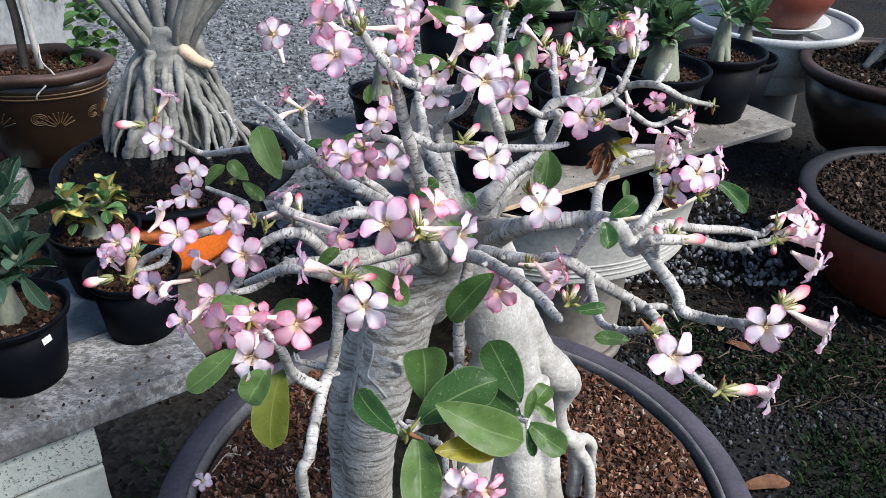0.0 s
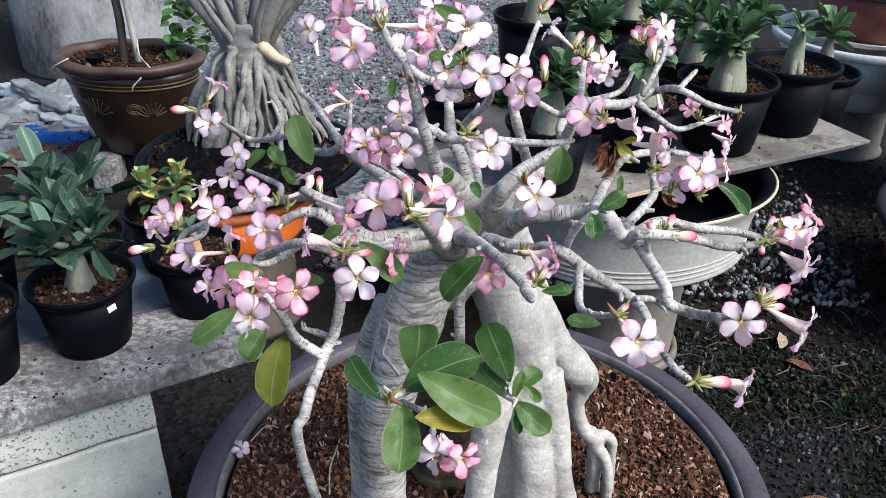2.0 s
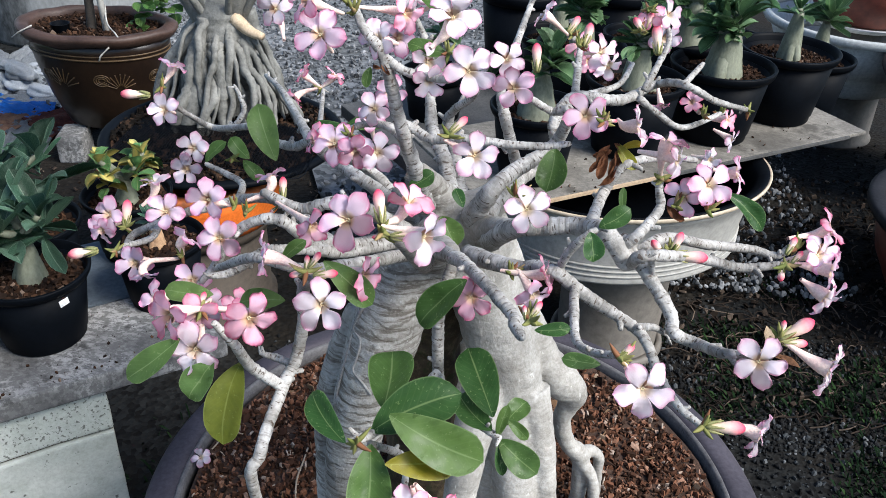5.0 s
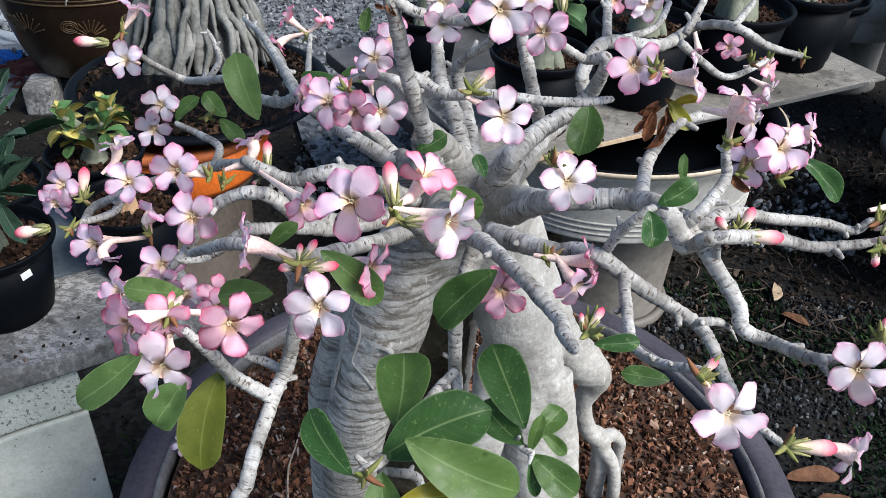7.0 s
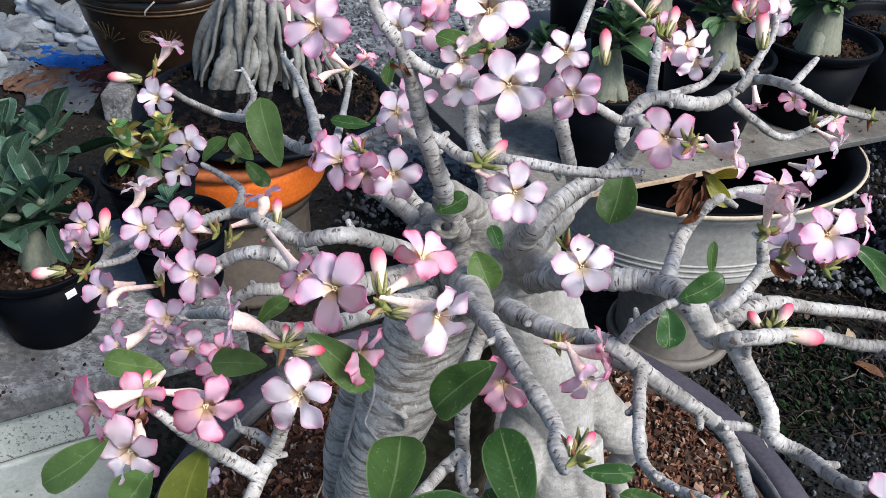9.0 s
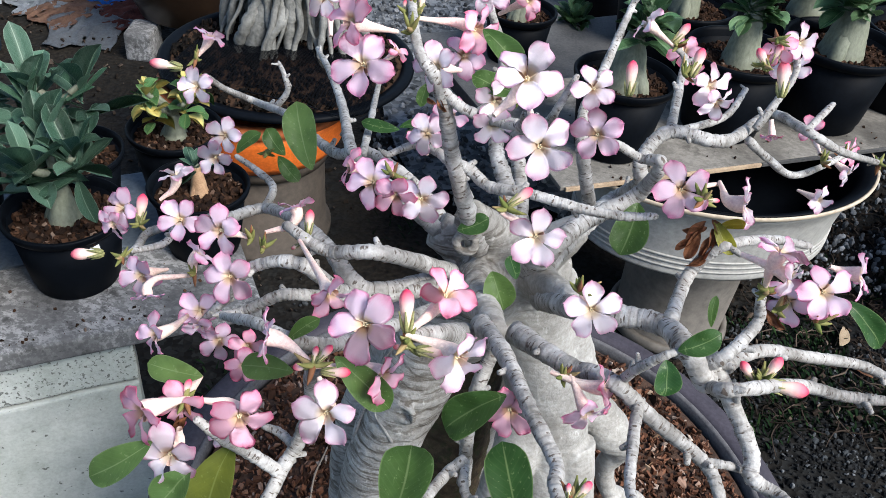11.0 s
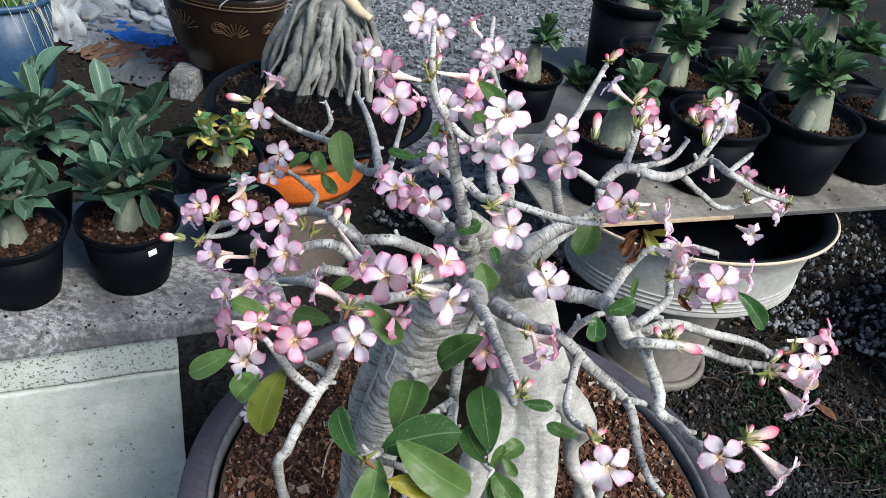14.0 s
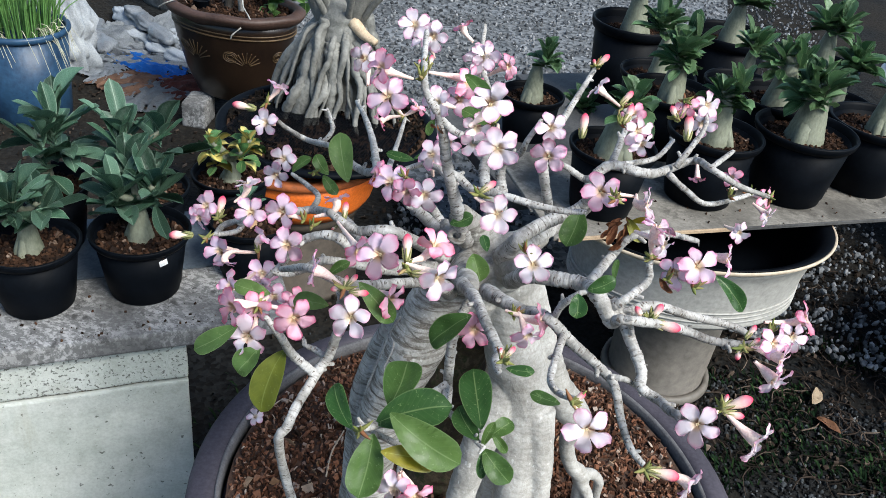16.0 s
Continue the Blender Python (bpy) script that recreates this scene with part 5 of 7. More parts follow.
def petal_material(name, inner, mid, edge):
    m, t, b = shader(name, 0.55, 0, 0.3)
    tc = t.nodes.new("ShaderNodeTexCoord")
    sep = t.nodes.new("ShaderNodeSeparateXYZ")
    t.links.new(tc.outputs["UV"], sep.inputs[0])
    c = ramp(t, sep.outputs[0], [(0.0, inner), (0.08, inner), (0.21, mid), (0.52, mid), (0.98, edge)])
    streak = grain(t, coords(t, (1.5, 22, 1), "UV"), 4, 3)
    c = mixed(t, ramp(t, sep.outputs[0], [(0.30, (0.04, 0.04, 0.04)), (0.8, (0.34, 0.34, 0.34))]), c, ramp(t, streak, [(0.38, edge), (0.58, mid)]))
    r = rand_of(t)
    c = mixed(t, 0.09, c, ramp(t, r, [(0.0, edge), (0.6, mid)]))
    t.links.new(c, b.inputs["Base Color"])
    thin(t, b, c, 0.44)
    bumped(t, b, streak, 0.25, 0.0006)
    return m


PETALS = [petal_material("white petal", (0.82, 0.72, 0.54), (0.88, 0.83, 0.865), (0.84, 0.42, 0.60)),
          petal_material("lilac petal", (0.86, 0.74, 0.52), (0.87, 0.745, 0.825), (0.80, 0.25, 0.48)),
          petal_material("pink petal", (0.87, 0.72, 0.50), (0.87, 0.62, 0.71), (0.80, 0.11, 0.31))]
TUBE = speckled("cream flower tube", (0.74, 0.46, 0.42), (0.83, 0.68, 0.57), 55, 0.55)
BUDSKIN = None


def bud_material():
    m, t, b = shader("rosy bud", 0.5, 0, 0.3)
    tc = t.nodes.new("ShaderNodeTexCoord")
    sep = t.nodes.new("ShaderNodeSeparateXYZ")
    t.links.new(tc.outputs["Generated"], sep.inputs[0])
    c = ramp(t, sep.outputs[0], [(0.0, (0.42, 0.40, 0.16)), (0.22, (0.74, 0.60, 0.42)), (0.55, (0.80, 0.55, 0.48)), (0.78, (0.74, 0.20, 0.24)), (0.95, (0.60, 0.04, 0.10))])
    t.links.new(c, b.inputs["Base Color"])
    bumped(t, b, grain(t, coords(t, (3, 40, 40), "Generated"), 4, 3), 0.3, 0.001)
    return m


BUDSKIN = bud_material()
TREE = thing("desert_rose_bonsai", "old grey desert rose bonsai in pink and white bloom", "tree")
MASSES = []


def mass(rows):
    MASSES.append(rows)


def scar(x, y, z, facing, r, thick):
    """A swollen ring round an old cut."""
    m = face_to((x, y, z), facing)
    mass([(*(m @ Vector((r * math.cos(a), r * 0.8 * math.sin(a), 0))), thick) for a in [0.7 * k for k in range(10)]])


COUNT = [0]


def limb(rows):
    """A scarred limb with short spurs where old shoots broke off."""
    COUNT[0] += 1
    rng = random.Random(COUNT[0])
    bm = bmesh.new()
    if sum(q[0] for q in rows) / len(rows) < -0.045:
        rows = [(x, y, z, min(r, 0.0068 + (r - 0.0068) * 0.50) if r > 0.0045 else r) for x, y, z, r in rows]
    rows = [(x, y, z, r * (0.70 if r < 0.0125 else 0.68)) for x, y, z, r in rows]
    a, b = Vector(rows[-2][:3]), Vector(rows[-1][:3])
    tip = b + (b - a).normalized() * 0.004
    rows.append((*tip, rows[-1][3] * 0.4))
    sweep(bm, rows, 14, 16, 0.16, seed=COUNT[0])
    g = glide(rows, 6)
    for p, q in zip(g[2:], g[3:]):
        if rng.random() < 0.10 and p[3] < 0.0085:
            t = Vector(q[:3]) - Vector(p[:3])
            d = Vector((rng.gauss(0, 1), rng.gauss(0, 1), rng.gauss(0.3, 1)))
            d = (d - t * (d.dot(t) / max(1e-9, t.length_squared))).normalized() + t.normalized() * 0.5
            c, L = Vector(p[:3]), p[3] + rng.uniform(0.002, 0.007)
            w = min(p[3] * 0.6, 0.0028)
            sweep(bm, [(*c, w * 1.3), (*(c + d * L * 0.6), w), (*(c + d * L), w * 0.75), (*(c + d * (L + 0.0008)), w * 0.3)], 7, 2, 0.2)
    return part("limb", bm, TWIG, TREE)


def petal_mesh(k, mat):
    rng = random.Random(60 + k)
    bm = bmesh.new()
    uv = bm.loops.layers.uv.new("uv")
    rows, cols = 9, 8
    curl, cup, skew = rng.uniform(-0.08, 0.34), rng.uniform(-0.15, 0.35), rng.uniform(0.02, 0.14)
    grid = []
    for i in range(rows + 1):
        s = 1 - (1 - i / rows) ** 1.4
        r = 0.03 + 0.97 * s
        w = 0.355 * (1 - (1 - s / 0.68) ** 1.7 if s < 0.68 else math.sqrt(1 - ((s - 0.68) / 0.325) ** 2))
        w = max(w, 0.02)
        row = []
        for j in range(cols + 1):
            f = 2 * j / cols - 1
            x = r - 0.06 * s * s * f * f + 0.02 * math.sin(7 * f + 2.1 * k) * s ** 4
            y = f * w * (1 + 0.05 * math.sin(9 * s + 2 * k + f)) + skew * s * s
            z = 0.05 - 0.22 * max(0.0, 1 - s / 0.30) ** 2 + 0.16 * math.sin(s * 1.9) - curl * s * s + cup * f * f * w * 0.9 + 0.07 * f + 0.035 * math.sin(4 * f + 6 * s + 1.7 * k) * s + 0.05 * abs(f) ** 3 * math.sin(11 * s + 2.3 * k + 2 * f)
            row.append(bm.verts.new((x, y, z)))
        grid.append(row)
    for i in range(rows):
        for j in range(cols):
            f = bm.faces.new((grid[i][j], grid[i + 1][j], grid[i + 1][j + 1], grid[i][j + 1]))
            for loop, (u, v) in zip(f.loops, ((i, j), (i + 1, j), (i + 1, j + 1), (i, j + 1))):
                e = abs(2 * v / cols - 1)
                q = 1 - (1 - u / rows) ** 1.4
                margin = max(q ** 7 * 0.95, e ** 6 * min(1.0, 1.5 * q) ** 2)
                loop[uv].uv = (q * 0.65 * (1 - margin) + margin, v / cols)
    bmesh.ops.solidify(bm, geom=bm.faces[:], thickness=0.008)
    return smooth_mesh(bm, "petal", mat)


PETAL_MESHES = [[petal_mesh(k, mat) for k in range(5)] for mat in PETALS]
R_FLOWER = 0.0215
BLOOMS = [0]


def bloom(throat, facing, root, kind, size):
    BLOOMS[0] += 1
    rng = random.Random(500 + BLOOMS[0])
    c, n, b = Vector(throat), Vector(facing).normalized(), Vector(root)
    r = R_FLOWER * size
    length = max(0.012, (c - b).length)
    bm = bmesh.new()
    back = (n * 0.5 + (c - b).normalized() * 0.5).normalized()
    mid = c - back * min(0.016, length * 0.55)
    sweep(bm, [(*b, 0.0017), (*(b.lerp(mid, 0.5)), 0.0024), (*mid, 0.0040 * size), (*(c - n * 0.006), 0.0060 * size), (*(c + n * 0.001), 0.0068 * size)], 12, 4, 0.05, cap=False, seed=BLOOMS[0])
    me = smooth_mesh(bm, "flower", TUBE)
    flower = new("flower", me)
    flower.parent = TREE
    spin = rng.random() * 6.28
    for k in range(5):
        m = face_to(c, n, spin + k * 2 * math.pi / 5 + rng.uniform(-0.09, 0.09), r * rng.uniform(0.94, 1.06))
        m = m @ Matrix.Rotation(rng.uniform(-0.20, 0.15), 4, "Y") @ Matrix.Rotation(rng.uniform(-0.20, 0.20), 4, "X")
        piece("petal", PETAL_MESHES[kind][rng.randrange(5)], flower, m)
    bm = bmesh.new()
    q = face_to(c, n)
    rows = [[q @ Vector((rr * math.cos(a), rr * math.sin(a), zz)) for a in [spin + 2 * math.pi * k / 10 for k in range(10)]] for rr, zz in ((r * 0.085, -r * 0.20), (r * 0.065, -r * 0.17), (r * 0.03, -r * 0.16), (r * 0.005, -r * 0.158))]
    rings = [[bm.verts.new(v) for v in row] for row in rows]
    for x, y in zip(rings, rings[1:]):
        for k in range(10):
            bm.faces.new((x[k], x[(k + 1) % 10], y[(k + 1) % 10], y[k]))
    for k in range(5):
        a = spin + k * 1.257
        o, o2 = q @ Vector((math.cos(a) * r * 0.06, math.sin(a) * r * 0.06, -r * 0.18)), q @ Vector((math.cos(a + 0.6) * r * 0.05, math.sin(a + 0.6) * r * 0.05, -r * 0.02))
        sweep(bm, [(*o, 0.0006), (*((o + o2) / 2), 0.0006), (*o2, 0.0003)], 5, 2)
    part("throat", bm, STAMEN, flower)


STAMEN = speckled("creamy yellow throat", (0.80, 0.60, 0.34), (0.88, 0.78, 0.56), 90, 0.6)


def bud(root, tip):
    a, b = Vector(root), Vector(tip)
    d = b - a
    L = max(d.length, 0.008)
    bm = bmesh.new()
    w = min(0.0055, L * 0.19)
    sweep(bm, [(0, 0, 0, w * 0.45), (L * 0.25, 0, 0, w * 0.62), (L * 0.55, 0, 0, w * 0.95), (L * 0.78, 0, 0, w), (L * 0.93, 0, 0, w * 0.6), (L, 0, 0, w * 0.12)], 10, 4, 0.06)
    ob = part("bud", bm, BUDSKIN, TREE)
    ob.matrix_basis = turn_to(a, d)
    bm = bmesh.new()
    for k in range(5):
        q = k * 1.257
        y, z = math.cos(q), math.sin(q)
        sweep(bm, [(-0.002, y * w * 0.3, z * w * 0.3, w * 0.3), (L * 0.1, y * w * 0.7, z * w * 0.7, w * 0.28), (min(0.011, L * 0.45), y * w * 1.05, z * w * 1.05, w * 0.04)], 5, 2)
    part("calyx", bm, CALYX, ob)


FOLIAGE = [0]


def foliage(stalk, tip, width, mat=None):
    FOLIAGE[0] += 1
    rng = random.Random(900 + FOLIAGE[0])
    a, b = Vector(stalk), Vector(tip)
    L = (b - a).length
    droop = rng.uniform(0.04, 0.24)
    bm = blade(L * 1.04, L * width, 0.63, rng.uniform(0.05, 0.13), droop, 16, wave=rng.uniform(0.02, 0.14), twist=rng.uniform(-0.35, 0.35), thick=0.0007, bend=rng.uniform(-0.22, 0.22))
    ob = part("leaf", bm, mat or LEAF, TREE, "glossy green leaf" if not mat else "soft pale green leaf" if mat is LEAFSOFT else "yellowing olive leaf")
    toward = Vector((0.05, -0.75, 0.85))
    along = (b - a).normalized()
    lift = (toward - along * along.dot(toward)).normalized()
    ob.matrix_basis = turn_to(a, along + lift * droop, toward)



TUFTS = [0]


def tuft(place, n=8):
    """Small pointed bracts and stubs of old flower stalks at a shoot's tip."""
    TUFTS[0] += 1
    rng = random.Random(300 + TUFTS[0])
    bm = bmesh.new()
    for _ in range(n):
        d = Vector((rng.gauss(0, 1), rng.gauss(-0.2, 1), rng.gauss(0.4, 1))).normalized()
        L = rng.uniform(0.007, 0.015)
        sweep(bm, [(*(Vector(place)), 0.0022), (*(Vector(place) + d * L * 0.5), 0.0019), (*(Vector(place) + d * L + Vector((0, 0, 0.002))), 0.0004)], 6, 3, 0.2)
    part("bract_tuft", bm, BRACT, TREE)


def withered(stalk, tip, width=0.36):
    FOLIAGE[0] += 1
    rng = random.Random(FOLIAGE[0])
    a, b = Vector(stalk), Vector(tip)
    L = (b - a).length
    bm = blade(L, L * width, 0.55, 0.25, 0.4 * rng.uniform(0.1, 1), 14, wave=0.30, twist=rng.uniform(-0.9, 0.9), thick=0.0008)
    ob = part("withered_leaf", bm, WITHERED, TREE, "curled dry brown leaf")
    ob.matrix_basis = turn_to(a, b - a, (rng.uniform(-1, 1), -1, 0.6))


WITHERED = speckled("withered leaf", (0.09, 0.032, 0.014), (0.30, 0.12, 0.05), 40, 0.7)



# swollen trunk and roots
# crown, neck and the wrinkled front leg
mass([(0.036, 0.866, 1.035, 0.040), (0.030, 0.862, 1.010, 0.050), (0.006, 0.845, 0.985, 0.046), (-0.018, 0.825, 0.962, 0.041), (-0.034, 0.802, 0.930, 0.040), (-0.045, 0.782, 0.890, 0.040), (-0.055, 0.768, 0.850, 0.036), (-0.068, 0.752, 0.790, 0.033), (-0.074, 0.747, 0.730, 0.031), (-0.074, 0.745, 0.670, 0.031), (-0.075, 0.745, 0.600, 0.034), (-0.076, 0.745, 0.520, 0.040)])
mass([(-0.068, 0.815, 0.915, 0.022), (-0.092, 0.800, 0.860, 0.020), (-0.106, 0.785, 0.800, 0.018), (-0.106, 0.770, 0.735, 0.017), (-0.103, 0.762, 0.660, 0.019), (-0.104, 0.760, 0.580, 0.020), (-0.108, 0.758, 0.520, 0.024)])
mass([(0.018, 0.838, 0.975, 0.036), (0.008, 0.836, 0.945, 0.032), (0.002, 0.836, 0.918, 0.022), (-0.004, 0.842, 0.900, 0.012)])
# broad pale body
mass([(0.040, 0.866, 1.010, 0.047), (0.058, 0.862, 0.955, 0.042), (0.076, 0.852, 0.895, 0.039), (0.098, 0.850, 0.835, 0.041), (0.110, 0.842, 0.780, 0.038), (0.122, 0.815, 0.715, 0.033), (0.128, 0.795, 0.650, 0.030), (0.128, 0.788, 0.580, 0.031), (0.128, 0.788, 0.520, 0.037)])
mass([(0.080, 0.840, 0.830, 0.030), (0.066, 0.790, 0.765, 0.024), (0.058, 0.762, 0.700, 0.021), (0.055, 0.752, 0.640, 0.020), (0.054, 0.750, 0.580, 0.021), (0.052, 0.750, 0.520, 0.026)])
mass([(0.096, 0.850, 0.760, 0.026), (0.092, 0.822, 0.690, 0.019), (0.088, 0.812, 0.620, 0.017), (0.084, 0.805, 0.560, 0.018), (0.080, 0.800, 0.515, 0.020)])
mass([(0.128, 0.842, 0.800, 0.028), (0.148, 0.818, 0.740, 0.021), (0.158, 0.805, 0.690, 0.0175), (0.166, 0.800, 0.640, 0.0165), (0.182, 0.798, 0.595, 0.0165), (0.190, 0.800, 0.560, 0.018), (0.186, 0.800, 0.515, 0.018)])
# ridge that ends in a knob, and the clawed root under it
mass([(0.070, 0.872, 0.995, 0.026), (0.096, 0.876, 0.930, 0.024), (0.120, 0.884, 0.865, 0.024), (0.146, 0.890, 0.812, 0.024), (0.172, 0.892, 0.778, 0.026), (0.190, 0.894, 0.758, 0.020), (0.186, 0.898, 0.728, 0.014), (0.182, 0.900, 0.698, 0.012), (0.196, 0.905, 0.655, 0.012), (0.216, 0.915, 0.625, 0.014), (0.222, 0.915, 0.580, 0.011), (0.224, 0.915, 0.520, 0.012)])
mass([(0.214, 0.915, 0.628, 0.011), (0.232, 0.930, 0.622, 0.009), (0.247, 0.938, 0.604, 0.0085), (0.250, 0.938, 0.570, 0.0075), (0.252, 0.940, 0.515, 0.008)])
mass([(0.216, 0.912, 0.620, 0.010), (0.236, 0.905, 0.596, 0.009), (0.243, 0.898, 0.560, 0.0085), (0.244, 0.898, 0.515, 0.009)])
mass([(0.062, 0.895, 0.930, 0.028), (0.038, 0.925, 0.850, 0.022), (0.030, 0.945, 0.780, 0.020), (0.026, 0.950, 0.700, 0.019), (0.024, 0.950, 0.600, 0.020), (0.022, 0.950, 0.515, 0.024)])
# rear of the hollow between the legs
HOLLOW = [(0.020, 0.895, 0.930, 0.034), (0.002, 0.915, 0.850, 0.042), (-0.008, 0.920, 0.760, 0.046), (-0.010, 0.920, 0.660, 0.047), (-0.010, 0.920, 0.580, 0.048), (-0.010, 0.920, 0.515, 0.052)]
# where the limbs leave the crown
mass([(0.030, 0.850, 1.005, 0.043), (0.060, 0.815, 1.036, 0.018), (0.090, 0.735, 1.090, 0.008)])
mass([(0.030, 0.860, 1.010, 0.043), (0.056, 0.852, 1.043, 0.024), (0.084, 0.880, 1.058, 0.014)])
mass([(0.015, 0.860, 1.010, 0.043), (-0.018, 0.850, 1.029, 0.022), (-0.047, 0.848, 1.046, 0.018)])
mass([(0.020, 0.855, 1.015, 0.043), (0.006, 0.842, 1.057, 0.021), (-0.011, 0.805, 1.099, 0.015)])
mass([(0.010, 0.835, 1.000, 0.043), (0.012, 0.770, 1.040, 0.018), (0.036, 0.690, 1.083, 0.009)])

scar(0.050, 0.826, 1.016, (0.1, -0.9, 0.35), 0.020, 0.0060)
scar(0.050, 0.828, 1.016, (0.1, -0.9, 0.35), 0.009, 0.0040)
scar(0.022, 0.832, 1.046, (0.0, -0.8, 0.6), 0.010, 0.0042)
scar(-0.010, 0.796, 1.076, (0.0, -0.8, 0.6), 0.009, 0.0040)
scar(-0.040, 0.742, 0.900, (-0.3, -0.9, 0.1), 0.012, 0.0035)

# limbs
limb([(-0.002, 0.820, 1.055, 0.0160), (-0.011, 0.791, 1.111, 0.0115), (-0.025, 0.773, 1.171, 0.0095), (-0.039, 0.761, 1.237, 0.0075), (-0.059, 0.767, 1.262, 0.0060), (-0.078, 0.817, 1.274, 0.0050), (-0.091, 0.860, 1.291, 0.0040)])
limb([(-0.025, 0.773, 1.171, 0.0060), (-0.011, 0.780, 1.161, 0.0070), (0.006, 0.770, 1.157, 0.0065), (0.037, 0.760, 1.165, 0.0060), (0.079, 0.755, 1.165, 0.0055), (0.109, 0.755, 1.166, 0.0050), (0.132, 0.760, 1.168, 0.0040)])
limb([(-0.039, 0.761, 1.237, 0.0060), (-0.016, 0.760, 1.225, 0.0062), (0.022, 0.756, 1.224, 0.0060), (0.026, 0.740, 1.242, 0.0040)])
limb([(0.024, 0.850, 1.039, 0.0160), (0.009, 0.890, 1.078, 0.0120), (-0.007, 0.910, 1.101, 0.0105), (-0.015, 0.940, 1.128, 0.0090), (-0.022, 0.970, 1.174, 0.0070), (-0.046, 0.980, 1.225, 0.0050), (-0.053, 1.000, 1.265, 0.0040)])
limb([(0.031, 0.870, 1.036, 0.0140), (0.017, 0.930, 1.067, 0.0110), (0.006, 0.950, 1.095, 0.0100), (0.013, 0.940, 1.118, 0.0070), (0.035, 0.900, 1.151, 0.0060), (0.043, 0.880, 1.179, 0.0050), (0.052, 0.900, 1.198, 0.0040)])
limb([(-0.015, 0.840, 1.029, 0.0180), (-0.076, 0.843, 1.070, 0.0135), (-0.110, 0.865, 1.077, 0.0105), (-0.131, 0.847, 1.110, 0.0095), (-0.176, 0.951, 1.094, 0.0070), (-0.206, 1.000, 1.101, 0.0055), (-0.242, 1.060, 1.094, 0.0040)])
limb([(-0.131, 0.847, 1.110, 0.0080), (-0.160, 0.880, 1.084, 0.0080), (-0.204, 0.930, 1.067, 0.0070), (-0.214, 0.925, 1.084, 0.0065), (-0.307, 1.030, 1.029, 0.0058), (-0.322, 0.985, 1.065, 0.0050), (-0.333, 0.965, 1.088, 0.0040)])
limb([(-0.274, 1.000, 1.041, 0.0050), (-0.256, 1.000, 1.069, 0.0050), (-0.259, 1.000, 1.088, 0.0040), (-0.264, 1.000, 1.100, 0.0030)])
limb([(-0.028, 0.850, 1.034, 0.0150), (-0.069, 0.880, 1.059, 0.0110), (-0.111, 0.900, 1.071, 0.0100), (-0.140, 0.920, 1.067, 0.0080)])
limb([(-0.137, 0.900, 1.076, 0.0060), (-0.170, 1.050, 1.050, 0.0050), (-0.183, 1.120, 1.055, 0.0040)])
limb([(-0.013, 0.800, 1.119, 0.0080), (-0.039, 0.820, 1.142, 0.0070), (-0.071, 0.840, 1.136, 0.0050), (-0.090, 0.820, 1.134, 0.0040)])
limb([(-0.020, 0.800, 1.037, 0.0160), (-0.065, 0.719, 1.109, 0.0115), (-0.110, 0.719, 1.099, 0.0090), (-0.148, 0.731, 1.105, 0.0060), (-0.139, 0.745, 1.085, 0.0040)])
limb([(-0.020, 0.810, 1.027, 0.0180), (-0.080, 0.740, 1.048, 0.0160), (-0.126, 0.760, 1.070, 0.0120), (-0.158, 0.780, 1.072, 0.0095), (-0.212, 0.830, 1.038, 0.0085), (-0.233, 0.800, 1.043, 0.0075), (-0.252, 0.796, 1.039, 0.0070), (-0.290, 0.800, 1.019, 0.0060), (-0.323, 0.800, 1.000, 0.0060), (-0.323, 0.780, 0.998, 0.0055), (-0.322, 0.760, 1.003, 0.0040)])
limb([(-0.212, 0.830, 1.038, 0.0060), (-0.216, 0.860, 1.042, 0.0055), (-0.240, 0.880, 1.042, 0.0050), (-0.266, 0.890, 1.047, 0.0040)])
limb([(-0.290, 0.800, 1.018, 0.0050), (-0.294, 0.780, 1.010, 0.0050), (-0.313, 0.760, 1.011, 0.0040)])
limb([(-0.026, 0.780, 1.034, 0.0160), (-0.089, 0.730, 1.047, 0.0130), (-0.127, 0.700, 1.096, 0.0090), (-0.170, 0.701, 1.077, 0.0075), (-0.191, 0.700, 1.040, 0.0065), (-0.196, 0.701, 1.033, 0.0060), (-0.210, 0.690, 1.017, 0.0040)])
limb([(-0.087, 0.720, 1.054, 0.0090), (-0.125, 0.700, 1.063, 0.0072), (-0.142, 0.694, 1.062, 0.0070), (-0.171, 0.690, 1.040, 0.0060), (-0.189, 0.680, 1.039, 0.0040)])
limb([(-0.013, 0.770, 1.026, 0.0140), (-0.064, 0.640, 1.088, 0.0095), (-0.084, 0.620, 1.097, 0.0085), (-0.100, 0.610, 1.108, 0.0070), (-0.127, 0.620, 1.104, 0.0062), (-0.167, 0.650, 1.071, 0.0050)])
limb([(-0.060, 0.600, 0.520, 0.0120), (-0.104, 0.520, 0.916, 0.0082), (-0.098, 0.519, 0.985, 0.0078), (-0.092, 0.571, 1.009, 0.0085), (-0.085, 0.590, 1.026, 0.0088), (-0.079, 0.600, 1.063, 0.0090), (-0.077, 0.595, 1.092, 0.0080), (-0.069, 0.585, 1.111, 0.0060)])
limb([(-0.092, 0.571, 1.009, 0.0070), (-0.116, 0.565, 1.033, 0.0068), (-0.118, 0.541, 1.074, 0.0060), (-0.127, 0.530, 1.101, 0.0040)])
limb([(-0.084, 0.585, 1.021, 0.0050), (-0.104, 0.600, 1.015, 0.0050), (-0.117, 0.600, 1.018, 0.0035)])
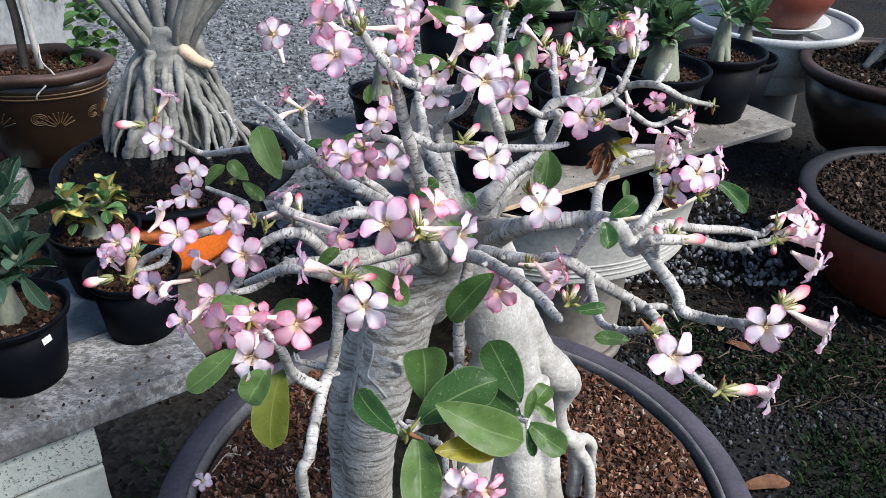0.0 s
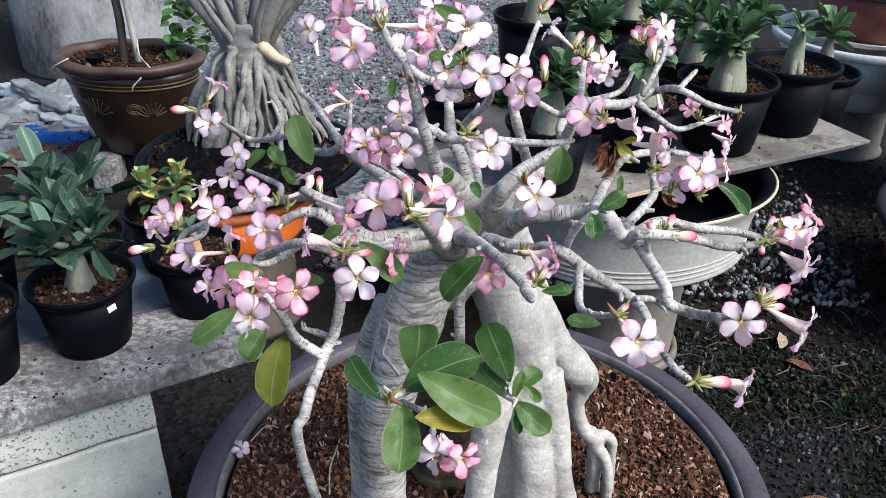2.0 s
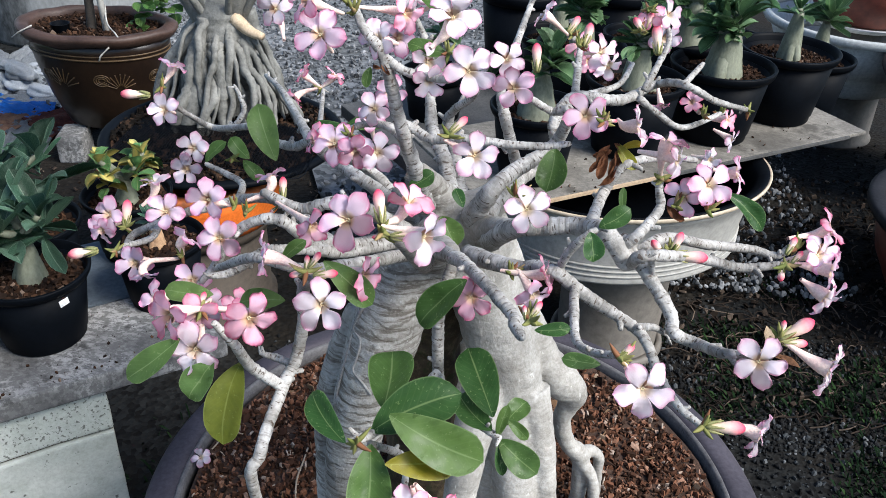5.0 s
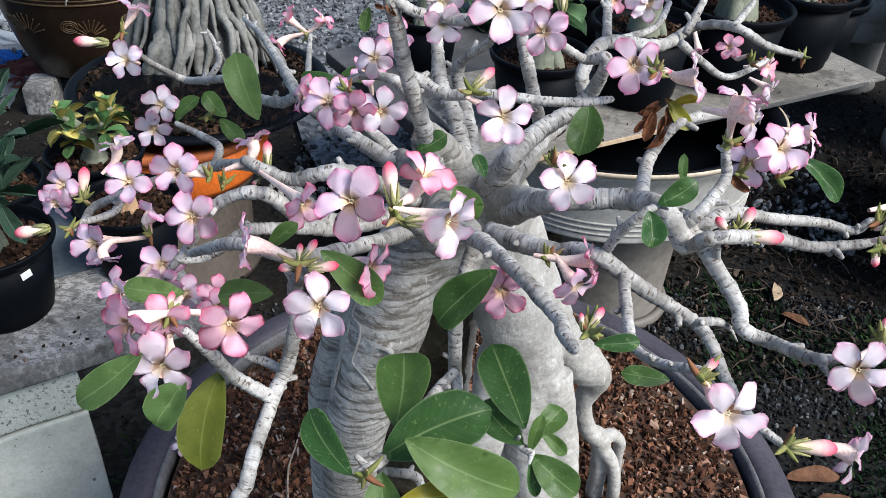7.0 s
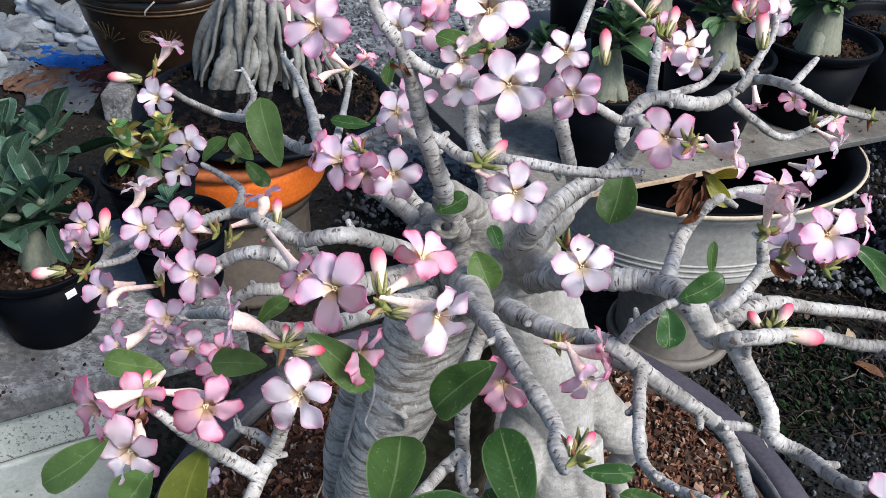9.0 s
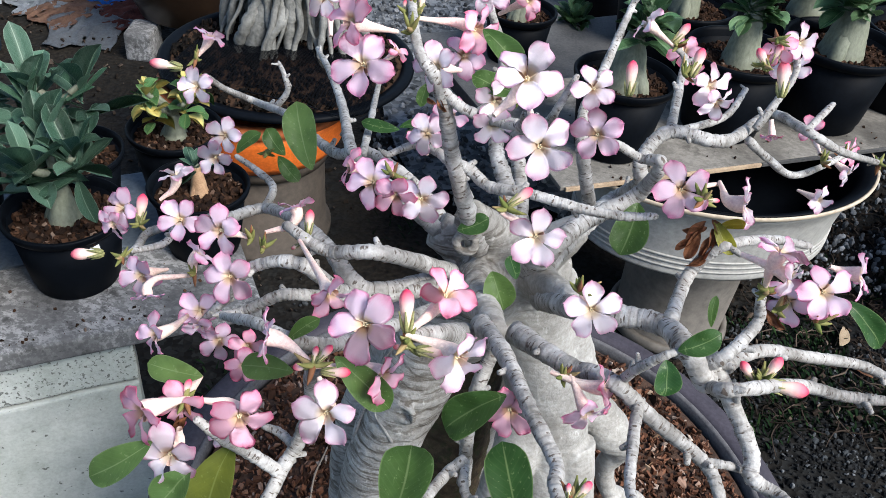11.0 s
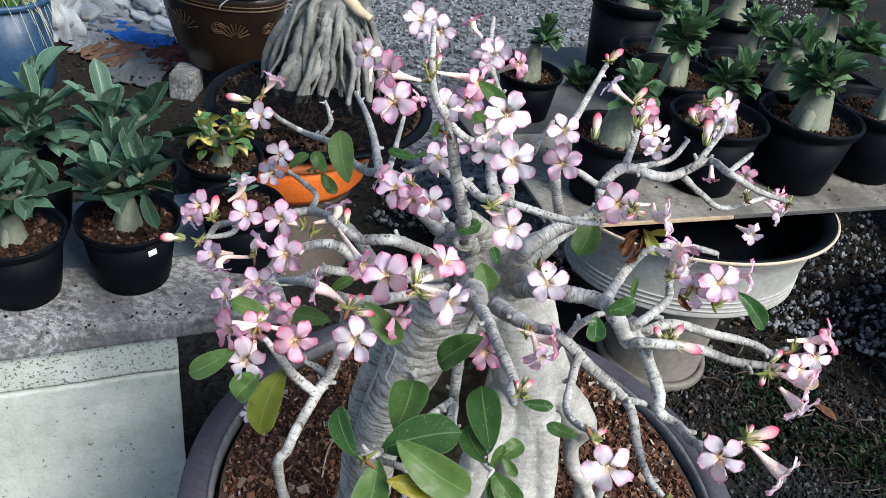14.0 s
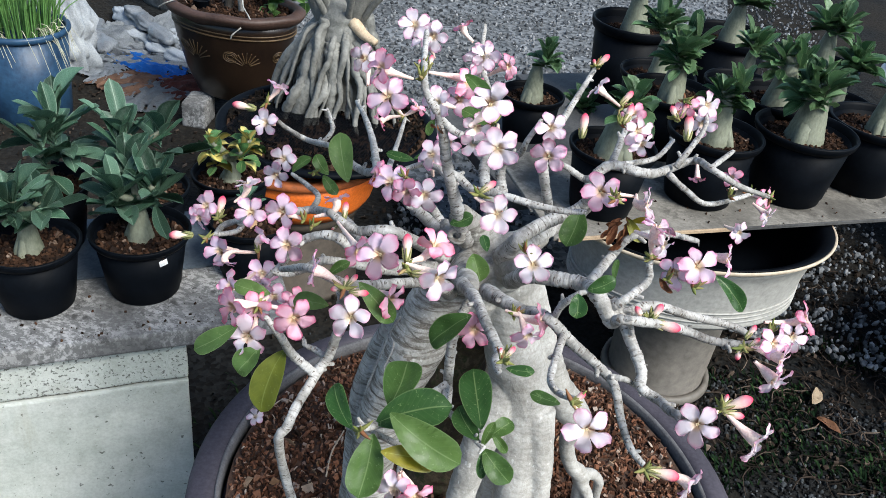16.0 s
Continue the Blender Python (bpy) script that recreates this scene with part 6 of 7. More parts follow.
limb([(0.065, 0.800, 1.031, 0.0170), (0.092, 0.719, 1.098, 0.0132), (0.120, 0.710, 1.108, 0.0124), (0.154, 0.700, 1.117, 0.0118), (0.169, 0.664, 1.131, 0.0125), (0.188, 0.663, 1.107, 0.0115), (0.187, 0.678, 1.118, 0.0095), (0.226, 0.640, 1.078, 0.0085), (0.231, 0.625, 1.065, 0.0078), (0.251, 0.615, 1.063, 0.0070), (0.260, 0.574, 1.087, 0.0060), (0.280, 0.580, 1.084, 0.0040)])
limb([(0.158, 0.700, 1.123, 0.0080), (0.172, 0.763, 1.119, 0.0075), (0.188, 0.767, 1.148, 0.0065), (0.225, 0.790, 1.149, 0.0055), (0.257, 0.800, 1.144, 0.0040)])
limb([(0.177, 0.665, 1.114, 0.0070), (0.193, 0.664, 1.133, 0.0068), (0.212, 0.690, 1.146, 0.0060), (0.210, 0.697, 1.161, 0.0050), (0.209, 0.700, 1.179, 0.0035)])
limb([(0.188, 0.663, 1.107, 0.0080), (0.222, 0.700, 1.112, 0.0072), (0.269, 0.730, 1.092, 0.0068), (0.312, 0.745, 1.083, 0.0062), (0.337, 0.740, 1.081, 0.0050), (0.346, 0.740, 1.091, 0.0040)])
limb([(0.191, 0.660, 1.106, 0.0070), (0.196, 0.634, 1.132, 0.0070), (0.250, 0.680, 1.107, 0.0068), (0.292, 0.700, 1.089, 0.0065), (0.319, 0.700, 1.093, 0.0055), (0.335, 0.700, 1.098, 0.0040)])
limb([(0.205, 0.650, 1.121, 0.0040), (0.214, 0.660, 1.091, 0.0038), (0.227, 0.665, 1.066, 0.0030)])
limb([(0.059, 0.830, 1.047, 0.0200), (0.083, 0.870, 1.063, 0.0155), (0.114, 0.948, 1.053, 0.0125), (0.131, 0.920, 1.094, 0.0105), (0.126, 0.920, 1.121, 0.0095), (0.146, 0.935, 1.146, 0.0098), (0.197, 0.940, 1.145, 0.0088), (0.250, 1.046, 1.128, 0.0070), (0.265, 0.955, 1.163, 0.0065), (0.308, 0.975, 1.139, 0.0055), (0.350, 0.998, 1.123, 0.0042)])
limb([(0.046, 0.820, 1.045, 0.0180), (0.065, 0.800, 1.091, 0.0140), (0.085, 0.830, 1.100, 0.0120), (0.125, 0.854, 1.123, 0.0095), (0.136, 0.840, 1.167, 0.0075), (0.119, 0.850, 1.162, 0.0060), (0.099, 0.840, 1.176, 0.0050), (0.081, 0.820, 1.190, 0.0040)])
limb([(0.146, 0.935, 1.146, 0.0070), (0.152, 1.028, 1.158, 0.0058), (0.152, 1.050, 1.169, 0.0050), (0.138, 1.053, 1.178, 0.0035)])
limb([(0.156, 0.940, 1.147, 0.0060), (0.198, 0.990, 1.144, 0.0050), (0.215, 1.030, 1.155, 0.0040)])
limb([(0.225, 0.970, 1.147, 0.0060), (0.240, 0.988, 1.177, 0.0050), (0.248, 1.000, 1.197, 0.0045), (0.243, 1.020, 1.216, 0.0035)])
limb([(0.265, 0.955, 1.163, 0.0050), (0.288, 0.994, 1.173, 0.0042)])
limb([(0.218, 0.950, 1.145, 0.0060), (0.243, 0.960, 1.125, 0.0055), (0.279, 0.980, 1.102, 0.0050), (0.336, 1.050, 1.096, 0.0040)])
limb([(0.089, 0.880, 1.084, 0.0090), (0.071, 0.870, 1.147, 0.0085), (0.065, 0.910, 1.162, 0.0075), (0.074, 0.950, 1.186, 0.0065), (0.088, 1.051, 1.208, 0.0050), (0.093, 1.070, 1.221, 0.0035)])
limb([(0.022, 0.700, 1.078, 0.0115), (0.047, 0.650, 1.101, 0.0090), (0.072, 0.589, 1.120, 0.0074), (0.094, 0.552, 1.120, 0.0068), (0.095, 0.530, 1.128, 0.0062), (0.100, 0.515, 1.130, 0.0052)])
limb([(0.050, 0.700, 1.076, 0.0140), (0.093, 0.665, 1.090, 0.0100), (0.124, 0.647, 1.102, 0.0090), (0.156, 0.640, 1.084, 0.0082), (0.198, 0.629, 1.064, 0.0072), (0.209, 0.615, 1.058, 0.0065), (0.220, 0.595, 1.042, 0.0058), (0.234, 0.573, 1.031, 0.0050), (0.251, 0.560, 1.025, 0.0040)])
limb([(0.145, 0.640, 1.093, 0.0060), (0.144, 0.600, 1.091, 0.0058), (0.145, 0.565, 1.092, 0.0050), (0.156, 0.540, 1.102, 0.0045), (0.172, 0.520, 1.118, 0.0035)])
limb([(0.198, 0.629, 1.064, 0.0050), (0.215, 0.630, 1.065, 0.0045), (0.228, 0.640, 1.052, 0.0030)])
limb([(0.132, 0.650, 1.104, 0.0050), (0.136, 0.640, 1.125, 0.0050), (0.148, 0.635, 1.146, 0.0045), (0.158, 0.640, 1.150, 0.0035)])
limb([(0.011, 0.700, 1.062, 0.0140), (0.000, 0.620, 1.134, 0.0090), (-0.006, 0.585, 1.163, 0.0060)])
limb([(0.034, 0.660, 0.930, 0.0090), (0.030, 0.660, 1.002, 0.0082), (0.031, 0.660, 1.042, 0.0080), (0.038, 0.680, 1.075, 0.0080)])
limb([(0.033, 0.650, 0.975, 0.0070), (0.019, 0.630, 0.970, 0.0068), (-0.004, 0.530, 1.012, 0.0060), (-0.017, 0.500, 1.027, 0.0050)])
limb([(0.033, 0.650, 0.971, 0.0060), (0.040, 0.620, 0.971, 0.0055), (0.067, 0.600, 0.968, 0.0050), (0.092, 0.580, 0.969, 0.0045)])
limb([(-0.008, 0.520, 1.005, 0.0050), (0.014, 0.550, 0.964, 0.0045), (0.019, 0.530, 0.950, 0.0040)])

# flowers: throat, facing, root of the tube, kind
bloom((-0.172, 0.884, 1.236), (-0.01, -0.807, 0.59), (-0.16, 0.868, 1.209), 0, 0.95)
bloom((-0.097, 0.727, 1.293), (-0.572, -0.656, 0.493), (-0.077, 0.772, 1.27), 2, 1.00)
bloom((-0.086, 0.72, 1.267), (-0.109, -0.804, 0.585), (-0.082, 0.747, 1.243), 1, 1.10)
bloom((-0.114, 0.945, 1.254), (-0.242, -0.613, 0.752), (-0.106, 0.966, 1.224), 0, 1.00)
bloom((-0.037, 0.835, 1.231), (0.185, -0.792, 0.582), (-0.043, 0.862, 1.207), 1, 0.90)
bloom((-0.029, 0.828, 1.257), (0.777, -0.628, -0.035), (-0.071, 0.812, 1.265), 2, 1.00)
bloom((-0.034, 0.911, 1.256), (0.102, -0.625, 0.774), (-0.037, 0.932, 1.226), 0, 1.00)
bloom((0.029, 0.673, 1.304), (0.138, -0.518, 0.844), (0.014, 0.66, 1.282), 0, 1.05)
bloom((0.044, 0.664, 1.265), (0.247, -0.88, 0.405), (0.023, 0.769, 1.241), 0, 1.00)
bloom((0.079, 0.808, 1.2), (-0.059, -0.835, 0.547), (0.081, 0.836, 1.177), 1, 1.00)
bloom((-0.216, 1.145, 1.068), (-0.781, -0.007, 0.625), (-0.19, 1.136, 1.054), 2, 0.80)
bloom((-0.224, 1.129, 1.040), (-0.609, -0.634, -0.478), (-0.19, 1.136, 1.054), 2, 0.80)
bloom((-0.173, 1.145, 1.069), (0.603, 0.1, 0.791), (-0.19, 1.136, 1.054), 2, 0.80)
bloom((-0.044, 0.833, 1.176), (0.318, -0.945, 0.07), (-0.055, 0.865, 1.17), 1, 0.85)
bloom((-0.074, 0.882, 1.123), (-0.016, -0.545, 0.839), (-0.073, 0.901, 1.09), 1, 0.80)
bloom((0.001, 0.765, 1.234), (0.422, -0.892, 0.164), (-0.013, 0.795, 1.224), 0, 0.85)
bloom((0.003, 0.757, 1.22), (0.314, -0.936, -0.162), (-0.008, 0.789, 1.221), 0, 0.80)
bloom((-0.082, 0.743, 1.157), (-0.109, -0.774, 0.624), (-0.078, 0.769, 1.132), 1, 1.00)
bloom((-0.061, 0.737, 1.154), (0.101, -0.982, 0.161), (-0.064, 0.77, 1.145), 2, 0.85)
bloom((-0.041, 0.74, 1.153), (0.418, -0.829, 0.373), (-0.055, 0.768, 1.136), 0, 0.95)
bloom((-0.108, 0.769, 1.148), (-0.908, -0.341, 0.244), (-0.085, 0.746, 1.161), 2, 0.80)
bloom((-0.332, 0.939, 1.089), (0.044, -0.927, 0.374), (-0.333, 0.971, 1.072), 0, 0.95)
bloom((-0.325, 0.965, 1.134), (0.343, 0.381, 0.858), (-0.335, 0.955, 1.116), 1, 0.80)
bloom((-0.287, 0.906, 1.059), (0.041, -0.861, 0.507), (-0.288, 0.935, 1.038), 0, 0.95)
bloom((-0.294, 0.894, 1.037), (-0.006, -0.928, 0.373), (-0.294, 0.926, 1.02), 0, 0.90)
bloom((-0.351, 0.806, 1.019), (-0.109, -0.804, 0.585), (-0.347, 0.833, 0.995), 1, 1.00)
bloom((-0.357, 0.797, 1.004), (-0.2, -0.974, 0.107), (-0.35, 0.83, 0.996), 1, 0.80)
bloom((-0.27, 0.774, 1.049), (-0.011, -0.773, 0.635), (-0.27, 0.8, 1.023), 1, 1.00)
bloom((-0.311, 0.843, 1.043), (-0.13, 0.189, 0.973), (-0.323, 0.829, 1.02), 0, 0.85)
bloom((-0.193, 0.703, 1.109), (-0.165, -0.795, 0.584), (-0.176, 0.716, 1.097), 1, 1.00)
bloom((-0.179, 0.685, 1.079), (0.043, -0.907, 0.419), (-0.18, 0.716, 1.061), 1, 1.05)
bloom((-0.245, 0.754, 1.029), (0.378, 0.759, 0.53), (-0.245, 0.746, 1.015), 1, 0.90)
bloom((-0.29, 0.731, 1.011), (-0.209, -0.911, 0.354), (-0.283, 0.762, 0.995), 1, 1.00)
bloom((-0.271, 0.708, 1.014), (0.324, -0.648, -0.69), (-0.249, 0.744, 1.012), 1, 0.70)
bloom((-0.215, 0.695, 1.022), (0.308, -0.866, 0.394), (-0.225, 0.724, 1.005), 1, 0.90)
bloom((-0.212, 0.689, 1.012), (0.006, -0.968, -0.251), (-0.212, 0.722, 1.017), 1, 0.80)
bloom((-0.237, 0.66, 1.02), (-0.522, -0.821, 0.231), (-0.212, 0.671, 1.039), 1, 0.90)
bloom((-0.154, 0.514, 1.119), (-0.522, -0.821, 0.231), (-0.138, 0.54, 1.108), 2, 1.00)
bloom((-0.142, 0.537, 1.104), (0.114, -0.978, 0.173), (-0.146, 0.57, 1.094), 2, 0.80)
bloom((-0.158, 0.656, 1.015), (0.404, -0.897, 0.182), (-0.172, 0.686, 1.005), 2, 0.80)
bloom((-0.104, 0.539, 1.103), (0.351, -0.889, 0.294), (-0.131, 0.54, 1.109), 2, 1.00)
bloom((-0.134, 0.504, 1.097), (-0.007, -0.908, 0.418), (-0.13, 0.513, 1.113), 0, 1.00)
bloom((-0.05, 0.549, 1.115), (0.098, -0.905, 0.413), (-0.063, 0.572, 1.12), 0, 1.00)
bloom((-0.025, 0.587, 1.119), (0.912, -0.404, 0.069), (-0.067, 0.575, 1.126), 2, 0.95)
bloom((-0.081, 0.644, 1.125), (0.652, -0.737, -0.179), (-0.133, 0.719, 1.103), 2, 0.90)
bloom((0.005, 0.621, 1.17), (0.314, -0.16, 0.936), (-0.009, 0.574, 1.174), 2, 0.95)
bloom((0.025, 0.567, 1.172), (0.74, -0.655, 0.154), (-0.009, 0.574, 1.174), 0, 1.00)
bloom((-0.033, 0.568, 1.18), (-0.157, -0.853, 0.498), (-0.017, 0.571, 1.169), 1, 1.10)
bloom((-0.103, 0.587, 1.129), (-0.948, -0.22, 0.231), (-0.067, 0.575, 1.126), 1, 0.90)
bloom((-0.144, 0.74, 1.117), (-0.332, 0.387, 0.86), (-0.166, 0.728, 1.096), 1, 0.75)
bloom((0.145, 0.755, 1.199), (-0.009, -0.862, 0.507), (0.181, 0.827, 1.166), 1, 1.00)
bloom((0.052, 0.677, 1.188), (0.141, -0.898, 0.417), (0.025, 0.683, 1.198), 0, 0.95)
bloom((0.099, 0.658, 1.152), (0.092, -0.904, 0.418), (0.088, 0.664, 1.162), 0, 0.95)
bloom((0.06, 0.603, 1.097), (0.043, -0.907, 0.419), (0.054, 0.607, 1.104), 2, 0.90)
bloom((0.118, 0.637, 1.104), (0.936, -0.118, 0.331), (0.082, 0.647, 1.097), 2, 0.80)
bloom((0.111, 0.620, 1.094), (0.518, -0.830, -0.207), (0.096, 0.645, 1.101), 1, 0.80)
bloom((0.106, 1.007, 1.215), (-0.822, -0.034, 0.568), (0.138, 1.053, 1.178), 0, 0.85)
bloom((0.157, 1.116, 1.148), (-0.205, -0.717, 0.666), (0.164, 1.138, 1.128), 2, 0.90)
bloom((0.167, 0.93, 1.201), (0.413, -0.868, 0.277), (0.153, 0.96, 1.188), 0, 0.95)
bloom((0.176, 0.923, 1.19), (0.513, -0.833, -0.207), (0.159, 0.951, 1.193), 0, 0.80)
bloom((0.242, 0.998, 1.226), (0.609, -0.609, 0.508), (0.223, 1.017, 1.210), 0, 0.85)
bloom((0.244, 1.012, 1.196), (0.314, -0.943, 0.105), (0.235, 1.041, 1.192), 0, 0.90)
bloom((0.194, 0.775, 1.185), (0.922, -0.257, 0.29), (0.183, 0.828, 1.168), 0, 1.00)
bloom((0.319, 1.145, 1.071), (-0.428, -0.658, 0.62), (0.299, 1.001, 1.118), 2, 0.80)
bloom((0.373, 1.159, 1.045), (0.767, -0.563, 0.307), (0.350, 1.176, 1.036), 2, 0.90)
bloom((0.207, 0.688, 1.209), (0.248, 0.184, 0.951), (0.208, 0.693, 1.176), 1, 0.85)
bloom((0.216, 0.681, 1.197), (0.85, -0.525, -0.043), (0.187, 0.699, 1.194), 0, 0.75)
bloom((0.26, 0.734, 1.152), (0.041, -0.835, 0.549), (0.259, 0.762, 1.129), 1, 1.00)
bloom((0.24, 0.734, 1.137), (-0.376, -0.887, 0.267), (0.253, 0.764, 1.124), 1, 0.90)
bloom((0.29, 0.769, 1.149), (0.939, -0.216, 0.268), (0.269, 0.77, 1.15), 1, 0.90)
bloom((0.387, 0.764, 1.101), (0.768, -0.12, 0.629), (0.344, 0.743, 1.099), 2, 0.95)
bloom((0.374, 0.735, 1.095), (0.305, -0.76, 0.574), (0.364, 0.761, 1.071), 0, 0.80)
bloom((0.348, 0.647, 1.126), (0.893, -0.441, 0.095), (0.318, 0.649, 1.129), 1, 0.90)
bloom((0.346, 0.636, 1.108), (0.743, -0.629, -0.226), (0.326, 0.643, 1.118), 0, 0.95)
bloom((0.338, 0.653, 1.136), (0.518, -0.673, 0.528), (0.32, 0.676, 1.114), 1, 0.80)
bloom((0.281, 0.559, 1.094), (-0.108, -0.858, 0.502), (0.299, 0.583, 1.096), 0, 1.00)
bloom((0.336, 0.569, 1.086), (0.867, -0.486, -0.11), (0.303, 0.584, 1.097), 0, 1.00)
bloom((0.29, 0.541, 1.037), (0.866, -0.466, -0.179), (0.253, 0.542, 1.039), 0, 0.90)
bloom((0.186, 0.494, 1.111), (0.198, -0.911, 0.362), (0.17, 0.503, 1.126), 0, 1.00)
bloom((0.03, 0.479, 0.985), (-0.211, -0.891, 0.401), (0.03, 0.487, 0.999), 0, 0.90)
bloom((0.05, 0.48, 0.983), (0.515, -0.819, 0.252), (0.032, 0.488, 1.001), 2, 0.90)
bloom((-0.095, 0.908, 1.272), (0.103, -0.946, 0.308), (-0.099, 0.94, 1.258), 0, 0.90)
bloom((-0.064, 0.924, 1.286), (-0.442, 0.155, 0.884), (-0.048, 0.918, 1.272), 2, 0.65)
bloom((-0.03, 0.914, 1.259), (0.205, -0.782, 0.589), (-0.037, 0.941, 1.235), 0, 0.90)
bloom((-0.001, 0.915, 1.252), (0.733, -0.44, 0.519), (-0.026, 0.93, 1.23), 2, 0.75)
bloom((-0.058, 0.821, 1.162), (-0.009, -0.862, 0.507), (-0.058, 0.85, 1.141), 0, 0.85)
bloom((-0.115, 0.892, 1.287), (0.000, -0.862, 0.507), (-0.115, 0.918, 1.272), 0, 0.95)
bloom((-0.044, 0.766, 1.252), (-0.408, -0.816, 0.408), (-0.031, 0.791, 1.240), 0, 0.90)
bloom((0.069, 0.876, 1.204), (0.101, -0.858, 0.504), (0.066, 0.901, 1.189), 0, 0.95)
bloom((0.169, 1.112, 1.128), (0.527, -0.843, 0.105), (0.154, 1.137, 1.125), 2, 0.80)
bloom((0.216, 0.945, 1.237), (-0.503, -0.704, 0.503), (0.231, 0.966, 1.222), 2, 0.75)
bloom((0.391, 1.182, 1.006), (0.764, -0.612, -0.204), (0.368, 1.200, 1.012), 0, 0.85)
bloom((0.346, 1.098, 1.010), (0.612, -0.764, 0.204), (0.327, 1.120, 1.004), 0, 0.85)
bloom((0.264, 1.066, 1.095), (0.212, -0.742, -0.636), (0.258, 1.088, 1.114), 2, 0.60)
bloom((-0.197, 0.690, 0.997), (0.204, -0.865, 0.458), (-0.204, 0.716, 0.984), 1, 0.85)
bloom((-0.166, 0.680, 1.010), (0.304, -0.862, 0.406), (-0.175, 0.706, 0.997), 2, 0.75)

# buds: root, tip
bud((-0.353, 0.947, 1.103), (-0.387, 0.947, 1.102))
bud((-0.34, 0.747, 1.01), (-0.369, 0.743, 1.004))
bud((-0.068, 0.575, 1.126), (-0.081, 0.573, 1.122))
bud((-0.068, 0.576, 1.128), (-0.068, 0.582, 1.137))
bud((-0.065, 0.577, 1.13), (-0.058, 0.583, 1.14))
bud((-0.06, 0.574, 1.124), (-0.043, 0.576, 1.127))
bud((-0.009, 0.576, 1.177), (-0.014, 0.588, 1.197))
bud((-0.006, 0.57, 1.168), (-0.015, 0.569, 1.166))
bud((0.001, 0.57, 1.168), (0.021, 0.571, 1.17))
bud((-0.13, 0.731, 1.103), (-0.132, 0.741, 1.119))
bud((-0.136, 0.726, 1.093), (-0.141, 0.724, 1.089))
bud((0.031, 0.686, 1.204), (0.043, 0.693, 1.215))
bud((-0.071, 0.814, 1.27), (-0.071, 0.821, 1.282))
bud((-0.082, 0.813, 1.267), (-0.084, 0.818, 1.275))
bud((0.102, 0.951, 1.168), (0.099, 0.967, 1.194))
bud((0.15, 0.933, 1.206), (0.154, 0.945, 1.227))
bud((0.138, 1.055, 1.182), (0.149, 1.065, 1.199))
bud((0.21, 0.936, 1.223), (0.198, 0.944, 1.236))
bud((0.213, 0.939, 1.227), (0.216, 0.947, 1.242))
bud((0.226, 0.926, 1.206), (0.222, 0.941, 1.231))
bud((0.164, 0.753, 1.196), (0.173, 0.754, 1.197))
bud((0.219, 0.665, 1.115), (0.207, 0.671, 1.126))
bud((0.224, 0.666, 1.118), (0.232, 0.675, 1.134))
bud((0.227, 0.665, 1.116), (0.255, 0.665, 1.117))
bud((0.302, 0.585, 1.099), (0.325, 0.593, 1.113))
bud((0.302, 0.586, 1.101), (0.303, 0.592, 1.111))
bud((0.305, 0.583, 1.096), (0.322, 0.584, 1.097))
bud((0.252, 0.543, 1.039), (0.28, 0.543, 1.041))
bud((0.168, 0.504, 1.128), (0.177, 0.509, 1.137))
bud((0.105, 0.503, 1.156), (0.111, 0.509, 1.165))
bud((0.101, 0.503, 1.155), (0.1, 0.506, 1.16))
bud((0.093, 0.647, 1.096), (0.094, 0.649, 1.1))
bud((0.313, 0.653, 1.136), (0.319, 0.66, 1.147))
bud((0.318, 0.649, 1.129), (0.325, 0.654, 1.138))
bud((0.31, 0.648, 1.127), (0.31, 0.641, 1.115))
bud((-0.142, 0.54, 1.109), (-0.139, 0.546, 1.119))
bud((-0.331, 0.801, 1.011), (-0.331, 0.815, 1.035))
bud((0.008, 0.77, 1.243), (0.005, 0.772, 1.246))
bud((0.093, 1.070, 1.221), (0.107, 1.076, 1.238))
bud((0.092, 1.070, 1.220), (0.088, 1.066, 1.231))

# leaves: stalk, tip, width to length
foliage((-0.171, 0.848, 1.081), (-0.197, 0.878, 1.132), 0.48, LEAFSOFT)
foliage((-0.022, 0.493, 1.031), (-0.058, 0.533, 1.041), 0.40)
foliage((-0.002, 0.545, 1.02), (-0.005, 0.607, 1.028), 0.62)
foliage((-0.007, 0.52, 1.019), (0.06, 0.546, 1.045), 0.50)
foliage((0.008, 0.513, 1.045), (0.082, 0.513, 1.006), 0.44)
foliage((-0.007, 0.515, 1.01), (-0.003, 0.472, 0.968), 0.58)
foliage((0.087, 0.589, 0.983), (0.058, 0.649, 1.008), 0.50)
foliage((0.087, 0.583, 0.973), (0.055, 0.612, 0.983), 0.55)
foliage((0.097, 0.586, 0.978), (0.115, 0.612, 0.984), 0.60)
foliage((0.094, 0.579, 0.967), (0.129, 0.565, 0.945), 0.60)
foliage((0.094, 0.578, 0.966), (0.1, 0.563, 0.941), 0.35)
foliage((0.092, 0.58, 0.969), (0.099, 0.594, 0.994), 0.35)
foliage((0.099, 0.588, 0.983), (0.118, 0.58, 0.97), 0.45)
foliage((0.056, 0.597, 1.118), (0.020, 0.598, 1.070), 0.46)
foliage((0.126, 0.832, 1.13), (0.12, 0.8, 1.097), 0.66)
foliage((0.282, 0.752, 1.135), (0.32, 0.745, 1.103), 0.36)
foliage((0.157, 0.637, 1.153), (0.181, 0.645, 1.168), 0.55)
foliage((0.149, 0.623, 1.156), (0.154, 0.611, 1.136), 0.75)
foliage((0.108, 0.499, 1.148), (0.132, 0.501, 1.151), 0.40)
foliage((0.159, 0.522, 1.106), (0.131, 0.523, 1.107), 0.42)
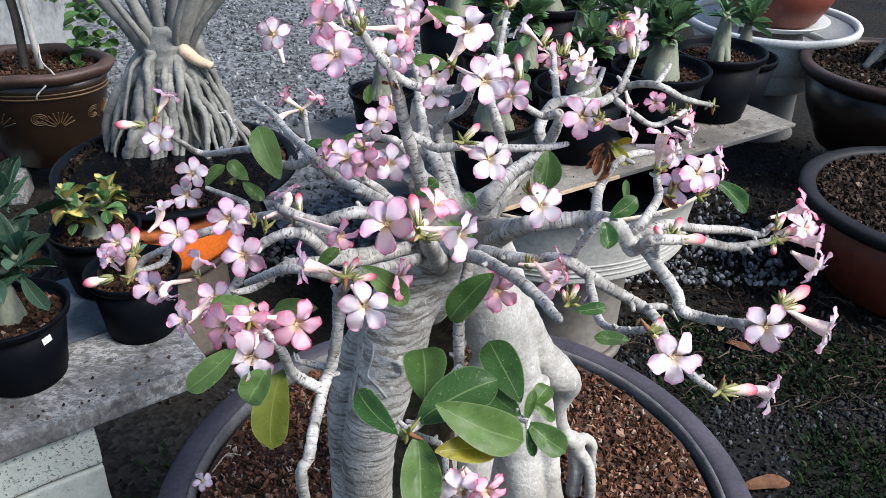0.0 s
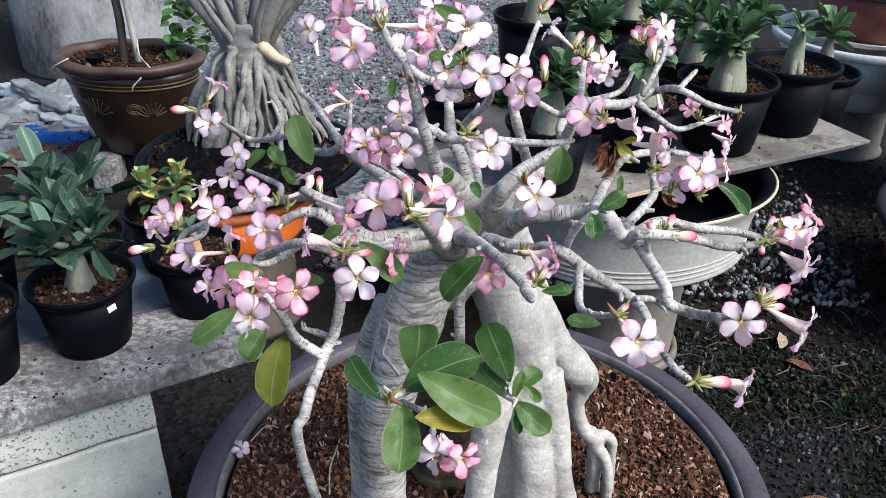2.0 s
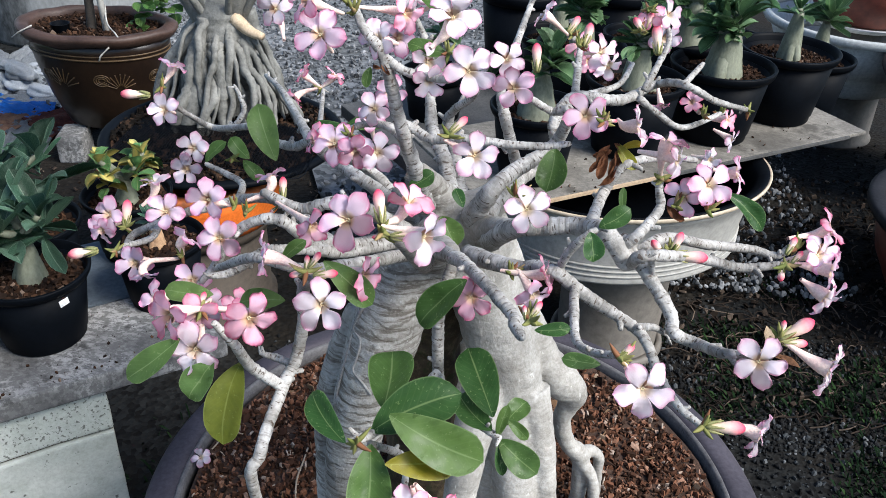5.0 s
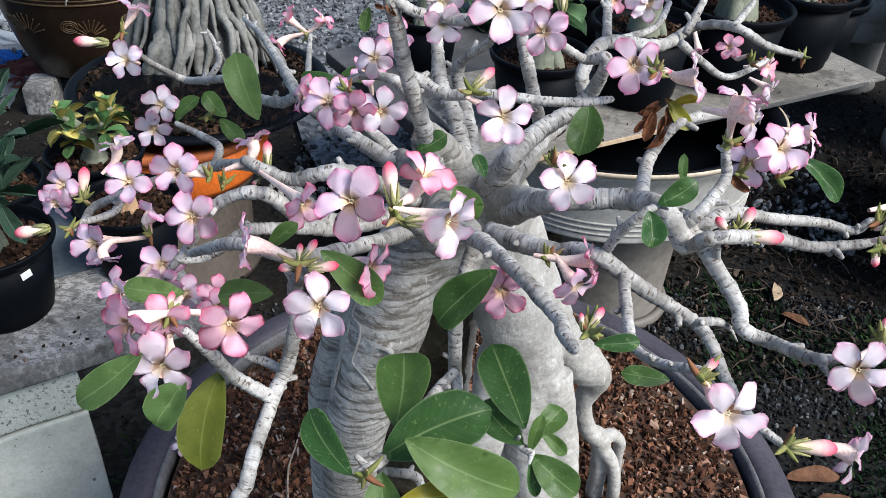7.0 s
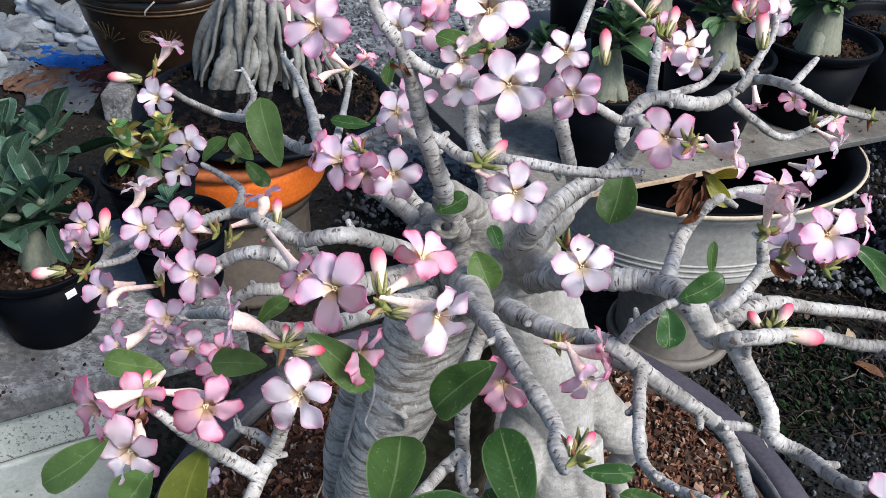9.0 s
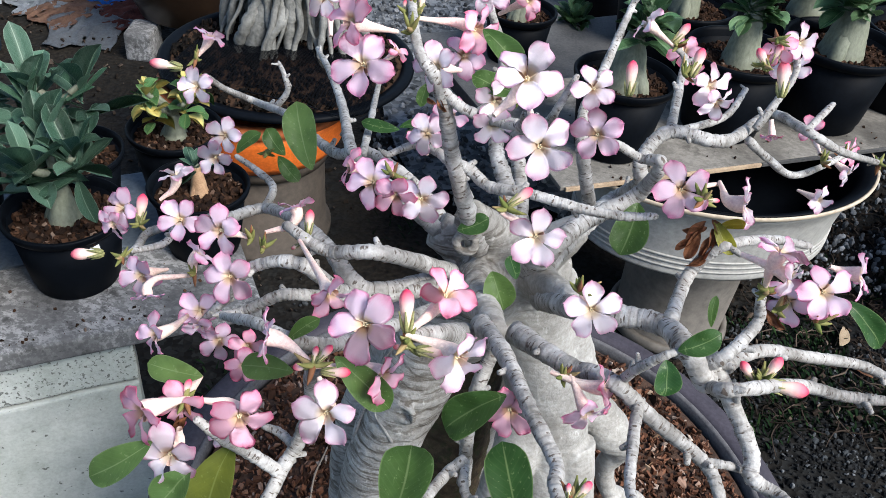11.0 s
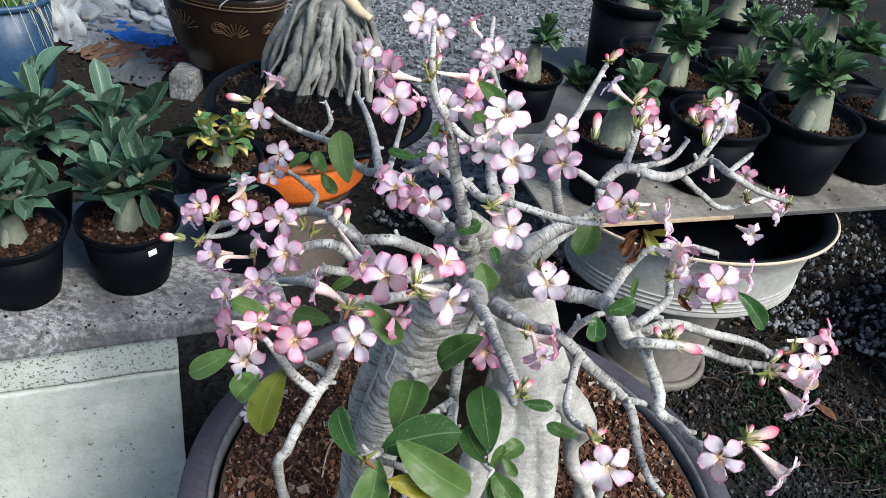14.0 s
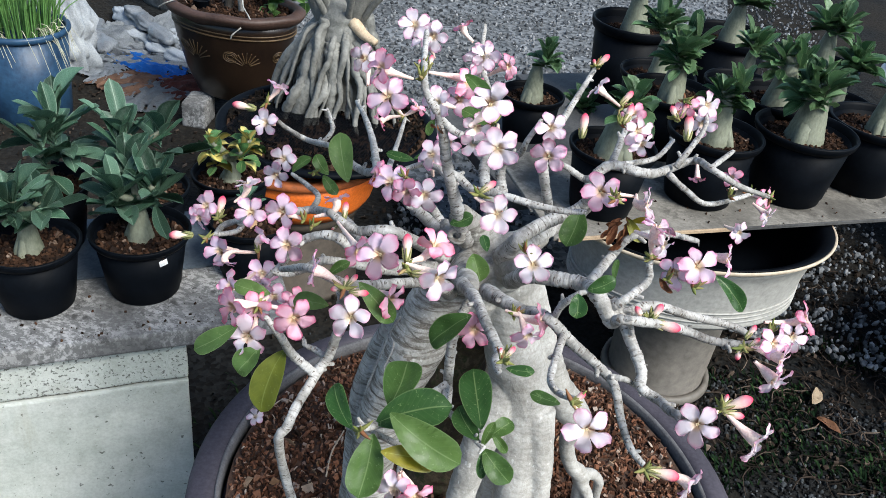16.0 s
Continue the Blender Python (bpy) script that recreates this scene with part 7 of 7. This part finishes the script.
foliage((-0.125, 0.567, 1.035), (-0.132, 0.524, 0.982), 0.48, LEAFOLIVE)
foliage((-0.12, 0.502, 1.089), (-0.136, 0.488, 1.065), 0.75, LEAFSOFT)
foliage((-0.144, 0.504, 1.106), (-0.182, 0.488, 1.077), 0.42, LEAFSOFT)
foliage((-0.1, 0.619, 1.064), (-0.14, 0.617, 1.059), 0.50, LEAFSOFT)
foliage((-0.22, 0.902, 1.053), (-0.244, 0.914, 1.073), 0.55)
foliage((-0.271, 0.898, 1.046), (-0.249, 0.911, 1.068), 0.45)
foliage((-0.227, 0.901, 1.051), (-0.201, 0.89, 1.033), 0.50)
foliage((-0.096, 0.602, 1.114), (-0.077, 0.612, 1.131), 0.40)
foliage((-0.017, 0.783, 1.098), (0.007, 0.791, 1.111), 0.60)
foliage((-0.066, 0.845, 1.196), (-0.069, 0.834, 1.178), 0.50)
foliage((0.008, 0.494, 1.012), (0.063, 0.519, 0.996), 0.42, LEAFPALE)
foliage((0.018, 0.769, 1.241), (-0.019, 0.773, 1.247), 0.45)
foliage((-0.055, 0.58, 1.134), (-0.017, 0.58, 1.097), 0.42)
foliage((0.043, 0.712, 1.119), (0.034, 0.72, 1.133), 0.60)
foliage((0.019, 0.765, 1.077), (0.036, 0.747, 1.054), 0.80)
foliage((-0.003, 0.839, 1.032), (-0.009, 0.859, 1.057), 0.80)
foliage((-0.005, 0.702, 1.315), (0.024, 0.691, 1.3), 0.45)
foliage((-0.113, 0.946, 1.083), (-0.153, 0.945, 1.084), 0.35)
foliage((-0.114, 0.947, 1.085), (-0.087, 0.956, 1.093), 0.35)
foliage((-0.106, 0.946, 1.082), (-0.074, 0.95, 1.085), 0.35)
foliage((-0.139, 0.561, 1.106), (-0.177, 0.56, 1.107), 0.45, LEAFSOFT)
foliage((0.18, 0.673, 1.148), (0.178, 0.684, 1.167), 0.30)
foliage((0.179, 0.777, 1.165), (0.198, 0.765, 1.145), 0.42, LEAFPALE)
foliage((0.183, 0.775, 1.161), (0.203, 0.777, 1.166), 0.40, LEAFPALE)

# bracts and withered leaves
tuft((-0.068, 0.575, 1.126))
tuft((-0.008, 0.572, 1.171))
tuft((0.302, 0.585, 1.099))
tuft((0.352, 0.739, 1.092))
tuft((0.313, 0.648, 1.127))
tuft((0.224, 0.666, 1.118))
tuft((0.105, 0.502, 1.154))
tuft((0.142, 1.054, 1.179))
tuft((0.303, 0.998, 1.112))
tuft((0.21, 0.692, 1.174))
tuft((0.234, 0.73, 1.13))
tuft((-0.079, 0.813, 1.267))
tuft((-0.067, 0.774, 1.273))
tuft((-0.173, 0.716, 1.097))
tuft((-0.162, 0.713, 1.093))
tuft((-0.331, 0.8, 1.009))
tuft((-0.319, 0.747, 1.012))
tuft((-0.14, 0.539, 1.108))
tuft((0.018, 0.77, 1.243))
tuft((0.206, 0.938, 1.225))
tuft((-0.19, 1.135, 1.053))
tuft((-0.068, 0.748, 1.165))
tuft((-0.246, 0.746, 1.015))
tuft((-0.133, 0.729, 1.098))
tuft((0.091, 0.647, 1.096))
tuft((0.168, 0.504, 1.128))
tuft((0.248, 0.543, 1.039))
tuft((-0.337, 0.953, 1.113))
tuft((0.143, 0.933, 1.206))
tuft((0.161, 0.753, 1.196))
tuft((-0.014, 0.493, 1.033))
tuft((0.029, 0.685, 1.201))
tuft((0.088, 0.664, 1.162))
tuft((0.26, 0.723, 1.133))
tuft((-0.24, 0.902, 1.052))
tuft((0.212, 0.949, 1.245))
tuft((0.093, 1.070, 1.221))
tuft((0.352, 0.998, 1.123), 5)
tuft((0.336, 1.050, 1.096), 6)
withered((0.173, 0.776, 1.163), (0.162, 0.766, 1.145))
withered((0.179, 0.774, 1.159), (0.186, 0.761, 1.138))
withered((0.17, 0.772, 1.156), (0.165, 0.759, 1.134))
withered((0.175, 0.774, 1.159), (0.157, 0.77, 1.152))
withered((0.183, 0.772, 1.156), (0.176, 0.76, 1.136))
withered((0.177, 0.777, 1.165), (0.191, 0.77, 1.153))
withered((0.168, 0.768, 1.15), (0.155, 0.763, 1.14))
withered((0.18, 0.767, 1.148), (0.17, 0.754, 1.126))
withered((-0.04, 0.758, 1.232), (-0.032, 0.753, 1.223))
withered((-0.04, 0.755, 1.228), (-0.05, 0.757, 1.23))
withered((-0.142, 0.533, 1.098), (-0.138, 0.524, 1.082))
withered((-0.137, 0.533, 1.098), (-0.146, 0.525, 1.084))
withered((0.226, 0.73, 1.129), (0.243, 0.723, 1.118))
WIRES = [[(-0.064, 0.78, 0.946), (-0.07, 0.775, 0.932), (-0.073, 0.771, 0.921), (-0.063, 0.757, 0.918), (-0.065, 0.749, 0.902), (-0.069, 0.745, 0.885), (-0.057, 0.737, 0.875), (-0.047, 0.734, 0.862)], [(-0.069, 0.782, 0.938), (-0.074, 0.776, 0.923), (-0.076, 0.762, 0.906), (-0.081, 0.757, 0.885), (-0.087, 0.751, 0.857), (-0.091, 0.745, 0.831)]]
FALLEN = (-0.348, 0.93, 0.533)
STEMS = [[(-0.181, 0.853, 0.000), (-0.192, 0.903, 0.002), (-0.192, 0.946, 0.000), (-0.192, 0.972, 0.002)], [(0.077, 1.017, 0.000), (0.095, 1.053, 0.002), (0.122, 1.050, 0.000)], [(-0.341, 0.956, 0.000), (-0.326, 0.994, 0.002), (-0.304, 0.996, 0.000)]]


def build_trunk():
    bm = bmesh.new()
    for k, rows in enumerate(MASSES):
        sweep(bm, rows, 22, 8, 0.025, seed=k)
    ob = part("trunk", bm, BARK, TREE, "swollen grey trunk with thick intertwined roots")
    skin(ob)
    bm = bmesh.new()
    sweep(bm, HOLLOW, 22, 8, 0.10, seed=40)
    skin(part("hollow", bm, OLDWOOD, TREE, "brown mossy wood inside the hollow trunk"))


def skin(ob):
    rm = ob.modifiers.new("remesh", "REMESH")
    rm.mode, rm.voxel_size, rm.use_smooth_shade = "VOXEL", 0.0025, True
    sm = ob.modifiers.new("smooth", "SMOOTH")
    sm.iterations, sm.factor = 4, 0.5
    tex = bpy.data.textures.new("bark_lumps", "CLOUDS")
    tex.noise_scale = 0.03
    dp = ob.modifiers.new("lumps", "DISPLACE")
    dp.texture, dp.strength, dp.texture_coords = tex, 0.0042, "LOCAL"
    tex = bpy.data.textures.new("bark_knots", "CLOUDS")
    tex.noise_scale, tex.noise_depth = 0.011, 3
    dp = ob.modifiers.new("knots", "DISPLACE")
    dp.texture, dp.strength, dp.texture_coords = tex, 0.0013, "LOCAL"


build_trunk()


# training wire on the trunk
def build_wire():
    wire = thing("training_wire", "bent grey aluminium wire lying along the trunk", "wire")
    for rows in WIRES:
        bm = bmesh.new()
        sweep(bm, [(*q, 0.0016) for q in rows], 6, 6)
        part("strand", bm, WIREGREY, wire)


WIREGREY = speckled("dull aluminium", (0.16, 0.15, 0.14), (0.40, 0.39, 0.37), 60, 0.45)
build_wire()


def build_fallen_flower(x, y, spin):
    f = thing("fallen_flower", "wilted pale pink flower dropped on the bark chips", "flower", "fallen flowers", (x, y, soil_height(x, y) + 0.016))
    for k in range(5):
        piece("petal", PETAL_MESHES[0][k], f, face_to((0, 0, 0), (0.3, -0.5, 0.8), spin + k * 1.257, 0.017) @ Matrix.Rotation(0.5 - 0.2 * k, 4, "Y"))


build_fallen_flower(FALLEN[0], FALLEN[1], 0.4)
build_fallen_flower(-0.13, 1.22, 1.9)


def build_dry_stem(rows, r, seed):
    st = thing("fallen_twig", "thin dry fallen twig lying on the bark chips", "twig", "fallen twigs")
    bm = bmesh.new()
    sweep(bm, [(x, y, soil_height(x, y) + 0.008 + dz, r) for x, y, dz in rows], 6, 6, 0.3, seed=seed)
    part("shoot", bm, DRYSTEM, st)


DRYSTEM = speckled("dry pale stem", (0.22, 0.16, 0.11), (0.40, 0.32, 0.24), 60, 0.8)
build_dry_stem(STEMS[0], 0.0014, 1)
build_dry_stem(STEMS[1], 0.0018, 2)
build_dry_stem(STEMS[2], 0.0012, 3)


def build_soil_flakes():
    rng = random.Random(19)
    bm = bmesh.new()
    for _ in range(90):
        a, r = rng.random() * 6.283, 0.38 * math.sqrt(rng.random())
        x, y = POT[0] + r * math.cos(a), POT[1] + r * math.sin(a)
        chip(bm, rng, (x, y, soil_height(x, y) + 0.007), rng.uniform(0.005, 0.012), 0.10)
    tagged(part("dry_flakes", bm, FLAKE, soft=False), "dry tan leaf flakes scattered over the bark chips", "leaf flakes", kind="stuff")


FLAKE = chip_material("dry flakes", [(0.0, (0.16, 0.09, 0.05)), (0.7, (0.32, 0.21, 0.13)), (1.0, (0.55, 0.45, 0.36))])
build_soil_flakes()
